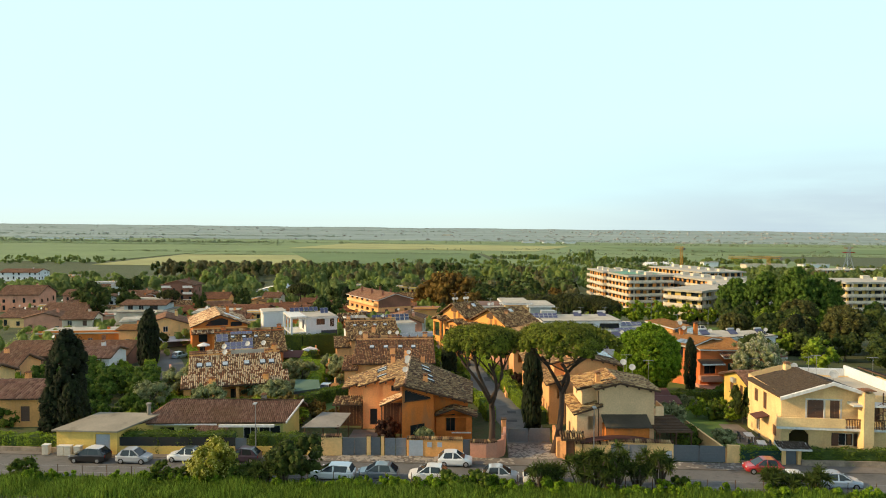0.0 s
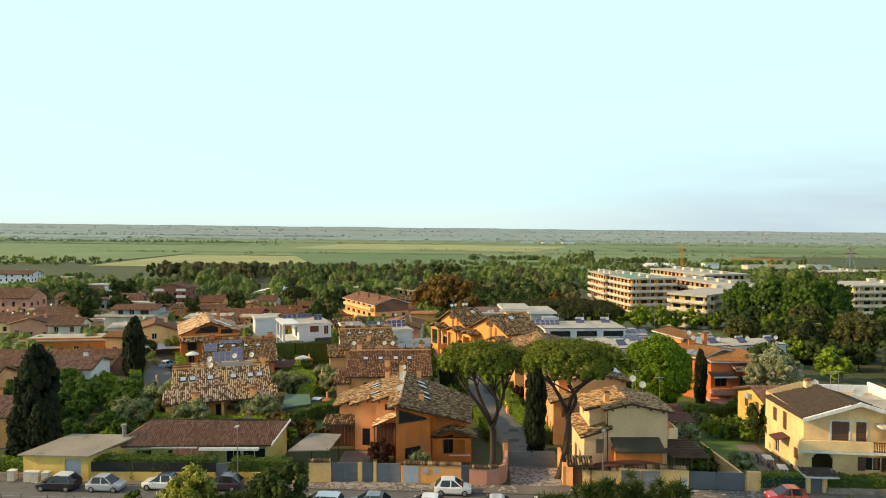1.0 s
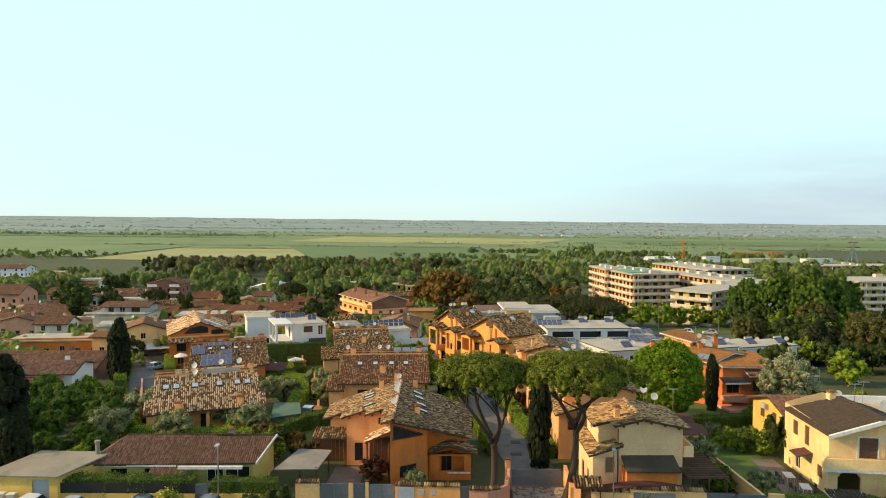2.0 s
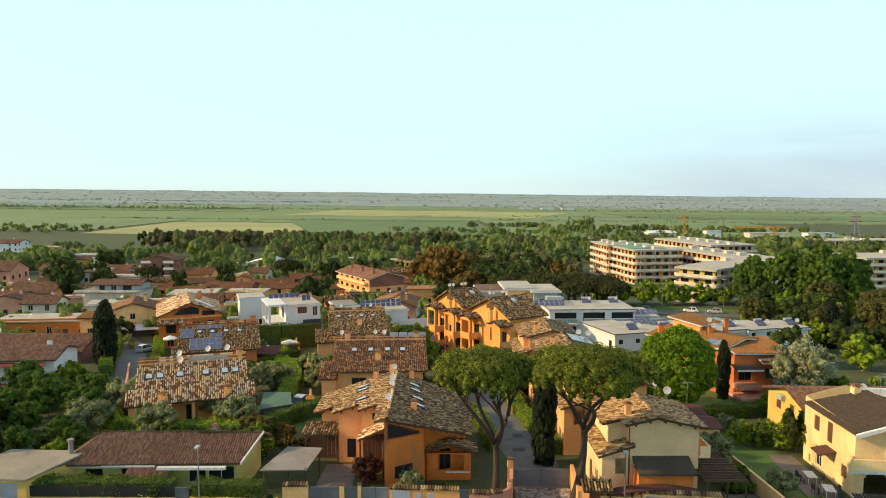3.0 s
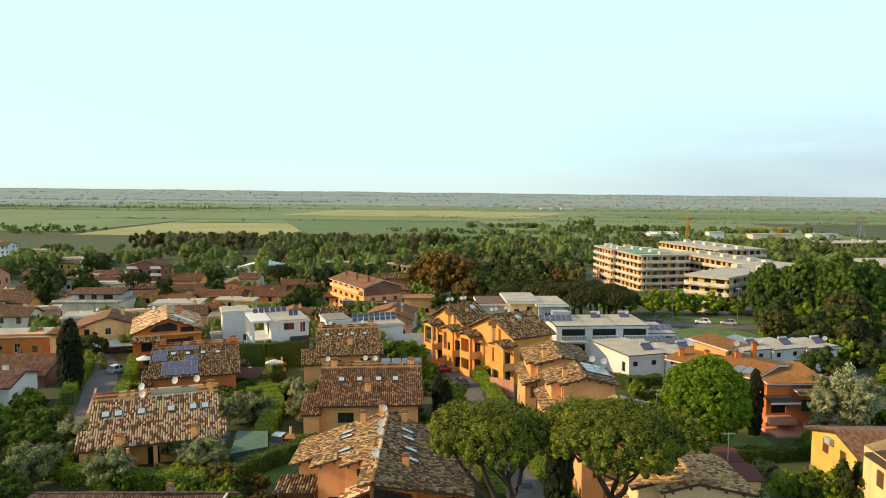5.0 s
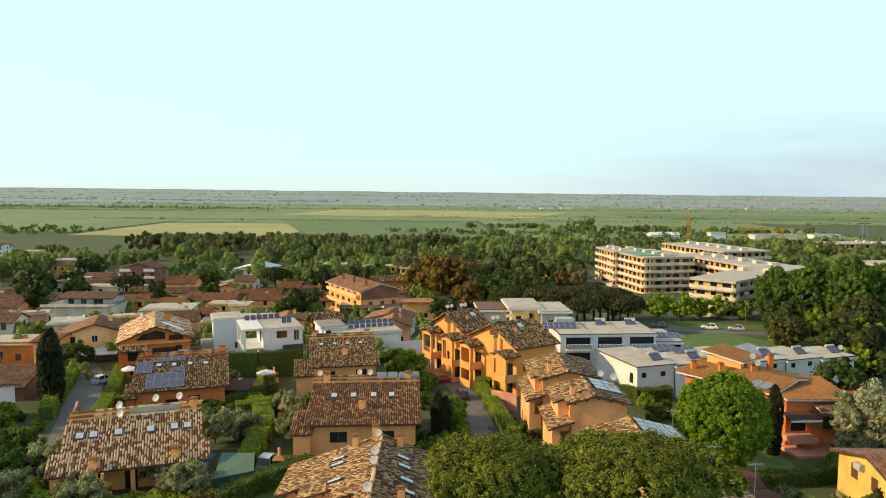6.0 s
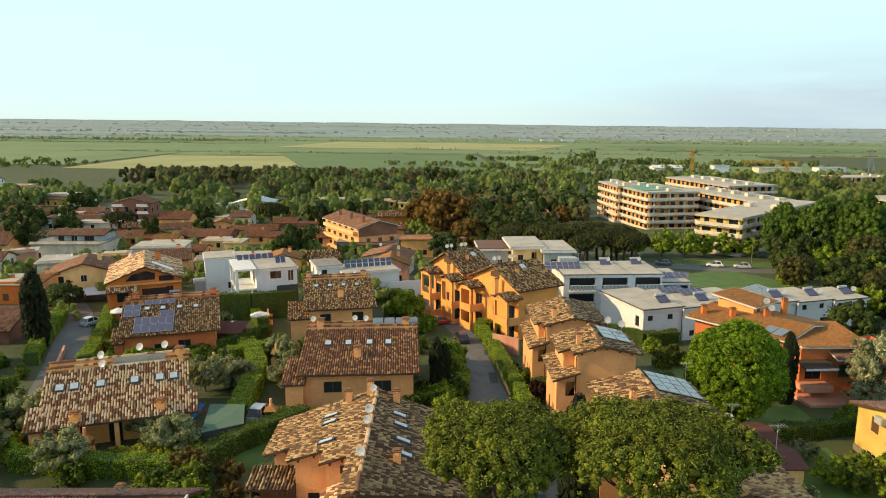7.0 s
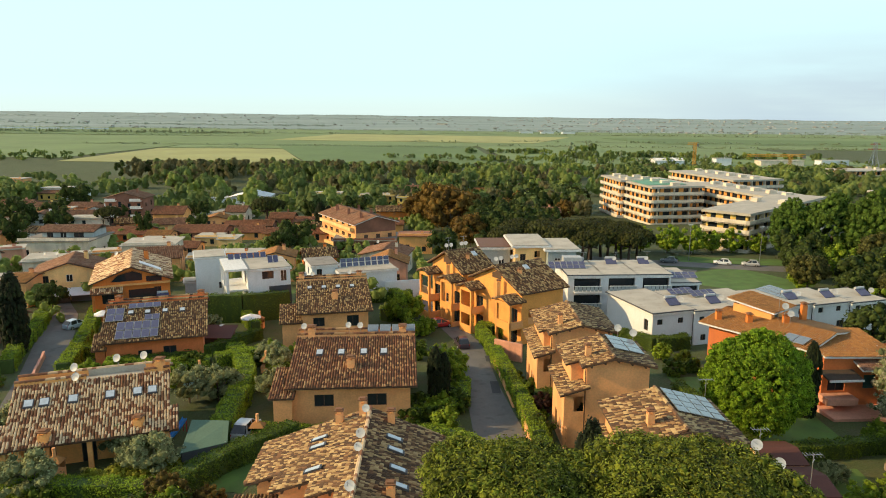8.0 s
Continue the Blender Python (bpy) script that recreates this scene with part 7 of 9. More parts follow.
def gate(p, q, z1, material, label, z0=0.06, leaves=2, boards=False):
    p, q = Vector(p), Vector(q)
    mid = (p + q) / 2
    t = thing("gate", Matrix.Translation((mid.x, mid.y, ground_z(mid.x, mid.y))), label, "gate", "street gates")
    m = base_at(t)
    d = (q - p).normalized()
    n = Vector((-d.y, d.x))
    for i in range(leaves):
        a, b = p.lerp(q, i / leaves + 0.01), p.lerp(q, (i + 1) / leaves - 0.01)
        leaf = Shape().slab([(a.x, a.y, z1), (b.x, b.y, z1), (b.x + n.x * 0.06, b.y + n.y * 0.06, z1), (a.x + n.x * 0.06, a.y + n.y * 0.06, z1)], z1 - z0)
        lp = part("gate_leaf", leaf, material, t, m=m)
        fr = Shape()
        for u0, u1, v0, v1 in ((0, 1, z0, z0 + 0.1), (0, 1, z1 - 0.1, z1), (0, 0.04, z0, z1), (0.96, 1, z0, z1), (0, 1, (z0 + z1) / 2 - 0.04, (z0 + z1) / 2 + 0.04)):
            e, f = a.lerp(b, u0), a.lerp(b, u1)
            fr.slab([(e.x - n.x * 0.04, e.y - n.y * 0.04, v1), (f.x - n.x * 0.04, f.y - n.y * 0.04, v1), (f.x, f.y, v1), (e.x, e.y, v1)], v1 - v0)
        part("gate_frame", fr, material, lp)
    return t


def pillar(x, y, z1, material, w=0.4):
    t = thing("gate_pillar", Matrix.Translation((x, y, 0)), "rendered gate pillar beside the street", "pillar", "gate pillars")
    part("shaft", Shape().box(-w / 2, -w / 2, -0.5, w / 2, w / 2, z1), material, t)
    part("cap", Shape().box(-w * 0.62, -w * 0.62, z1, w * 0.62, w * 0.62, z1 + 0.1), M_TILE_MIX, t)


wall_run((-13.1, 73.7), (-10.9, 73.75), 2.15, M_CREAM, "cream street wall with clay coping tiles", M_TILE_MIX)
gate((-10.85, 73.9), (-8.25, 73.9), 2.0, M_GATE, "dark grey sliding driveway gate")
pillar(-8.0, 73.9, 2.2, M_CREAM)
gate((-7.75, 73.9), (-6.75, 73.9), 2.0, M_GATE, "narrow dark grey pedestrian gate", leaves=1)
pillar(-6.5, 73.9, 2.2, M_CREAM, 0.3)
gate((-6.3, 73.9), (-3.95, 73.9), 1.95, M_GREYGATE, "mid-grey panelled driveway gate")
wall_run((-3.9, 73.6), (2.1, 73.2), 1.95, M_OCHRE, "ochre street wall with meter boxes and coping tiles", M_TILE_MIX)
box = thing("meter_cabinet", Matrix.Translation((-2.9, 73.5, 0)), "grey metal meter doors set in the ochre wall", "cabinet")
part("door_panel", Shape().box(-0.75, -0.06, 0.15, 0.75, 0.02, 1.85), M_GREYDOOR, box)
for x0 in (1.2, 2.3):
    part("meter_box", Shape().box(x0, -0.16, 1.15, x0 + 0.5, -0.06, 1.65), M_GREYDOOR, box)
gate((2.15, 73.5), (2.85, 73.5), 1.9, M_GATE, "narrow dark grey side gate", leaves=1)
# curved pink wall beside the lane entrance
pink = [(2.9, 73.1), (4.6, 72.9), (5.8, 73.3), (6.6, 74.2), (6.9, 75.6), (7.1, 77.6)]
for i, (a, b) in enumerate(zip(pink, pink[1:])):
    wall_run(a, b, 1.75 if i < 3 else 2.1, M_PINK, "curved salmon wall beside the lane entrance", M_TILE_MIX if i < 2 else None)
pillar(6.9, 77.9, 2.9, M_PEACH, 0.5)
gate((7.3, 78.4), (12.3, 78.4), 1.7, M_GATE, "dark grey double gate across the lane")
wall_run((12.6, 79.0), (12.2, 73.2), 1.9, M_PEACH, "peach wall beside the lane entrance")
wall_run((12.25, 73.3), (13.1, 72.9), 2.2, M_PEACH, "peach wall beside the lane entrance")
gate((13.1, 73.0), (14.0, 72.9), 2.1, M_WOOD, "dark timber garden door in a wall", leaves=1)
porch = thing("gate_canopy", Matrix.Translation((13.6, 73.2, 2.4)), "small tiled canopy over a garden door", "canopy")
slope(porch, [(12.5, 72.3, 2.3), (15.0, 72.1, 2.3), (15.0, 73.6, 2.75), (12.5, 73.8, 2.75)], M_TILE_MIX)
wall_run((14.05, 72.8), (17.5, 72.4), 1.75, M_CREAM, "cream street wall with clay coping tiles", M_TILE_MIX)
wall_run((17.5, 72.4), (24.1, 71.6), 2.1, M_CREAM, "cream street wall with clay coping tiles", M_TILE_MIX)
gate((17.7, 72.25), (21.4, 71.8), 1.85, M_GREYGATE, "blue-grey double garage doors on the street")
box = thing("meter_cabinet", Matrix.Translation((23.6, 71.55, 0)), "small grey meter door in a cream wall", "cabinet")
part("door_panel", Shape().box(-0.3, -0.06, 0.2, 0.3, 0.02, 1.3), M_GREYDOOR, box)
gate((24.2, 72.2), (29.6, 71.7), 1.75, M_GATE, "wide dark grey driveway gate")
wall_run((29.7, 71.6), (31.0, 71.4), 1.9, M_CREAM, "cream gate wall beside the driveway")
wall_run((29.75, 71.8), (29.2, 84.0), 1.5, M_CREAM, "long cream wall between two gardens", thick=0.25, z0=-0.9)
wall_run((31.0, 71.3), (35.4, 71.0), 0.45, M_STONE, "low stone wall with pale coping")
netting = thing("screen_netting", Matrix.Translation((33.2, 71.2, 0.4)), "dark green screen netting on a low wall", "netting")
part("net", Shape().slab([(-2.2, 0.1, 1.05), (2.2, -0.1, 1.05), (2.2, -0.06, 1.05), (-2.2, 0.14, 1.05)], 1.0), M_NET, netting)
gate((35.6, 71.1), (36.6, 71.0), 1.7, M_GATE, "dark pedestrian gate below a tiled canopy", leaves=1)
porch = thing("gate_canopy", Matrix.Translation((36.1, 71.2, 2.0)), "small dark tiled canopy with white edge", "canopy")
slope(porch, [(34.6, 70.2, 1.95), (37.7, 69.9, 1.95), (37.7, 71.4, 2.3), (34.6, 71.7, 2.3)], M_TILE_BROWN, under=M_TRIM)
for xx in (35.3, 36.9):
    pillar(xx, 71.0, 1.85, M_CREAM, 0.35)
wall_run((37.0, 70.6), (60.0, 68.8), 0.65, M_STONE, "low stone garden wall with pale coping")
wall_run((-36.0, 74.3), (-22.5, 74.0), 1.0, M_YELLOW, "pale yellow street wall below a hedge")
wall_run((-21.2, 74.0), (-13.6, 73.8), 1.0, M_YELLOW, "pale yellow street wall below a hedge")
gate((-22.45, 74.1), (-21.25, 74.1), 1.9, M_GATE, "dark pedestrian gate in a yellow wall", leaves=1)
netting = thing("screen_netting", Matrix.Translation((-28.5, 74.2, 1.0)), "black screen netting on a yellow wall", "netting")
part("net", Shape().slab([(-6.9, 0.06, 0.95), (6.0, -0.1, 0.95), (6.0, -0.06, 0.95), (-6.9, 0.1, 0.95)], 0.95), M_NETBLACK, netting)
wall_run((-70.0, 76.9), (-42.2, 74.9), 0.55, M_STONE, "low earthy stone wall beside the pavement")
wall_run((9.6, 101.5), (9.9, 112.0), 0.1, M_PEACH, "low peach kerb wall under the lane hedge", z0=-1.8)
wall_run((9.2, 112.0), (8.2, 133.0), -1.2, M_PEACH, "low peach kerb wall under the lane hedge", z0=-3.4)
wall_run((12.0, 128.6), (8.6, 131.0), 0.2, M_PINK, "stepped salmon terrace wall of a villa", z0=-3.4)
for k in range(6):
    wa, wb = (-43.8 - 8.0 * k / 6, 112.0 + 19.0 * k / 6), (-43.8 - 8.0 * (k + 1) / 6, 112.0 + 19.0 * (k + 1) / 6)
    wall_run(wa, wb, ground_z(*wa) + 0.75, M_PINK, "salmon wall beside the cul-de-sac", z0=-4.0)
gate((-70.5, 165.2), (-63.5, 168.0), -2.6, M_GATE, "dark gate closing the cul-de-sac", z0=-4.6)
wall_run((13.0, 146.0), (-2.0, 172.0), -2.6, M_PEACH, "peach garden wall below the gabled houses", z0=-5.5)
wall_run((-9.0, 168.5), (-2.5, 170.5), -1.2, M_WHITE, "flaking white garden wall", z0=-5.5)


def street_lamp(x, y, z1, toward=-1):
    t = thing("street_lamp", Matrix.Translation((x, y, 0.1)), "slim grey street lamp with small white head", "street lamp", "street lamps")
    part("pole", Shape().tube([(0, 0, -0.1), (0, 0, 3.0), (0, 0, z1)], [0.075, 0.065, 0.045], 8), M_ALU, t)
    part("head", Shape().box(-0.16, -0.5, z1 - 0.04, 0.16, 0.15, z1 + 0.1), M_DISH, t)


street_lamp(-19.9, 72.8, 5.9)
street_lamp(15.85, 72.0, 5.7)
for x, y, z in ((94, 222, 10), (101, 204, 10), (80, 208, 9), (64, 212, 9)):
    t = thing("street_lamp", Matrix.Translation((x, y, ground_z(x, y))), "tall grey lamp post beside the park", "street lamp", "park lamps")
    part("pole", Shape().tube([(0, 0, 0), (0, 0, z)], [0.1, 0.06], 6), M_ALU, t)
    part("head", Shape().box(-0.6, -0.2, z, 0.6, 0.2, z + 0.15), M_DISH, t)

# ---- cars ----


def paint(name, c):
    m, nt, b = nodes_of(name)
    b.inputs["Base Color"].default_value = rgb(c)
    b.inputs["Roughness"].default_value = 0.3
    b.inputs["Coat Weight"].default_value, b.inputs["Coat Roughness"].default_value = 0.8, 0.06
    return m


PAINTS = {"white": paint("white_car_paint", (0.75, 0.76, 0.76)), "black": paint("black_car_paint", (0.012, 0.012, 0.014)), "silver": paint("silver_car_paint", (0.42, 0.43, 0.45)), "grey": paint("grey_car_paint", (0.14, 0.16, 0.18)),
          "red": paint("red_car_paint", (0.42, 0.02, 0.02)), "dark": paint("dark_violet_car_paint", (0.05, 0.03, 0.05)), "blue": paint("pale_blue_car_paint", (0.4, 0.48, 0.58))}


def car(x, y, deg, colour, label, L=3.6, W=1.63, H=1.48, back=0.98, roof=None, z=None):
    """A hatchback; its nose points along deg. back: where the roof ends along the length."""
    t = thing("car", pose(x, y, (ground_z(x, y) + 0.06) if z is None else z, 0, 0, deg), label, "car", "parked cars")
    w = W / 2
    belt = H * 0.62

    def ring(px, zb, zt, k):
        a = w * k
        return [(px, -a * 0.9, zb), (px, -a, zb + 0.16), (px, -a, zt - 0.16), (px, -a * 0.9, zt), (px, a * 0.9, zt), (px, a, zt - 0.16), (px, a, zb + 0.16), (px, a * 0.9, zb)]

    def loft(rings):
        s = Shape()
        n = len(rings[0])
        for r in rings:
            s.v += r
        for i in range(len(rings) - 1):
            for j in range(n):
                s.f.append((i * n + j, i * n + (j + 1) % n, (i + 1) * n + (j + 1) % n, (i + 1) * n + j))
        s.f += [tuple(range(n))[::-1], tuple((len(rings) - 1) * n + j for j in range(n))]
        return s

    h = L / 2
    body = [(-1.0, 0.34, belt * 0.82, 0.72), (-0.97, 0.24, belt * 0.98, 0.9), (-0.8, 0.2, belt, 0.99), (-0.2, 0.18, belt, 1.0), (0.35, 0.18, belt * 0.98, 1.0), (0.62, 0.2, belt * 0.93, 0.98), (0.86, 0.22, belt * 0.85, 0.93), (0.97, 0.26, belt * 0.74, 0.82), (1.0, 0.34, belt * 0.62, 0.66)]
    part("body", loft([ring(a * h, b, c, k) for a, b, c, k in body]), PAINTS[colour], t, smooth=False)

    def cab(px, zt, kb, kt):
        return [(px, -w * kb, belt - 0.06), (px, -w * kt, zt), (px, w * kt, zt), (px, w * kb, belt - 0.06)]

    e = -0.16 if back >= 1.0 else 0.0
    part("glass", loft([cab(-0.95 * h, belt, 0.86, 0.84), cab((-0.66 + e) * h, H - 0.12, 0.92, 0.7), cab((-0.52 + e) * h, H - 0.05, 0.93, 0.71), cab(-0.05 * h, H - 0.03, 0.93, 0.72), cab(0.12 * h, H - 0.09, 0.93, 0.7), cab(0.56 * h, belt - 0.03, 0.88, 0.82)]), M_GLASS, t)
    top = [(-0.64 + e, H - 0.09), (-0.5 + e, H - 0.01), (-0.05, H + 0.01), (0.1, H - 0.05)]
    cover = Shape()
    for (xa, za), (xb, zb) in zip(top, top[1:]):
        cover.slab([(xa * h, -w * 0.72, za), (xb * h, -w * 0.72, zb), (xb * h, w * 0.72, zb), (xa * h, w * 0.72, za)], 0.06)
    part("roof", cover, PAINTS[roof or colour], t)
    for sy in (-1, 1):
        s = Shape()
        for x0, x1, xt in ((0.46, 0.54, 0.09), (-0.14, -0.07, -0.1), (-0.9, -0.68, -0.6 + e)):
            a = [(x0 * h, sy * w * 0.93, belt - 0.05), (x1 * h, sy * w * 0.93, belt - 0.05), ((xt + 0.03) * h, sy * w * 0.735, H - 0.05), ((xt - 0.03) * h, sy * w * 0.735, H - 0.05)]
            s.poly(a)
            s.poly([(p[0], p[1] * 0.98, p[2]) for p in a][::-1])
        part("pillar", s, PAINTS[colour], t)
        for px in (-0.62, 0.64):
            wh = part("wheel", Shape().tube([(px * h, sy * (w - 0.2), 0.29), (px * h, sy * (w + 0.01), 0.29)], [0.3, 0.3], 14), M_RUBBER, t)
            part("rim", Shape().tube([(px * h, sy * (w - 0.01), 0.29), (px * h, sy * (w + 0.025), 0.29)], [0.2, 0.17], 10), M_RIM, wh)
        part("headlight", Shape().box(0.9 * h, sy * w * 0.55 - 0.14, belt * 0.62, 0.985 * h, sy * w * 0.55 + 0.14, belt * 0.78), M_LAMPGLASS, t)
        part("tail_light", Shape().box(-0.99 * h, sy * w * 0.72 - 0.1, belt * 0.66, -0.95 * h, sy * w * 0.72 + 0.1, belt * 0.9), M_TAIL, t)
        part("wing_mirror", Shape().box(0.42 * h, sy * (w + 0.02) - 0.08, belt - 0.05, 0.5 * h, sy * (w + 0.02) + 0.08, belt + 0.1), PAINTS[colour], t)
    return t


car(1.25, 71.0, -4, "white", "small white hatchback parked on the street", 3.57, 1.63, 1.49)
car(-37.2, 72.2, 176, "black", "black compact car with white roof on the street", 4.0, 1.75, 1.55, roof="white")
car(-32.4, 71.9, -4, "silver", "small silver hatchback parked by a yellow garage", 3.5, 1.62, 1.47)
car(-27.2, 72.4, 176, "white", "small white car with dark roof parked on the street", 3.6, 1.65, 1.45, roof="black")
car(-21.2, 72.2, 176, "dark", "dark violet car parked beside a yellow wall", 3.9, 1.68, 1.46)
car(-10.9, 67.3, 176, "white", "white estate car parked on the verge side", 4.55, 1.8, 1.45, 1.0)
car(-6.4, 67.2, 176, "grey", "grey compact car parked on the verge side", 4.1, 1.75, 1.52)
car(-1.4, 66.9, 176, "white", "white hatchback half hidden by tall grass", 3.9, 1.7, 1.47)
car(5.6, 66.4, -4, "silver", "silver city car parked on the verge side", 3.6, 1.6, 1.55)
car(9.6, 66.0, -4, "white", "white car half hidden behind yuccas", 3.8, 1.65, 1.47)
car(32.2, 68.9, 176, "red", "red hatchback parked by a low wall", 3.7, 1.65, 1.47)
car(37.4, 64.9, -4, "blue", "pale blue estate car on the verge side", 4.2, 1.75, 1.48, 1.0)
car(33.0, 65.3, 176, "white", "cream car half hidden behind a bush", 3.6, 1.6, 1.4)
car(-56.3, 147.6, 62, "blue", "pale blue car parked in the cul-de-sac", 3.7, 1.65, 1.48)
car(-68.5, 169.5, 20, "black", "dark car below a white awning", 4.2, 1.75, 1.45)
car(4.3, 136.3, 100, "dark", "dark car parked at the end of the lane", 3.9, 1.7, 1.5)
car(1.4, 148.0, 20, "red", "red car parked beside a garden wall", 3.6, 1.6, 1.45)
car(-17.6, 104.6, 80, "silver", "pale van parked behind a dark fence", 4.0, 1.7, 1.8)
for k, (cx, cy) in enumerate(((70, 206), (76, 204), (58, 209), (88, 203))):
    car(cx, cy, 160, ("white", "silver", "grey", "white")[k], "car parked along the park road", 4.1, 1.72, 1.5)

# pale irregular stones laid in the pavement and the driveway
flags = Shape()
laid = random.Random(3)
for _ in range(900):
    x = laid.choice((laid.uniform(-13, 31), laid.uniform(7.4, 12.4), laid.uniform(-11, 3)))
    y = street_y(x) + laid.uniform(3.3, 5.3)
    if 7.3 < x < 12.4:
        y = laid.uniform(71.9, 78.2)
    r = laid.uniform(0.09, 0.24)
    k = laid.randint(4, 6)
    a0 = laid.uniform(0, 6)
    flags.slab([(x + r * laid.uniform(0.7, 1.2) * math.cos(a0 + 2 * math.pi * i / k), y + r * laid.uniform(0.7, 1.2) * math.sin(a0 + 2 * math.pi * i / k), ground_z(x, y) + (0.18 if not 7.3 < x < 12.4 else 0.1)) for i in range(k)], 0.06)
tagged(part("paving_stones", flags, M_FLAG), "pale irregular stones set in the dark pavement", "paving", kind="stuff")

# ---- garden things ----
tarp = thing("tarpaulin_shelter", Matrix.Translation((-19.6, 99.2, -0.6)), "dull green tarpaulin stretched over a shelter", "shelter")
part("sheet", Shape().slab([(-21.9, 102.2, 2.0), (-21.0, 96.6, 1.55), (-17.6, 98.6, 1.55), (-18.4, 101.9, 2.05)], 0.05), M_TARP_G, tarp, m=base_at(tarp))
for px, py in ((-20.9, 96.8), (-17.8, 98.7), (-18.6, 101.7), (-21.7, 102.0)):
    part("post", Shape().tube([(px, py, -0.7), (px, py, 1.6)], [0.05, 0.05], 6), M_ALU, tarp, m=base_at(tarp))
part("side_sheet", Shape().slab([(-20.9, 96.7, 1.5), (-17.6, 98.6, 1.5), (-17.7, 98.7, 1.5), (-21.0, 96.8, 1.5)], 2.0), M_DARK, tarp, m=base_at(tarp))


def parasol(x, y, r, h, material, label):
    z = ground_z(x, y)
    t = thing("parasol", Matrix.Translation((x, y, z)), label, "parasol", "garden parasols")
    part("pole", Shape().tube([(0, 0, 0), (0, 0, h + 0.25)], [0.04, 0.03], 6), M_ALU, t)
    s = Shape()
    n = 8
    ring = [(r * math.cos(2 * math.pi * k / n), r * math.sin(2 * math.pi * k / n), h - 0.35) for k in range(n)]
    for k in range(n):
        s.poly([(0, 0, h + 0.2), ring[k], ring[(k + 1) % n]])
        a, b = ring[k], ring[(k + 1) % n]
        s.poly([a, b, (b[0], b[1], b[2] - 0.18), (a[0], a[1], a[2] - 0.18)])
    part("canopy", s, material, t)


M_PALEGREEN = plain("pale_green_canvas", (0.30, 0.44, 0.36), 0.8)
parasol(-25.9, 114.9, 1.55, 2.4, M_PALEGREEN, "pale green garden parasol")
parasol(-28.2, 146.0, 1.6, 2.5, M_CANVAS, "white garden parasol on a lawn")
parasol(-30.4, 138.6, 1.5, 2.6, M_CANVAS, "white garden parasol beside a brown shed")
parasol(-50.0, 143.8, 1.3, 3.6, M_CANVAS, "tilted white awning beside an orange house")
umb = thing("garden_shed", Matrix.Translation((-30.4, 136.6, -3.0)), "brown garden shed with dark felt roof", "shed")
part("body", Shape().box(-2.0, -1.6, 0, 2.0, 1.6, 2.1), M_EAVE, umb)
part("roof", Shape().slab([(-2.4, -2.0, 2.1), (2.4, -2.0, 2.1), (2.4, 2.0, 2.8), (-2.4, 2.0, 2.8)], 0.12), M_FELT, umb)
for x, y, w, d in ((29.4, 96.2, 3.2, 3.6), (29.0, 91.4, 3.6, 4.0)):
    sh = thing("garden_shed", Matrix.Translation((x, y, ground_z(x, y))), "white garden shed with dark red gabled roof", "shed", "garden sheds")
    part("shed_wall", Shape().box(-w / 2, -d / 2, -0.3, w / 2, d / 2, 2.2), M_CREAM, sh)
    part("roof", Shape().slab([(-w / 2 - 0.3, -d / 2 - 0.3, 2.2), (w / 2 + 0.3, -d / 2 - 0.3, 2.2), (w / 2 + 0.3, 0, 2.7), (-w / 2 - 0.3, 0, 2.7)], 0.1).slab([(w / 2 + 0.3, d / 2 + 0.3, 2.2), (-w / 2 - 0.3, d / 2 + 0.3, 2.2), (-w / 2 - 0.3, 0, 2.7), (w / 2 + 0.3, 0, 2.7)], 0.1), M_FELT, sh)


def barbecue(x, y, dz=0.0):
    """A small masonry garden oven with a tiled hood."""
    z = ground_z(x, y) + dz
    t = thing("garden_oven", Matrix.Translation((x, y, z)), "small brick garden oven with tiled hood", "garden oven", "garden ovens")
    part("base", Shape().box(-0.6, -0.5, -0.2, 0.6, 0.5, 0.9), M_PEACH, t)
    part("hood", Shape().poly([(-0.7, -0.6, 1.6), (0.7, -0.6, 1.6), (0.2, 0, 2.1), (-0.2, 0, 2.1)]).poly([(0.7, 0.6, 1.6), (-0.7, 0.6, 1.6), (-0.2, 0, 2.1), (0.2, 0, 2.1)]).poly([(0.7, -0.6, 1.6), (0.7, 0.6, 1.6), (0.2, 0, 2.1)]).poly([(-0.7, 0.6, 1.6), (-0.7, -0.6, 1.6), (-0.2, 0, 2.1)]).box(-0.6, 0.3, 0.9, 0.6, 0.5, 1.6), M_TILE_ORANGE, t)
    part("flue", Shape().tube([(0, 0, 2.0), (0, 0, 2.8)], [0.16, 0.14], 8), M_PEACH, t)


for x, y in ((-30.2, 93.6), (-20.6, 124.6), (-27.2, 147.4), (-16.2, 103.4), (-22.6, 84.6)):
    barbecue(x, y)


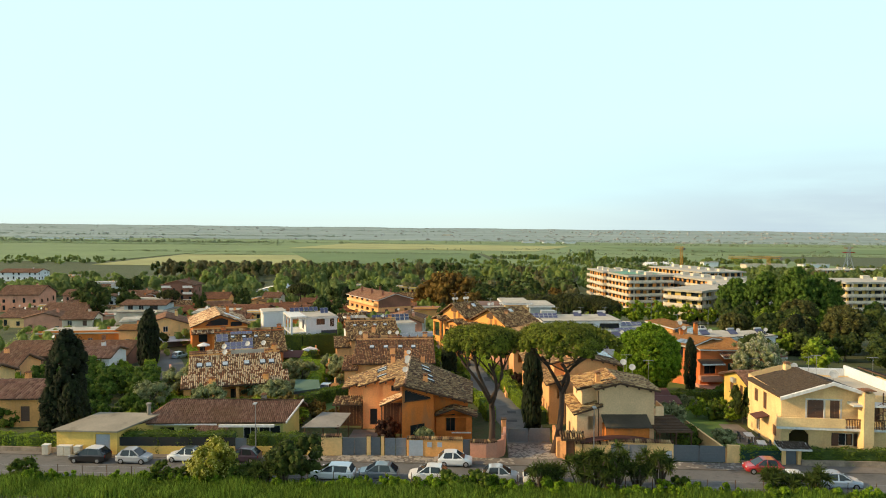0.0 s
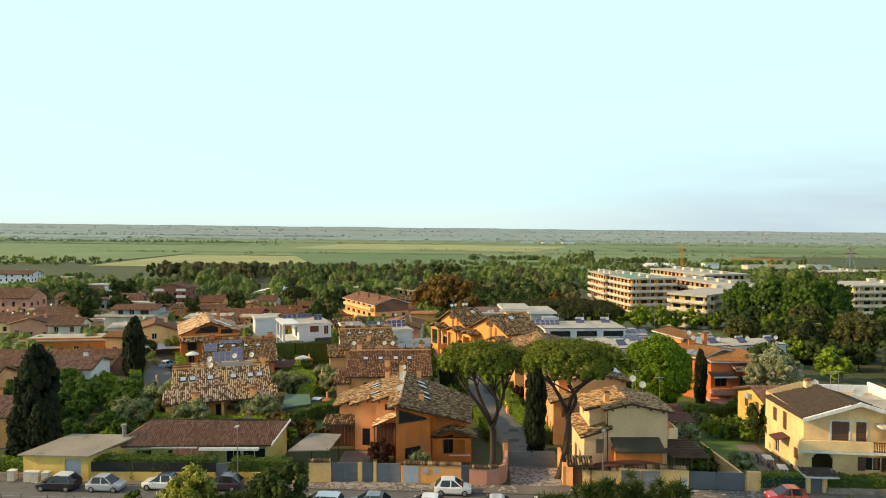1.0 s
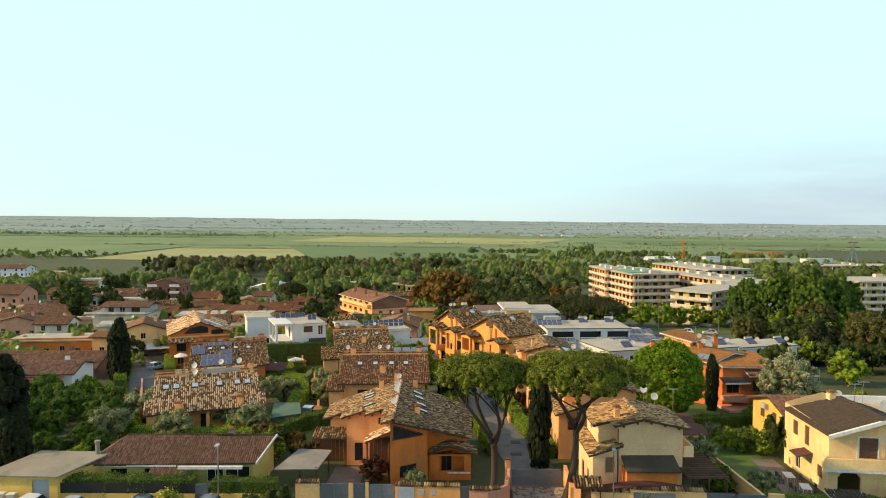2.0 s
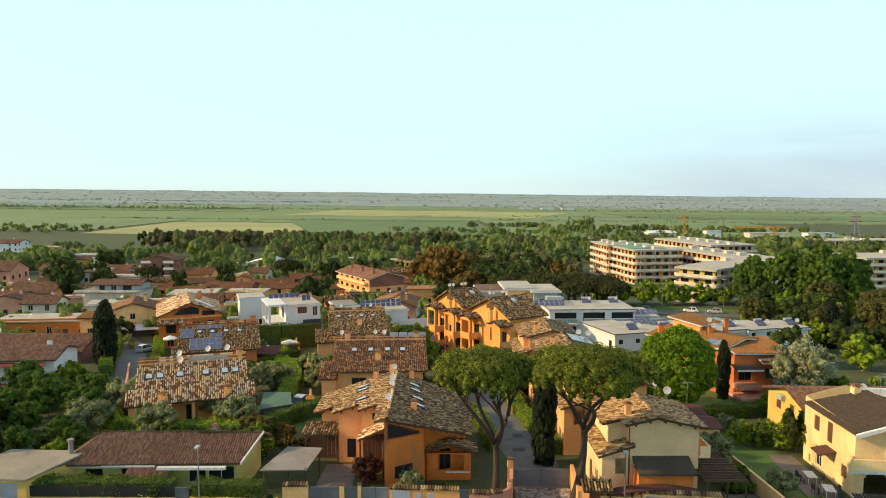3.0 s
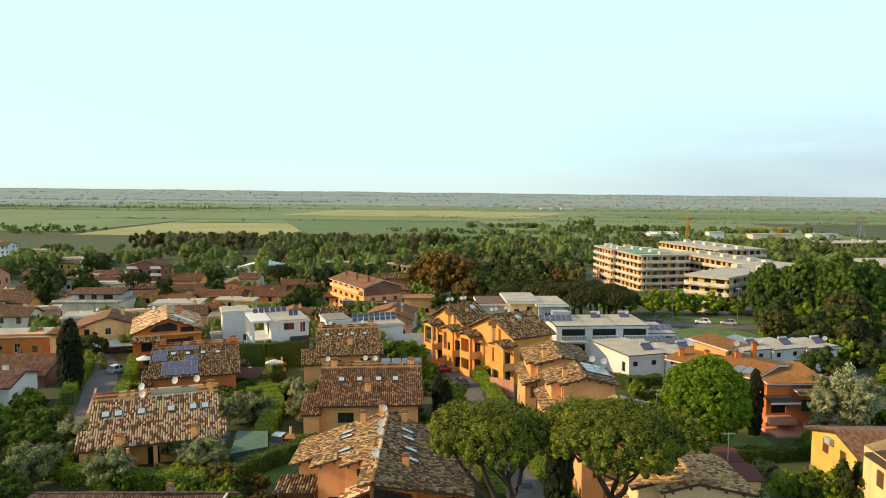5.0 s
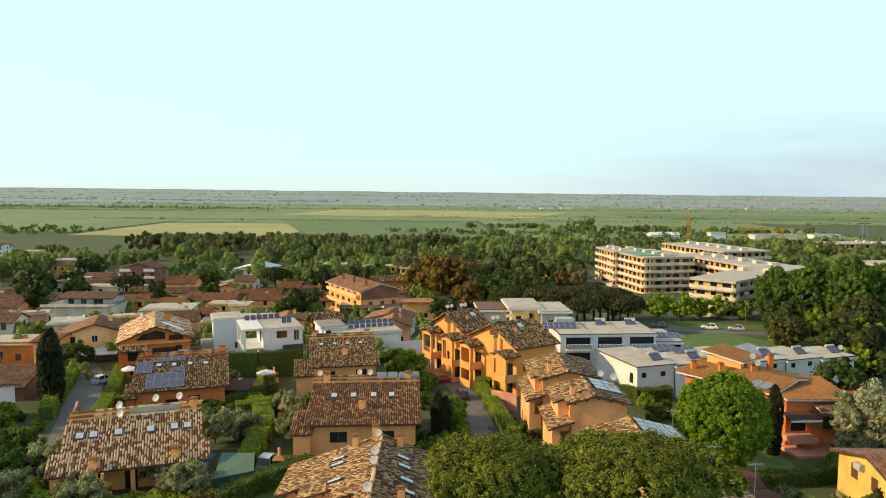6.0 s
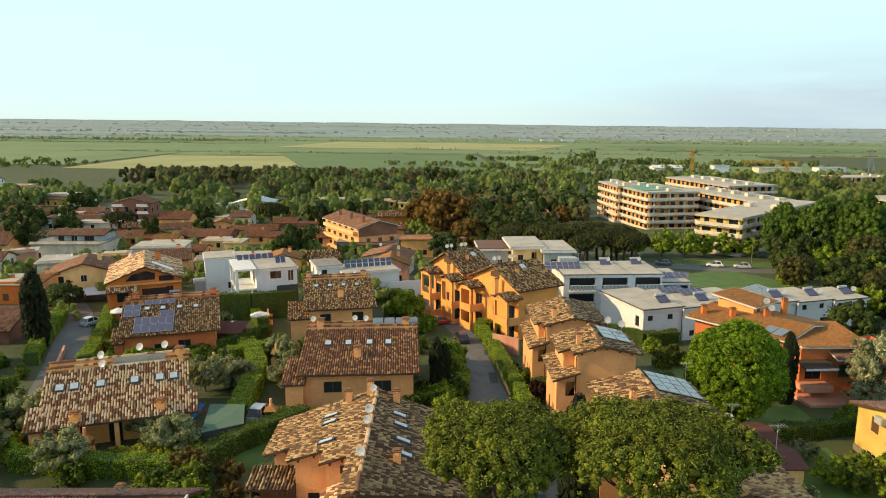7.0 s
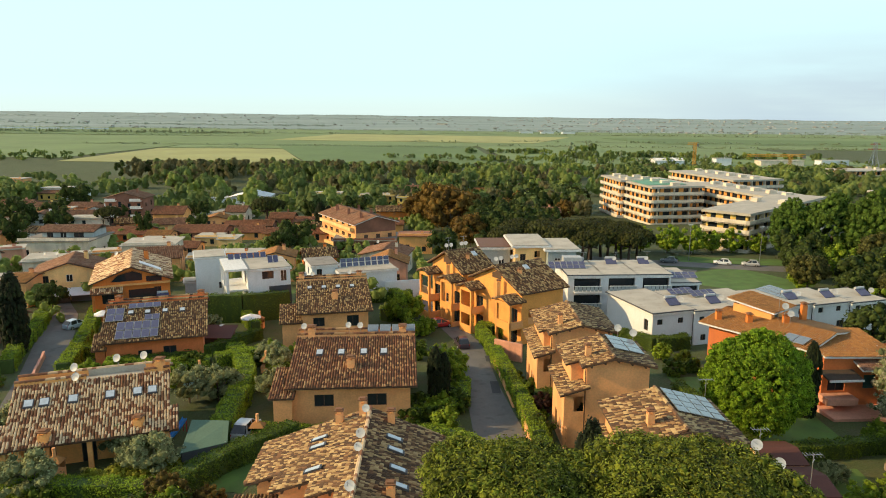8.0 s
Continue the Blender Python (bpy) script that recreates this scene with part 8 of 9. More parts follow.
def garden_slide(x, y, deg):
    """A small child's slide: a curved trough on two legs."""
    z = ground_z(x, y)
    t = thing("garden_slide", pose(x, y, z, 0, 0, deg), "bright blue plastic garden slide on the grass", "slide")
    s = Shape()
    for k in range(6):
        a, b = k / 6, (k + 1) / 6
        za, zb = 1.25 * (1 - a) ** 1.3 + 0.08, 1.25 * (1 - b) ** 1.3 + 0.08
        s.slab([(-0.25, 2.0 * a, za), (0.25, 2.0 * a, za), (0.25, 2.0 * b, zb), (-0.25, 2.0 * b, zb)], 0.05)
        for e in (-0.3, 0.25):
            s.slab([(e, 2.0 * a, za + 0.14), (e + 0.05, 2.0 * a, za + 0.14), (e + 0.05, 2.0 * b, zb + 0.14), (e, 2.0 * b, zb + 0.14)], 0.19)
    part("trough", s, M_BLUEPLASTIC, t)
    for e in (-0.24, 0.24):
        part("leg", Shape().tube([(e, 0.05, 0), (e, 0.05, 1.25)], [0.04, 0.04], 6), M_REDPLASTIC, t)


M_BLUEPLASTIC = plain("blue_plastic", (0.02, 0.22, 0.62), 0.4)
M_REDPLASTIC = plain("red_plastic", (0.45, 0.02, 0.03), 0.45)
garden_slide(-24.0, 105.9, 150)
barbecue(-31.4, 96.2)
barbecue(-27.5, 120.6)


def bin_at(x, y, material, label):
    t = thing("wheelie_bin", Matrix.Translation((x, y, ground_z(x, y) + 0.05)), label, "bin", "bins")
    part("body", Shape().slab([(-0.32, -0.36, 1.0), (0.32, -0.36, 1.0), (0.32, 0.36, 1.0), (-0.32, 0.36, 1.0)], 0.95), material, t)
    part("lid", Shape().box(-0.36, -0.4, 1.0, 0.36, 0.4, 1.1), M_DARK, t)
    for sx in (-0.3, 0.3):
        part("wheel", Shape().tube([(sx, 0.34, 0.1), (sx * 1.15, 0.34, 0.1)], [0.1, 0.1], 8), M_RUBBER, t)


for k, (x, y) in enumerate(((-64.2, 152.2), (-63.8, 151.2), (-63.3, 150.2), (-62.9, 149.3))):
    bin_at(x, y, (M_YBIN, M_PANEL, M_PANEL, M_GATE)[k], ("yellow", "blue", "blue", "dark grey")[k] + " wheelie bin beside the cul-de-sac")
for x, y in ((-41.2, 74.0), (-40.4, 73.9), (-39.3, 73.8), (-43.0, 74.3)):
    t = thing("stacked_crate", Matrix.Translation((x, y, 0.1)), "pale grey crate stacked beside the garage", "crate", "crates")
    part("crate_body", Shape().box(-0.35, -0.3, 0, 0.35, 0.3, 1.0), M_PALE, t)
    part("crate_lid", Shape().box(-0.38, -0.33, 1.0, 0.38, 0.33, 1.06), M_TRIM, t)
# wire fence along the verge
fence = thing("wire_fence", Matrix.Translation((0, 64.6, 0.2)), "low wire fence with thin posts along the verge", "fence")
for k in range(40):
    xx = -48 + 2.5 * k
    part("post", Shape().tube([(xx, 64.95 - 0.067 * xx, -0.1), (xx, 64.95 - 0.067 * xx, 1.35)], [0.035, 0.035], 5), M_EAVE, fence, m=base_at(fence))
for zz in (0.6, 1.2):
    part("wire", Shape().tube([(-48, 64.95 + 3.216, zz), (49.5, 64.95 - 3.3165, zz)], [0.012, 0.012], 4), M_ALU, fence, m=base_at(fence))


# ---- plants ----
rng = np.random.default_rng(11)


BLOB = np.array([(math.cos(a) * c, math.sin(a) * c, z) for z, c, o in ((0.85, 0.5, 0), (0.0, 1.0, 0.5), (-0.8, 0.55, 0)) for a in [2 * math.pi * (k + o) / 6 for k in range(6)]])
BLOB_F = np.array([[0, 1, 2, 3], [0, 3, 4, 5]] + [[i * 6 + k, i * 6 + (k + 1) % 6, i * 6 + 6 + (k + 1) % 6, i * 6 + 6 + k] for i in (0, 1) for k in range(6)])


def leafy_mesh(name, q, centres, radius, material, flat=0.8):
    """Leaf quads over a small dense body in each clump."""
    body = centres[:, None] + BLOB[None] * np.array([1, 1, flat]) * radius
    f = np.concatenate([(BLOB_F[None] + len(BLOB) * np.arange(len(centres))[:, None, None]).reshape(-1, 4), len(centres) * len(BLOB) + np.arange(4 * len(q)).reshape(-1, 4)])
    return indexed(name, np.concatenate([body.reshape(-1, 3), q.reshape(-1, 3)]), f, material)


def clump_leaves(centres, clump_r, each, leaf, long=1.6, up=0.4, flat=0.8):
    """Leaves gathered in clumps round the centres, facing outwards from each clump."""
    n = len(centres)
    off = unit(rng.normal(size=(n * each, 3))) * rng.uniform(0.78, 1.06, (n * each, 1)) * np.array([1, 1, flat])
    p = np.repeat(centres, each, axis=0) + off * (np.repeat(clump_r * rng.uniform(0.7, 1.3, n), each))[:, None]
    face = unit(off + np.array([0, 0, up * 0.5]))
    return leaf_quads(rng, p, leaf, long, 1.7 * face)


def dome(n, r, top, low, bumpy=0.12):
    """Evenly spread points on an umbrella: a wide low dome with a slightly lobed rim."""
    i = np.arange(n)
    a = i * 2.39996 + rng.normal(0, 0.05, n)
    q = np.sqrt((i + 0.5) / n)
    lob = 1 + bumpy * np.sin(3 * a + 1.0) * q + bumpy * 0.7 * np.sin(5 * a + 2.4) * q
    rad = r * q * lob
    z = low + (top - low) * np.maximum(0, 1 - q ** 2.3) ** 0.72 + 0.25 * np.sin(rad * 1.9 + a * 3) * q
    return np.stack([rad * np.cos(a), rad * np.sin(a), z], 1)


def limb(s, p, q, r0, r1, bend=0.12, n=5, sides=7):
    p, q = Vector(p), Vector(q)
    ln = (q - p).length
    side = Vector((random.uniform(-1, 1), random.uniform(-1, 1), random.uniform(-0.2, 0.5))) * ln * bend
    pts, rs = [], []
    for i in range(n + 1):
        k = i / n
        pts.append(p.lerp(q, k) + side * math.sin(math.pi * k))
        rs.append(r0 + (r1 - r0) * k)
    s.tube(pts, rs, sides)
    return pts


def stone_pine(x, y, base, fork, crown, r, top, low, limbs, tufts=400, each=80, label="tall umbrella stone pine with bare forked trunk", needles=M_NEEDLE):
    """An umbrella pine: leaning trunk, forked limbs and a flat crown of needle tufts. Heights are metres above the base."""
    t = thing("stone_pine", Matrix.Translation((x, y, base)), label, "pine tree", "stone pines")
    s = Shape()
    f = Vector(fork)
    limb(s, (0, 0, -0.4), f, 0.38, 0.29, 0.05, 8, 10)
    c = Vector(crown)
    mains = 3 + limbs % 2
    for k in range(mains):
        a = 2 * math.pi * k / mains + 0.3
        knee = f.lerp(c + Vector((0.5 * r * math.cos(a), 0.5 * r * math.sin(a), low - 1.5)), 1.0)
        pts = limb(s, f - Vector((0, 0, 0.25 * k)), knee, 0.22, 0.13, 0.12, 6, 8)
        for e in range(4):
            b = a + (e - 1.5) * 0.55
            rr = r * (0.85, 0.5, 0.75, 0.9)[e]
            tip = c + Vector((rr * math.cos(b), rr * math.sin(b), low + 0.3))
            sub_pts = limb(s, pts[4 + e % 2], tip, 0.085, 0.04, 0.12, 4, 6)
            for d in (-0.3, 0.35):
                limb(s, sub_pts[2], c + Vector((rr * 0.9 * math.cos(b + d), rr * 0.9 * math.sin(b + d), low + 0.4)), 0.045, 0.02, 0.1, 3, 5)
    part("trunk", s, M_BARK, t, smooth=True)
    wide = 1.0 if each > 60 else 2.0
    pts = dome(tufts, r, top, low + 0.15) + rng.normal(0, 0.07, (tufts, 3))
    under = dome(int(tufts * 0.45), r * 0.9, low + 0.35 * (top - low), low + 0.1)
    off = np.array([c.x, c.y, 0])
    q = np.concatenate([clump_leaves(pts + off, 0.40 * wide, each, 0.075 * wide, 2.4, 1.0, 0.95), clump_leaves(under + off, 0.38, each // 4, 0.09, 2.6, -0.1, 0.5)])
    tagged(part("crown", leafy_mesh("crown", q, np.concatenate([pts + off, under + off, (pts + off) * np.array([0.96, 0.96, 1]) - np.array([0, 0, 0.55])]), 0.27 * wide, needles, 0.8), needles, t), kind="stuff")
    return t


stone_pine(5.1, 75.0, -0.1, (0.1, -1.0, 6.3), (-1.1, -3.6, 0), 4.3, 14.3, 12.5, 7, 320)
stone_pine(12.0, 75.3, -0.1, (0.8, -1.4, 7.4), (0.3, -4.7, 0), 5.15, 14.6, 12.7, 8, 430)


def broadleaf(h, r, low, clumps, each, leaf, material, cr=0.55, trunk_r=0.16, round_top=1.0, name="tree", label="", extra=None, rough=1.0):
    """A prototype tree at the origin with a trunk, limbs and a ragged crown."""
    t = thing(name, Matrix.Identity(4), label or "leafy tree with rounded crown", "tree", "garden trees")
    s = Shape()
    mid = (h + low) / 2
    limb(s, (0, 0, -0.4), (0.05, 0, mid), trunk_r, trunk_r * 0.4, 0.04, 5, 7)
    for k in range(7):
        a = 2.4 * k
        limb(s, (0, 0, low * 0.9 + 0.12 * k), (r * 0.75 * math.cos(a), r * 0.75 * math.sin(a), low + (h - low) * random.uniform(0.3, 0.8)), trunk_r * 0.5, 0.02, 0.15, 4, 5)
    part("trunk", s, M_TRUNK, t)
    n = clumps
    d = unit(rng.normal(size=(n, 3)))
    if rough < 0.5:
        i = np.arange(n)
        zz = 1 - 2 * (i + 0.5) / n
        d = unit(np.stack([np.sqrt(1 - zz * zz) * np.cos(i * 2.39996), np.sqrt(1 - zz * zz) * np.sin(i * 2.39996), zz], 1) + rng.normal(0, 0.02, (n, 3)))
    lump = 1 + rough * 0.16 * np.sin(d[:, 0] * 5 + 1) * np.cos(d[:, 1] * 4) + rough * 0.10 * np.sin(d[:, 2] * 7 + d[:, 0] * 6)
    rad = rng.uniform(1 - 0.28 * rough, 1.0, n) * lump
    c = d * rad[:, None] * np.array([r, r, (h - low) / 2 * round_top]) + np.array([0, 0, mid])
    q = clump_leaves(c, cr, each, leaf)
    tagged(part("crown", leafy_mesh("crown", q, np.concatenate([c, (c[::1 if rough < 0.5 else 2] - [0, 0, mid]) * (0.88 if rough < 0.5 else 0.82) + [0, 0, mid]]), cr * (0.74 if rough < 0.5 else 0.76), material), material, t), kind="stuff")
    if extra:
        pts = c[rng.choice(n, n * 4 // 5, False)] * np.array([1.05, 1.05, 1.02])
        tagged(part("blossom", quads("blossom", clump_leaves(pts, cr * 1.05, 26, leaf * 0.9), extra), extra, t), kind="stuff")
    return t


def cypress(h, r, material=None):
    t = thing("cypress", Matrix.Identity(4), "slender dark green columnar cypress", "cypress", "cypresses")
    part("trunk", Shape().tube([(0, 0, -0.3), (0, 0, h * 0.8)], [r * 0.16, 0.03], 6), M_TRUNK, t)
    n = int(36 * h * r / 1.2)
    z = rng.uniform(0.02, 1.0, n)
    prof = np.minimum(1.0, 0.72 + 1.2 * z) * np.minimum(1.0, (1.015 - z) * 3.6) ** 0.6
    a = rng.uniform(0, 2 * math.pi, n)
    rr = r * prof * rng.uniform(0.72, 1.0, n) * (1 + 0.12 * np.sin(3 * a + 9 * z))
    c = np.stack([rr * np.cos(a), rr * np.sin(a), z * h], 1)
    q = clump_leaves(c, 0.32, 16, 0.11, 2.6, 0.9, 1.7)
    tagged(part("foliage", leafy_mesh("foliage", q, c, 0.27, material or M_CYPRESS, 1.6), M_CYPRESS, t), kind="stuff")
    return t


def first(proto, x, y, s=1.0, sz=None, label="", dz=0.0):
    proto.matrix_basis = pose(x, y, ground_z(x, y) + dz, 0, 0, 30) @ Matrix.Diagonal((s, s, sz or s, 1))
    tagged(proto, label)
    return proto


class Kind:
    """Plants one prototype, then copies of it."""

    def __init__(self, maker):
        self.proto, self.maker = None, maker

    def at(self, x, y, s=1.0, sz=None, label=""):
        if self.proto is None:
            self.proto = self.maker()
            self.label = self.proto["label"]
            self.proto.matrix_basis = pose(x, y, ground_z(x, y), 0, 0, 30) @ Matrix.Diagonal((s, s, sz or s, 1))
            return tagged(self.proto, label)
        q = self.proto
        keep = q.matrix_basis.copy()
        q.matrix_basis = Matrix.Identity(4)
        ob = copy_thing(q, pose(x, y, ground_z(x, y), 0, 0, random.uniform(0, 360)) @ Matrix.Diagonal((s, s, sz or s, 1)))
        q.matrix_basis = keep
        return tagged(ob, label or self.label)


big_round = broadleaf(10.0, 4.55, 1.0, 620, 90, 0.13, M_BROAD, 0.44, 0.3, rough=0.4, label="large round bright green tree on a lawn")
first(big_round, 30.75, 103.2, 0.99, 1.06)
k_cyp = Kind(lambda: cypress(10.0, 1.4))
for x, y, s, sz in ((-44.4, 81.2, 1.45, 1.24), (-43.0, 79.6, 0.9, 0.7), (-45.6, 80.4, 1.0, 0.62), (-56.5, 132.6, 1.1, 1.12), (0.6, 111.0, 0.55, 0.7), (1.5, 111.6, 0.5, 0.62), (14.5, 102.6, 0.5, 0.4), (39.25, 109.2, 0.6, 0.8), (11.0, 84.5, 0.8, 1.02), (-70.8, 218, 0.8, 0.5), (-36.6, 262, 1.2, 1.0), (-34.0, 262, 1.0, 0.9), (-58.6, 135.2, 0.9, 0.95), (78, 152, 1.2, 0.9)):
    k_cyp.at(x, y, s, sz)
k_leaf = Kind(lambda: broadleaf(6.0, 2.8, 1.2, 64, 22, 0.26, M_DARKLEAF, 0.8, 0.14, label="dark green garden tree"))
k_green = Kind(lambda: broadleaf(6.0, 2.9, 1.0, 64, 22, 0.26, M_HEDGE, 0.8, 0.14, label="fresh green garden tree"))
k_mid = Kind(lambda: broadleaf(6.0, 2.9, 1.0, 90, 26, 0.2, M_BROADDARK, 0.75, 0.14, label="mid-green garden tree among shrubs"))
k_olive = Kind(lambda: broadleaf(4.0, 2.3, 0.9, 80, 40, 0.12, M_OLIVE, 0.55, 0.13, label="grey-green olive tree in a garden"))
k_copper = Kind(lambda: broadleaf(6.0, 2.7, 0.7, 64, 22, 0.26, M_WARMLEAF, 0.8, 0.14, label="copper-leaved tree among the houses"))
k_maroon = Kind(lambda: broadleaf(3.4, 1.7, 0.5, 40, 26, 0.15, M_MAROON, 0.55, 0.08, label="small shrub with maroon leaves", name="shrub"))
k_shrub = Kind(lambda: broadleaf(2.2, 1.3, 0.1, 34, 16, 0.17, M_HEDGE_D, 0.5, 0.05, label="dense dark green garden shrub", name="shrub"))
k_bush = Kind(lambda: broadleaf(2.2, 1.4, 0.1, 34, 16, 0.17, M_HEDGE, 0.5, 0.05, label="fresh green garden shrub", name="shrub"))
k_lime = Kind(lambda: broadleaf(2.2, 1.5, 0.1, 60, 24, 0.13, M_LIMELEAF, 0.45, 0.05, label="yellow-green spreading shrub behind a hedge", name="shrub"))
k_twig = Kind(lambda: broadleaf(2.6, 1.5, 0.2, 60, 30, 0.08, M_TWIG, 0.4, 0.06, label="twiggy gold-brown garden bush", name="shrub"))
k_yel = Kind(lambda: broadleaf(2.6, 1.5, 0.1, 90, 24, 0.13, M_LIMELEAF, 0.4, 0.05, label="shrub covered in pale yellow blossom", name="shrub", extra=M_YBLOSSOM))
k_dome = Kind(lambda: broadleaf(8.4, 3.7, 2.6, 150, 34, 0.24, M_DOME, 0.85, 0.3, rough=0.7, label="broad olive-green domed tree by the flats"))
k_white = Kind(lambda: broadleaf(6.6, 3.8, 1.2, 240, 22, 0.16, M_OLIVE, 0.5, 0.15, label="tree in white blossom beside a rust-red villa", extra=M_BLOSSOM))
k_upine = Kind(lambda: stone_pine(0, 0, 0, (0.2, 0.2, 6.4), (0, 0, 0), 4.6, 9.6, 7.2, 6, 90, 26, "dark umbrella pine in a grove", M_NEEDLE_D))
for x, y, s in ((88.3, 151, 1.15), (81, 157, 0.95), (73, 173, 0.9), (98, 168, 1.15), (96, 186, 1.2)):
    k_dome.at(x, y, s)
k_white.at(49.4, 107.6, 0.95, 1.25)
k_olive.at(-2.2, 76.0, 0.5, 0.62, "small leafy tree against an orange wall")
k_shrub.at(1.2, 76.6, 0.5, 0.6, "round clipped bush before a porch")
k_white.at(46.6, 106.0, 0.55)
for x, y, s in ((29.6, 205.3, 1.0), (35.8, 206.3, 1.05), (41.5, 203.8, 1.0), (45.6, 200.7, 0.9), (25.0, 212.8, 0.85), (33.0, 214, 1.0), (39, 214, 1.05), (47, 212, 1.0), (20, 214, 0.9), (-104, 262, 0.9), (-60, 300, 0.8), (22, 222, 0.95), (27, 209, 1.0), (32.5, 209, 1.0), (38.5, 208.5, 1.05), (44, 207, 1.0), (49, 205, 0.9), (17, 208, 0.9), (29, 218, 1.0), (43, 217, 1.0), (36, 200, 0.9)):
    k_upine.at(x, y, s)
for x, y, s in ((10, 232, 1.6), (-1.0, 284, 2.5), (5.0, 261, 2.6), (9.4, 270, 2.2), (3.0, 290, 2.3), (-6, 292, 1.9), (12.5, 292, 1.5), (27, 300, 1.4), (36, 330, 1.5), (48, 300, 1.3)):
    k_copper.at(x, y, s)
k_leaf.at(38.0, 87.0, 0.46, 0.85)
for x, y, s, sz in ((-115, 229, 1.5, 1.8), (-116, 254, 1.4, 1.5), (-88, 249, 0.8, 1.5)):
    k_leaf.at(x, y, s, sz, "tall dark conifer among the town houses")
k_upine.at(-56.5, 272, 1.1)
for x, y, s in ((92, 128, 1.3), (100, 134, 1.5), (108, 142, 1.6), (98, 150, 1.6), (112, 132, 1.4), (104, 122, 1.4), (120, 150, 1.7), (88, 136, 1.2), (116, 160, 1.8), (80, 124, 1.0), (86, 116, 1.1), (96, 114, 1.2), (128, 164, 1.8), (126, 140, 1.6), (108, 166, 1.7), (84, 128, 1.1), (15.9, 284, 1.8), (21.5, 282, 1.6), (27, 280, 1.6), (31, 268.7, 1.6), (36, 262, 1.5), (9.5, 296, 1.8), (-36.6, 224, 1.5), (-40, 219, 1.2), (-130.4, 255.8, 2.1), (-133.6, 284, 1.5), (-66.5, 159.7, 0.85), (-110, 290, 1.5), (78.2, 184.3, 1.35), (83.5, 197.4, 1.6), (81.2, 170, 1.4), (90, 176, 1.5), (76, 142, 1.1), (84, 164, 1.2), (92, 158, 1.2), (-88, 300, 1.3), (-76, 262, 1.1), (-22, 262, 1.2), (-150, 330, 2.0), (-30, 300, 1.6), (-46, 300, 1.4), (60, 132, 1.15), (95, 140, 1.3), (77, 164, 1.1), (83, 142, 1.0), (2, 214, 1.3), (14, 210, 1.3), (13, 240, 1.8), (20, 232, 1.8), (17, 254, 2.0), (24, 246, 1.9), (28, 236, 1.7)):
    k_leaf.at(x, y, s)
k_poplar = Kind(lambda: broadleaf(15.0, 5.6, 1.2, 460, 26, 0.28, M_BROADDARK, 0.85, 0.3, rough=0.7, label="tall dense green tree beside the flats"))
for x, y, s in ((90.4, 213.1, 0.95), (97, 207, 1.1), (103.6, 199.5, 1.2), (109.5, 199.4, 1.1), (95.4, 223.2, 0.95), (108, 210, 1.05), (118, 207, 0.6), (128, 204, 0.55), (137, 206, 0.55)):
    k_poplar.at(x - 0.5, y, s * 0.9, s * 1.0)
for x, y, s in ((62.4, 224, 1.2), (68.2, 222.2, 1.2), (74.3, 224, 0.95), (79.9, 224, 1.05), (85.9, 222, 0.85), (56, 226, 1.1), (50, 224, 1.1), (70.2, 128.6, 0.98), (2.3, 117.0, 0.6), (3.0, 121, 0.6), (1.5, 124, 0.6), (-4.0, 150.7, 0.8), (-5.5, 152.4, 0.7), (100, 186, 1.3), (88, 188, 1.2), (74, 176, 1.0), (76, 153, 0.9), (88, 172, 1.2), (37.4, 92.6, 0.34), (-52, 98, 0.7), (-47, 94, 0.6), (-43, 99, 0.7), (-56, 92.5, 0.5), (-48.6, 101, 0.75), (-41.5, 91, 0.5), (-44, 87, 0.5), (-38.6, 88.6, 0.45), (-60, 104, 0.8), (-53, 107, 0.75), (-46, 106.6, 0.7), (-65, 90, 0.6), (-58, 112, 0.8), (33.6, 90.4, 0.42), (37.2, 88.2, 0.32)):
    (k_mid if x < -36 and y < 115 else k_green).at(x, y, s)
for x, y, s in ((-31.6, 92.6, 0.95), (-23.0, 96.2, 0.95), (-25.0, 97.4, 0.7), (-26.3, 113.6, 1.0), (-23.3, 114.2, 0.95), (-16.6, 113.5, 0.95), (-38.6, 100.5, 1.15), (-27.4, 100.4, 0.85), (-39.8, 93.6, 1.0), (26.9, 82.4, 0.95), (31.6, 77.0, 0.55), (-33.8, 143, 0.8), (-20.8, 127, 0.8), (-18.6, 124.2, 0.8), (33.6, 94.5, 0.5), (-2.6, 79.0, 0.5)):
    k_olive.at(x, y, s)
for x, y, s in ((-15.6, 87.4, 0.42), (-13.9, 89.0, 0.36), (-16.8, 91.0, 0.45), (-18.6, 86.2, 0.4)):
    k_twig.at(x, y, s * 1.7)
k_twig.at(-20.2, 91.2, 1.1)
for x, y, s in ((-27.6, 94.3, 0.75), (-25.6, 94.5, 0.85), (-23.8, 94.9, 0.85), (-22.6, 96.0, 0.95), (-21.3, 97.0, 0.6), (-29.2, 94.0, 0.55)):
    k_lime.at(x, y, s)
for x, y, s in ((-6.4, 79.6, 0.75), (11.6, 110, 0.7)):
    k_maroon.at(x, y, s)
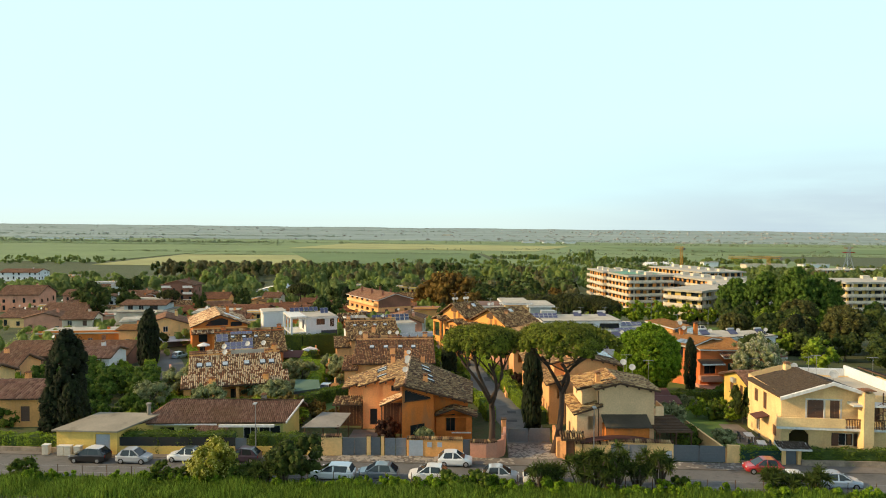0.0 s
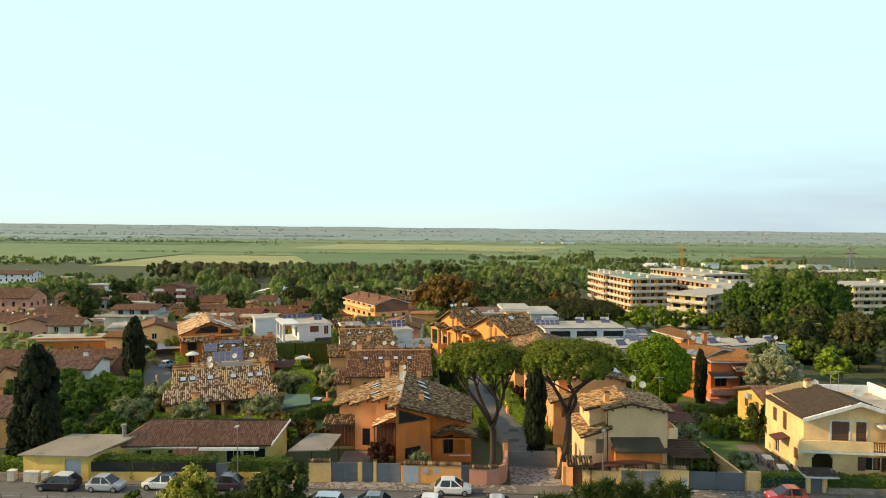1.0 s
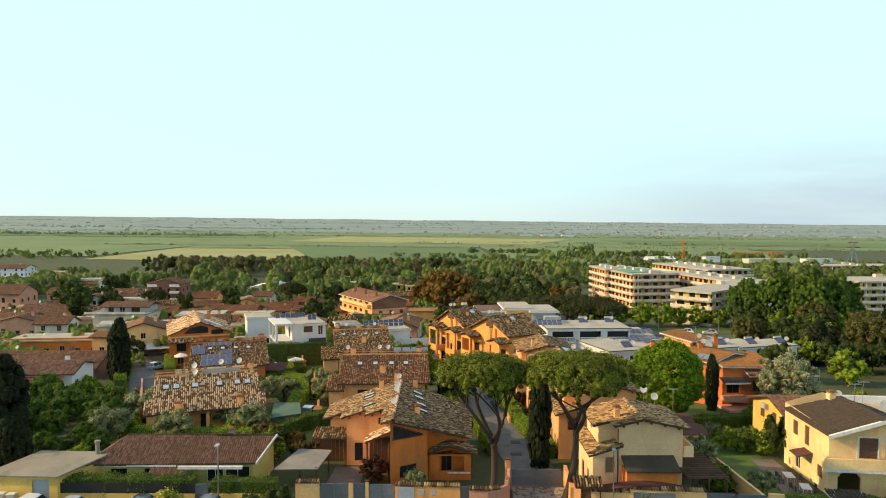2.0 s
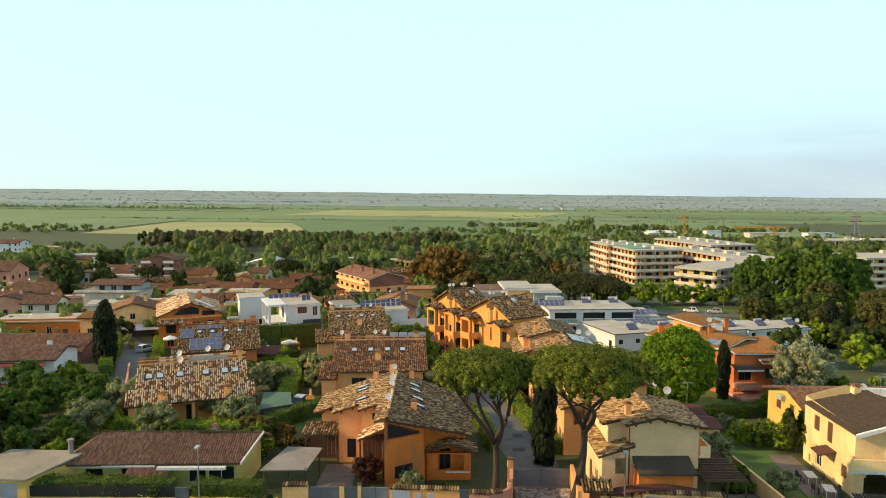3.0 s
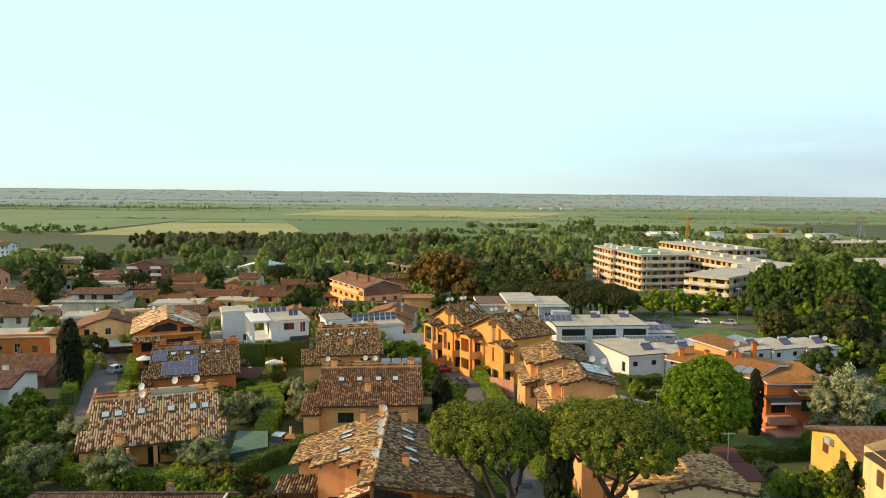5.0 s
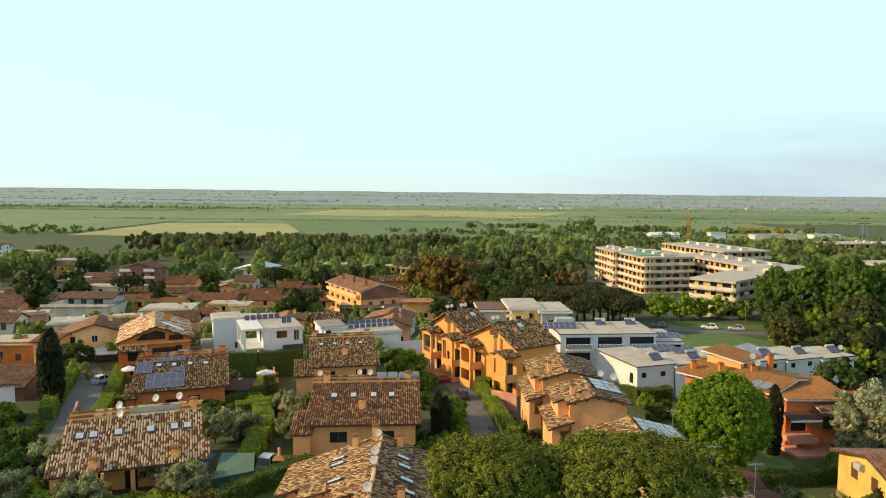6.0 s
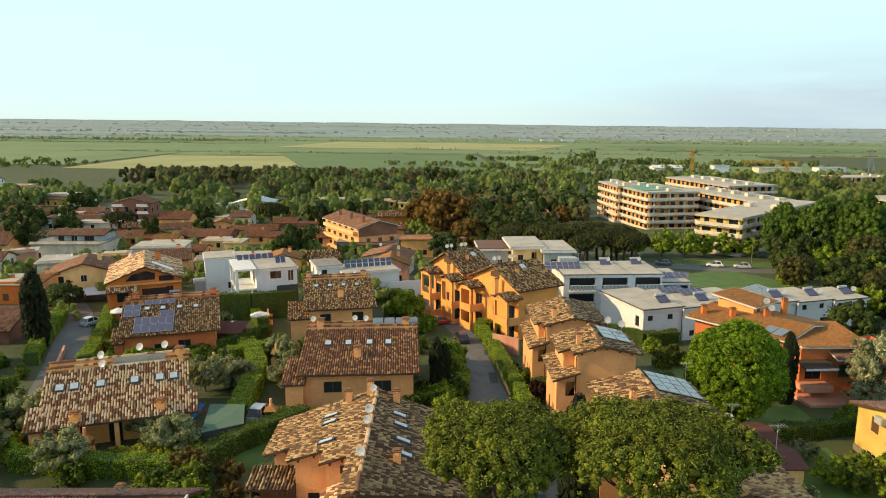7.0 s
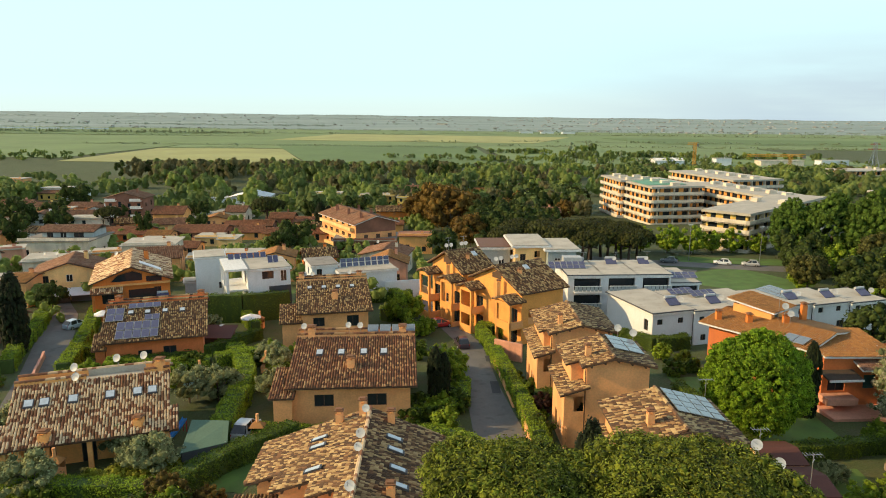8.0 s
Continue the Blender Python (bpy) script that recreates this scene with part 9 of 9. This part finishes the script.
# shrubs through the gardens
garden = random.Random(4)
far_green = []
for x0, x1, y0, y1, n in ((-62, -36, 84, 104, 26), (-34, -18, 86, 92, 16), (27.4, 29.4, 78, 92, 3), (-3, 4, 96, 124, 9), (-34, -26, 118, 127, 8), (-24, -16, 116, 133, 14), (-44, -36, 108, 124, 18), (10.5, 13.5, 100, 122, 6), (34, 48, 86, 92, 5), (-76, -62, 104, 128, 22), (-60, -48, 104, 124, 20), (-92, -72, 142, 160, 16), (-24, -8, 156, 165, 14), (28, 42, 122, 130, 10), (50, 70, 104, 118, 16), (-14, 0, 128, 145, 12), (40, 54, 97, 103, 6), (-64, -44, 176, 200, 24), (-110, -70, 176, 210, 30), (-40, 0, 182, 216, 34), (-130, -60, 230, 290, 40), (-60, 10, 236, 290, 90), (-110, -60, 176, 230, 60), (-60, 0, 176, 236, 70), (-140, -100, 150, 230, 50), (-240, -130, 250, 400, 60), (-130, -20, 290, 400, 130), (-20, 60, 290, 400, 110), (-100, -56, 150, 176, 30)):
    for _ in range(n):
        x, y, s = garden.uniform(x0, x1), garden.uniform(y0, y1), garden.uniform(0.45, 1.15)
        if y > 150:
            far_green.append((x, y, s * 4.6, s * 2.7))
            continue
        (k_shrub if garden.random() < 0.55 else k_bush).at(x, y, s)


def hedge(line, w, h, material, label, z_add=0.0, dens=130, leaf=0.105, group="hedges"):
    """A clipped hedge along a line: a dense core under a coat of leaves."""
    mid = line[len(line) // 2]
    t = thing("hedge", Matrix.Translation((*mid, ground_z(*mid))), label, "hedge", group)
    core = Shape()
    pts = []
    for (ax, ay), (bx, by) in zip(line, line[1:]):
        ln = math.dist((ax, ay), (bx, by))
        dx, dy = (bx - ax) / ln, (by - ay) / ln
        k = max(1, int(ln / 1.5))
        for i in range(k):
            p, q = i / k, (i + 1) / k
            cs = []
            for f, g in ((p, -1), (q, -1), (q, 1), (p, 1)):
                x, y = ax + (bx - ax) * f - dy * g * w * 0.42, ay + (by - ay) * f + dx * g * w * 0.42
                cs.append((x, y, ground_z(x, y) + z_add + h - 0.1))
            core.slab(cs, h + 0.1)
        n = int(dens * ln * (2 * h + w))
        f = rng.uniform(0, 1, n)
        u = rng.uniform(0, 2 * h + w, n)
        off = np.where(u < h, -w / 2, np.where(u > h + w, w / 2, u - h - w / 2))
        zz = np.where(u < h, u, np.where(u > h + w, 2 * h + w - u, h))
        wob = 0.12 * np.sin(f * ln * 1.7) + 0.07 * np.sin(f * ln * 4.1 + 1)
        nx = np.where(u < h, -1, np.where(u > h + w, 1, 0))
        x = ax + (bx - ax) * f - dy * (off + nx * wob)
        y = ay + (by - ay) * f + dx * (off + nx * wob)
        gz = np.array([ground_z(a, b) for a, b in zip(x[::1], y[::1])])
        p = np.stack([x, y, gz + z_add + zz + np.where(nx == 0, wob, 0)], 1) + rng.normal(0, 0.06, (n, 3))
        face = np.stack([-dy * nx, dx * nx, np.where(nx == 0, 1.0, 0.25)], 1)
        pts.append(leaf_quads(rng, p, leaf, 1.6, face))
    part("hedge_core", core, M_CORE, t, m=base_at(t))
    tagged(part("leaves", quads("leaves", np.concatenate(pts), material), material, t, m=base_at(t)), kind="stuff")


# Dark filling of the hedges; its colour stands in for shade between leaves.
M_CORE = plain("hedge_core_shade", (0.05, 0.085, 0.013), 0.9)
D1, B1 = "dark clipped garden hedge", "bright green clipped hedge"
hedge([(10.3, 101.5), (9.9, 112), (9.0, 124), (8.3, 133), (7.2, 142)], 1.3, 1.9, M_HEDGE, "bright clipped hedge along the lane")
hedge([(-1.6, 108.3), (1.75, 109.2), (3.6, 112.4), (3.9, 118.5)], 1.2, 1.5, M_HEDGE, "curved clipped hedge around a villa garden")
hedge([(-3.6, 101.6), (0.04, 103.4), (3.6, 101.4), (5.2, 98.0), (6.2, 88.0)], 1.2, 1.6, M_HEDGE, "bright clipped hedge along the lane")
hedge([(12.6, 87.0), (11.0, 96.5), (10.4, 101.0)], 1.2, 1.7, M_HEDGE, "bright clipped hedge along the lane")
hedge([(4.7, 154.4), (7.3, 149.0), (9.0, 147.2), (13.2, 146.0)], 1.5, 2.0, M_HEDGE, B1)
hedge([(7.2, 143.5), (9.4, 141.6), (12.2, 141.2)], 1.5, 1.9, M_HEDGE, B1)
hedge([(9.0, 158.6), (14.0, 156.4)], 1.5, 1.9, M_HEDGE_D, D1)
hedge([(-19.6, 103.2), (-20.2, 108), (-20.6, 112.6), (-21.8, 120), (-24.0, 126), (-26.2, 130.6)], 2.0, 2.1, M_HEDGE, "bright winding clipped hedge between gardens")
hedge([(-20.6, 92.4), (-19.4, 94.8), (-17.4, 98.2), (-14.6, 101.4), (-12.9, 104.0)], 1.7, 1.9, M_HEDGE_D, D1)
hedge([(-36.5, 93.9), (-29.8, 92.6), (-23.0, 92.4), (-20.8, 92.2)], 1.6, 1.8, M_HEDGE, B1)
hedge([(-40.0, 126.0), (-36.0, 126.6), (-31.2, 129.6), (-28.0, 135.5), (-25.6, 141.0)], 1.4, 1.6, M_HEDGE_D, D1)
hedge([(-26.8, 143.5), (-30.0, 150.4), (-33.4, 158.0), (-35.0, 163.8)], 1.4, 2.0, M_HEDGE, B1)
hedge([(-44.6, 122.0), (-46.4, 128.0), (-50.6, 140.0), (-56.8, 155.4)], 1.6, 2.0, M_HEDGE, "bright hedge along the cul-de-sac")
hedge([(-52.6, 124.0), (-55.8, 131.0), (-60.8, 145.0), (-65.4, 155.8)], 1.6, 1.8, M_HEDGE, "bright hedge along the cul-de-sac")
hedge([(-27.4, 126.0), (-24.6, 127.6), (-22.0, 131.0)], 1.8, 1.9, M_HEDGE, B1)
hedge([(-39.0, 124.6), (-33.0, 125.4), (-28.0, 126.0)], 1.3, 1.5, M_HEDGE, B1)
hedge([(-46.6, 131.0), (-42.6, 131.6)], 1.4, 1.6, M_HEDGE, B1)
hedge([(30.0, 99.0), (37.0, 99.8), (42.0, 101.0)], 1.3, 1.5, M_HEDGE_D, D1)
hedge([(27.0, 139.0), (29.2, 136.0), (31.0, 133.6), (36.0, 135.0)], 1.6, 2.0, M_HEDGE_D, D1)
hedge([(-16.8, 104.2), (-14.6, 104.0)], 1.3, 1.4, M_HEDGE, B1)
hedge([(-13.6, 104.4), (-10.6, 104.9), (-4.0, 104.4)], 1.1, 1.0, M_HEDGE, B1)
hedge([(30.9, 71.9), (35.3, 71.6)], 0.9, 1.75, M_HEDGE, "green hedge behind dark netting")
hedge([(37.2, 71.4), (46.0, 70.7), (60, 69.6)], 1.1, 1.7, M_HEDGE_D, "dark green hedge behind a low wall")
hedge([(-35.6, 75.3), (-29, 75.1), (-22.8, 74.9)], 1.5, 2.3, M_HEDGE_D, "dark hedge above a pale yellow wall")
hedge([(-21.0, 74.9), (-15.0, 74.6)], 1.4, 2.2, M_HEDGE_D, "dark hedge above a pale yellow wall")
hedge([(-66, 77.8), (-50, 76.6), (-42.4, 76.0)], 1.3, 1.7, M_HEDGE, "green hedge behind a low stone wall")
hedge([(14.2, 112.6), (11.4, 112.9)], 1.6, 1.8, M_HEDGE_D, D1)
hedge([(-44, 166), (-38, 158), (-32, 153)], 1.3, 1.5, M_HEDGE_D, D1)
# Height chosen to hide the house's lower wall from the camera.
hedge([(-40.0, 151.0), (-31.0, 151.6), (-24.0, 154.5)], 1.5, 4.7, M_HEDGE_D, "tall dark hedge before the white cubic house", dens=50)
hedge([(-8.0, 152.0), (-3.0, 158.0), (-8, 170)], 1.8, 2.0, M_HEDGE, B1)
hedge([(-22, 164.5), (-12, 165.5), (-4, 168)], 1.6, 1.8, M_HEDGE_D, D1)
hedge([(29.4, 98.6), (28.6, 108), (28.0, 116)], 1.3, 1.6, M_HEDGE_D, D1)
hedge([(40.8, 92.2), (40.2, 88.6)], 1.2, 1.4, M_HEDGE_D, D1)

# lawns
for name_l, line, ws in (("lawn", [(31.6, 80), (33, 88), (33.4, 97.6)], [5, 7, 8]), ("lawn", [(34.0, 100.6), (35, 122)], [11, 12]), ("lawn", [(60, 196), (66, 186), (72, 176)], [26, 22, 16]), ("lawn", [(-37, 166), (-31, 178)], [10, 10]), ("lawn", [(-17, 94), (-16, 100)], [4, 4]), ("lawn", [(31.4, 74), (31.6, 87)], [4, 4]), ("lawn", [(62, 214), (90, 208)], [9, 9]), ("lawn", [(-16.5, 118), (-17.6, 128)], [5, 5])):
    strip(name_l, line, ws, M_LAWN, 0.035, "short green lawn in a garden", "lawn")
strip("yard", [(-9.6, 75.2), (-9.4, 84.4)], [3.6, 3.2], M_PAVE, 0.04, "pale paved yard before the orange villa", "yard")
strip("yard", [(27.0, 72.6), (27.0, 77)], [4.4, 4.4], M_PAVE, 0.04, "pale paved driveway behind the gate", "yard")
strip("yard", [(34.8, 72.4), (36.2, 87)], [3.4, 2.4], M_PAVE, 0.04, "pale paved terrace beside the cream house", "yard")
strip("yard", [(58, 200), (54, 190)], [7, 5], M_PAVE, 0.05, "bare pale footpath in a park", "yard")

# the grassy bank and its bushes
n = 70000
gx = rng.uniform(-62, 62, n)
gy = 64.1 - 0.067 * gx + rng.normal(0, 0.5, n) - rng.uniform(0, 6.0, n) ** 1.0
gz = np.array([ground_z(a, b) for a, b in zip(gx, gy)])
tall = rng.uniform(0.35, 1.05, n) * (0.75 + 0.35 * np.sin(gx * 0.9) * np.sin(gx * 0.31 + 1))
lean = rng.normal(0, 0.16, (n, 2))
side = unit(np.stack([rng.normal(size=n), rng.normal(size=n) * 0.4, np.zeros(n)], 1)) * 0.05
root = np.stack([gx, gy, gz - 0.05], 1)
tip = root + np.stack([lean[:, 0], lean[:, 1], tall], 1)
blades = np.stack([root - side, root + side, tip + side * 0.25, tip - side * 0.25], 1)
tagged(part("verge_grass", quads("verge_grass", blades, M_GRASS), M_GRASS), "tall fresh green grass on the roadside bank", "grass", kind="stuff")


M_YUCCA = leafy("yucca_blades", (0.035, 0.06, 0.012), (0.13, 0.19, 0.035))


def yucca(x, y, h, heads=5):
    """Spiky yucca heads on short stems."""
    t = thing("yucca", Matrix.Translation((x, y, ground_z(x, y))), "spiky green yucca clump on the verge", "yucca", "yuccas")
    s, q = Shape(), []
    for k in range(heads):
        a = 2.4 * k
        tip = np.array([0.75 * math.cos(a) * (0.4 + 0.15 * k), 0.6 * math.sin(a) * (0.4 + 0.15 * k), h * random.uniform(0.45, 0.85)])
        limb(s, (0, 0, -0.2), tip, 0.1, 0.07, 0.1, 3, 6)
        d = unit(rng.normal(size=(90, 3)) + np.array([0, 0, 0.2]))
        ln = rng.uniform(0.55, 0.95, 90)[:, None]
        w = unit(np.cross(d, rng.normal(size=(90, 3)))) * 0.05
        r0 = np.repeat(tip[None], 90, 0)
        q.append(np.stack([r0 - w, r0 + w, r0 + d * ln + w * 0.2 - [0, 0, 0.08], r0 + d * ln - w * 0.2 - [0, 0, 0.08]], 1))
    tagged(part("stems", s, M_TRUNK, t), kind="stuff")
    tagged(part("leaves", quads("leaves", np.concatenate(q), M_YUCCA), M_YUCCA, t), kind="stuff")


for x, y, h in ((14.4, 63.9, 3.2), (16.2, 64.1, 3.4), (13.0, 64.3, 2.8), (18.2, 63.8, 2.6), (20.2, 64.0, 3.2), (9.0, 64.0, 2.2), (10.6, 64.4, 2.0), (15.2, 63.2, 2.4), (30.6, 63.6, 1.8), (34.4, 62.9, 2.0), (32.6, 63.4, 1.4), (-17.0, 65.3, 1.8), (-15.2, 65.0, 2.2), (-18.4, 65.6, 1.6)):
    yucca(x, y, h * 1.3, 12 if h > 2.5 else 8)
k_leaf.at(-13.6, 65.6, 0.72, 0.78, "dark rounded bush growing on the verge")
k_leaf.at(-15.4, 66.0, 0.6, 0.62, "dark rounded bush growing on the verge")
k_yel.at(-22.4, 66.4, 1.35, 1.4, "large bush covered in pale yellow blossom")
for x, y, s in ((-41.2, 66.9, 0.95), (-27.4, 66.4, 0.85), (-20.2, 66.2, 0.95), (0.6, 63.9, 0.8), (3.4, 63.6, 0.85), (2.0, 63.2, 0.6), (5.4, 63.4, 0.5), (22.0, 63.6, 0.7), (31.2, 64.0, 0.75), (-25.4, 66.0, 0.7), (-2.5, 63.9, 0.5)):
    k_shrub.at(x, y, s)

# ---- woods and hedgerows on the plain ----


def woods(name, spots, material, label, leaves=120, clumps=10, fine=0.5):
    """Many distant trees as one body of leaf clumps. spots: x, y, height, radius."""
    spots = np.array(spots)
    n = len(spots)
    d = unit(rng.normal(size=(n * clumps, 3)))
    c = np.repeat(spots, clumps, axis=0)
    zb = np.array([max(ground_z(x, y), hill_z(x, y)) for x, y in spots[:, :2]])
    zc = np.repeat(zb + spots[:, 2] * 0.56, clumps)
    cen = np.stack([c[:, 0] + d[:, 0] * c[:, 3] * 0.62, c[:, 1] + d[:, 1] * c[:, 3] * 0.62, zc + d[:, 2] * c[:, 2] * 0.33], 1)
    each = max(4, leaves // clumps)
    off = unit(rng.normal(size=(n * clumps * each, 3))) * rng.uniform(0.8, 1.12, (n * clumps * each, 1))
    small = np.minimum(c[:, 3] * 0.44, c[:, 2] * 0.27) * rng.uniform(0.75, 1.15, n * clumps)
    rad = np.repeat(small, each)
    p = np.repeat(cen, each, axis=0) + off * rad[:, None]
    q = leaf_quads(rng, p, 1.0, 1.3, 2.2 * unit(off + np.array([0, 0, 0.4])))
    k = np.clip(rad * fine, 0.1, 4.5)
    mid = q.mean(axis=1, keepdims=True)
    q = mid + (q - mid) * k[:, None, None]
    body = cen[:, None] + BLOB[None] * (small * 0.86)[:, None, None]
    v = np.concatenate([body.reshape(-1, 3), q.reshape(-1, 3)])
    nb = len(cen) * len(BLOB)
    f = np.concatenate([(BLOB_F[None] + len(BLOB) * np.arange(len(cen))[:, None, None]).reshape(-1, 4), nb + np.arange(4 * len(q)).reshape(-1, 4)])
    tagged(part(name, indexed(name, v, f, material), material), label, "woods", kind="stuff")


def belt_top(y, low=0.0694):
    """Height at which the belt ends, seen against the fields behind it."""
    return max(3.0, 31.6 - low * (y - 42) - ground_z(0, y))


weeds = random.Random(3)
weed_spots = []
for _ in range(150):
    x = weeds.uniform(-60, 60)
    weed_spots.append((x, 64.6 - 0.067 * x - weeds.uniform(0.3, 2.6), weeds.uniform(0.5, 1.2), weeds.uniform(0.35, 0.8)))
for _ in range(34):
    x = weeds.gauss(2, 7)
    weed_spots.append((x, 64.4 - 0.067 * x - weeds.uniform(0, 1.2), weeds.uniform(0.8, 1.5), weeds.uniform(0.5, 0.9)))
far = random.Random(9)
kinds = {"g": [], "l": [], "b": [], "d": [], "f": [], "h": []}
for _ in range(640):
    y = far.uniform(400, 640)
    x = far.uniform(-0.56, 0.66) * y
    if -330 < x < -120 and y > 600 or 0.0 < (y - 610) and -100 < x < 50:
        continue
    if x < -0.30 * y and (y > 520 or far.random() < 0.45):
        continue
    low = 0.62 if x < -0.36 * y else 1.0
    kinds[far.choice("gggglllb")].append((x, y, low * min(far.uniform(6, 14), belt_top(y) * far.uniform(0.6, 1.05)), far.uniform(3.6, 7.0)))
for _ in range(150):
    x, y = far.uniform(-210, 10), far.uniform(480, 560)
    kinds[far.choice("gbbbd")].append((x, y, belt_top(y) * far.uniform(0.8, 1.02), far.uniform(3.6, 5.4)))
for _ in range(260):
    y = far.uniform(300, 420)
    x = far.choice((far.uniform(-230, -190), far.uniform(-120, 60), far.uniform(20, 62), far.uniform(150, 280)))
    kinds[far.choice("dddbg" if -20 < x < 70 else "gggll")].append((x, y, far.uniform(6, 10), far.uniform(3.6, 6.5)))
for _ in range(200):
    kinds[far.choice("gggd")].append((far.uniform(130, 330), far.uniform(380, 520), far.uniform(7, 13), far.uniform(3.5, 5.5)))
for _ in range(120):
    y = far.uniform(640, 760)
    x = far.choice((far.uniform(-480, -330), far.uniform(40, 420)))
    kinds[far.choice("gggl")].append((x, y, far.uniform(3, 5.5), far.uniform(3.5, 6)))
for y0, x0, x1, n, hh in ((965, -480, 60, 330, 3.4), (1010, 60, 900, 420, 4.2), (905, -300, -225, 40, 3.4), (1480, -1200, 0, 420, 5), (1560, 0, 1400, 520, 5.5), (1120, -60, 60, 40, 5), (1290, -900, -300, 260, 4), (1180, 120, 700, 260, 4.4), (1420, -1000, -330, 330, 8)):
    for _ in range(n):
        kinds["f"].append((far.uniform(x0, x1), y0 + far.gauss(0, 3), hh * far.choice((0.35, 0.4, 0.5, 0.9)), hh * far.uniform(1.2, 2.4)))
for y0, x0, x1, n, hh in ((1760, -1500, 1500, 620, 4), (2320, -2000, 2000, 420, 4), (2050, -1700, -300, 320, 5), (1900, 100, 1600, 320, 4.5), (2900, -2200, 2200, 420, 5)):
    for _ in range(n):
        kinds["h"].append((far.uniform(x0, x1), y0 + far.gauss(0, 16), hh * far.uniform(0.6, 1.3), hh * far.uniform(1.2, 2.4)))
# groves in the fields to the east
for gx0, gy0, spread, n, hh in ((150, 760, 26, 40, 8), (95, 840, 30, 36, 7), (235, 800, 34, 44, 7), (190, 690, 40, 46, 7), (60, 720, 26, 30, 6), (330, 780, 50, 50, 7), (-30, 745, 20, 16, 5), (185, 905, 9, 12, 12)):
    for _ in range(n):
        kinds[far.choice("gglf")].append((gx0 + far.gauss(0, spread), gy0 + far.gauss(0, 8), hh * far.uniform(0.55, 1.1), far.uniform(3.2, 6.0)))
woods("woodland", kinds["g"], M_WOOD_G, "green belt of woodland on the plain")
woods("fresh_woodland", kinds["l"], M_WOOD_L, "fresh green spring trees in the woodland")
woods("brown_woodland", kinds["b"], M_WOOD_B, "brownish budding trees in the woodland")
woods("dark_woodland", kinds["d"], M_DARKLEAF, "dark evergreen trees in the woodland")
woods("far_tree_belt", kinds["f"], M_WOOD_F, "long haze-paled tree belts at the edge of the plain", 12, 3, 0.6)
woods("hillside_woods", kinds["h"], M_WOOD_H, "haze-paled woods in bands across the far hills", 12, 3, 0.6)
woods("verge_weeds", weed_spots, M_BROAD, "tall leafy weeds along the roadside bank", 240, 8, 0.42)
woods("town_greenery", far_green[::2], M_WOOD_L, "shrubs and small trees among the town houses", 120, 6, 0.3)
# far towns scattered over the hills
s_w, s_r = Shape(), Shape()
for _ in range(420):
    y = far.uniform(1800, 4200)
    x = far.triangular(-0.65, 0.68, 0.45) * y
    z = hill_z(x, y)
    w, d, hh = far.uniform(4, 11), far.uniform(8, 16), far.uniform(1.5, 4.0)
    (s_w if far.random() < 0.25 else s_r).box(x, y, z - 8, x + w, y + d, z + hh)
tagged(part("far_town", s_w, M_FARWALL), "scattered haze-grey buildings on the far hills", "town", kind="stuff")
tagged(part("far_town_walls", s_r, M_FARWALL_S), "scattered haze-dulled buildings on the far hills", "town", kind="stuff")
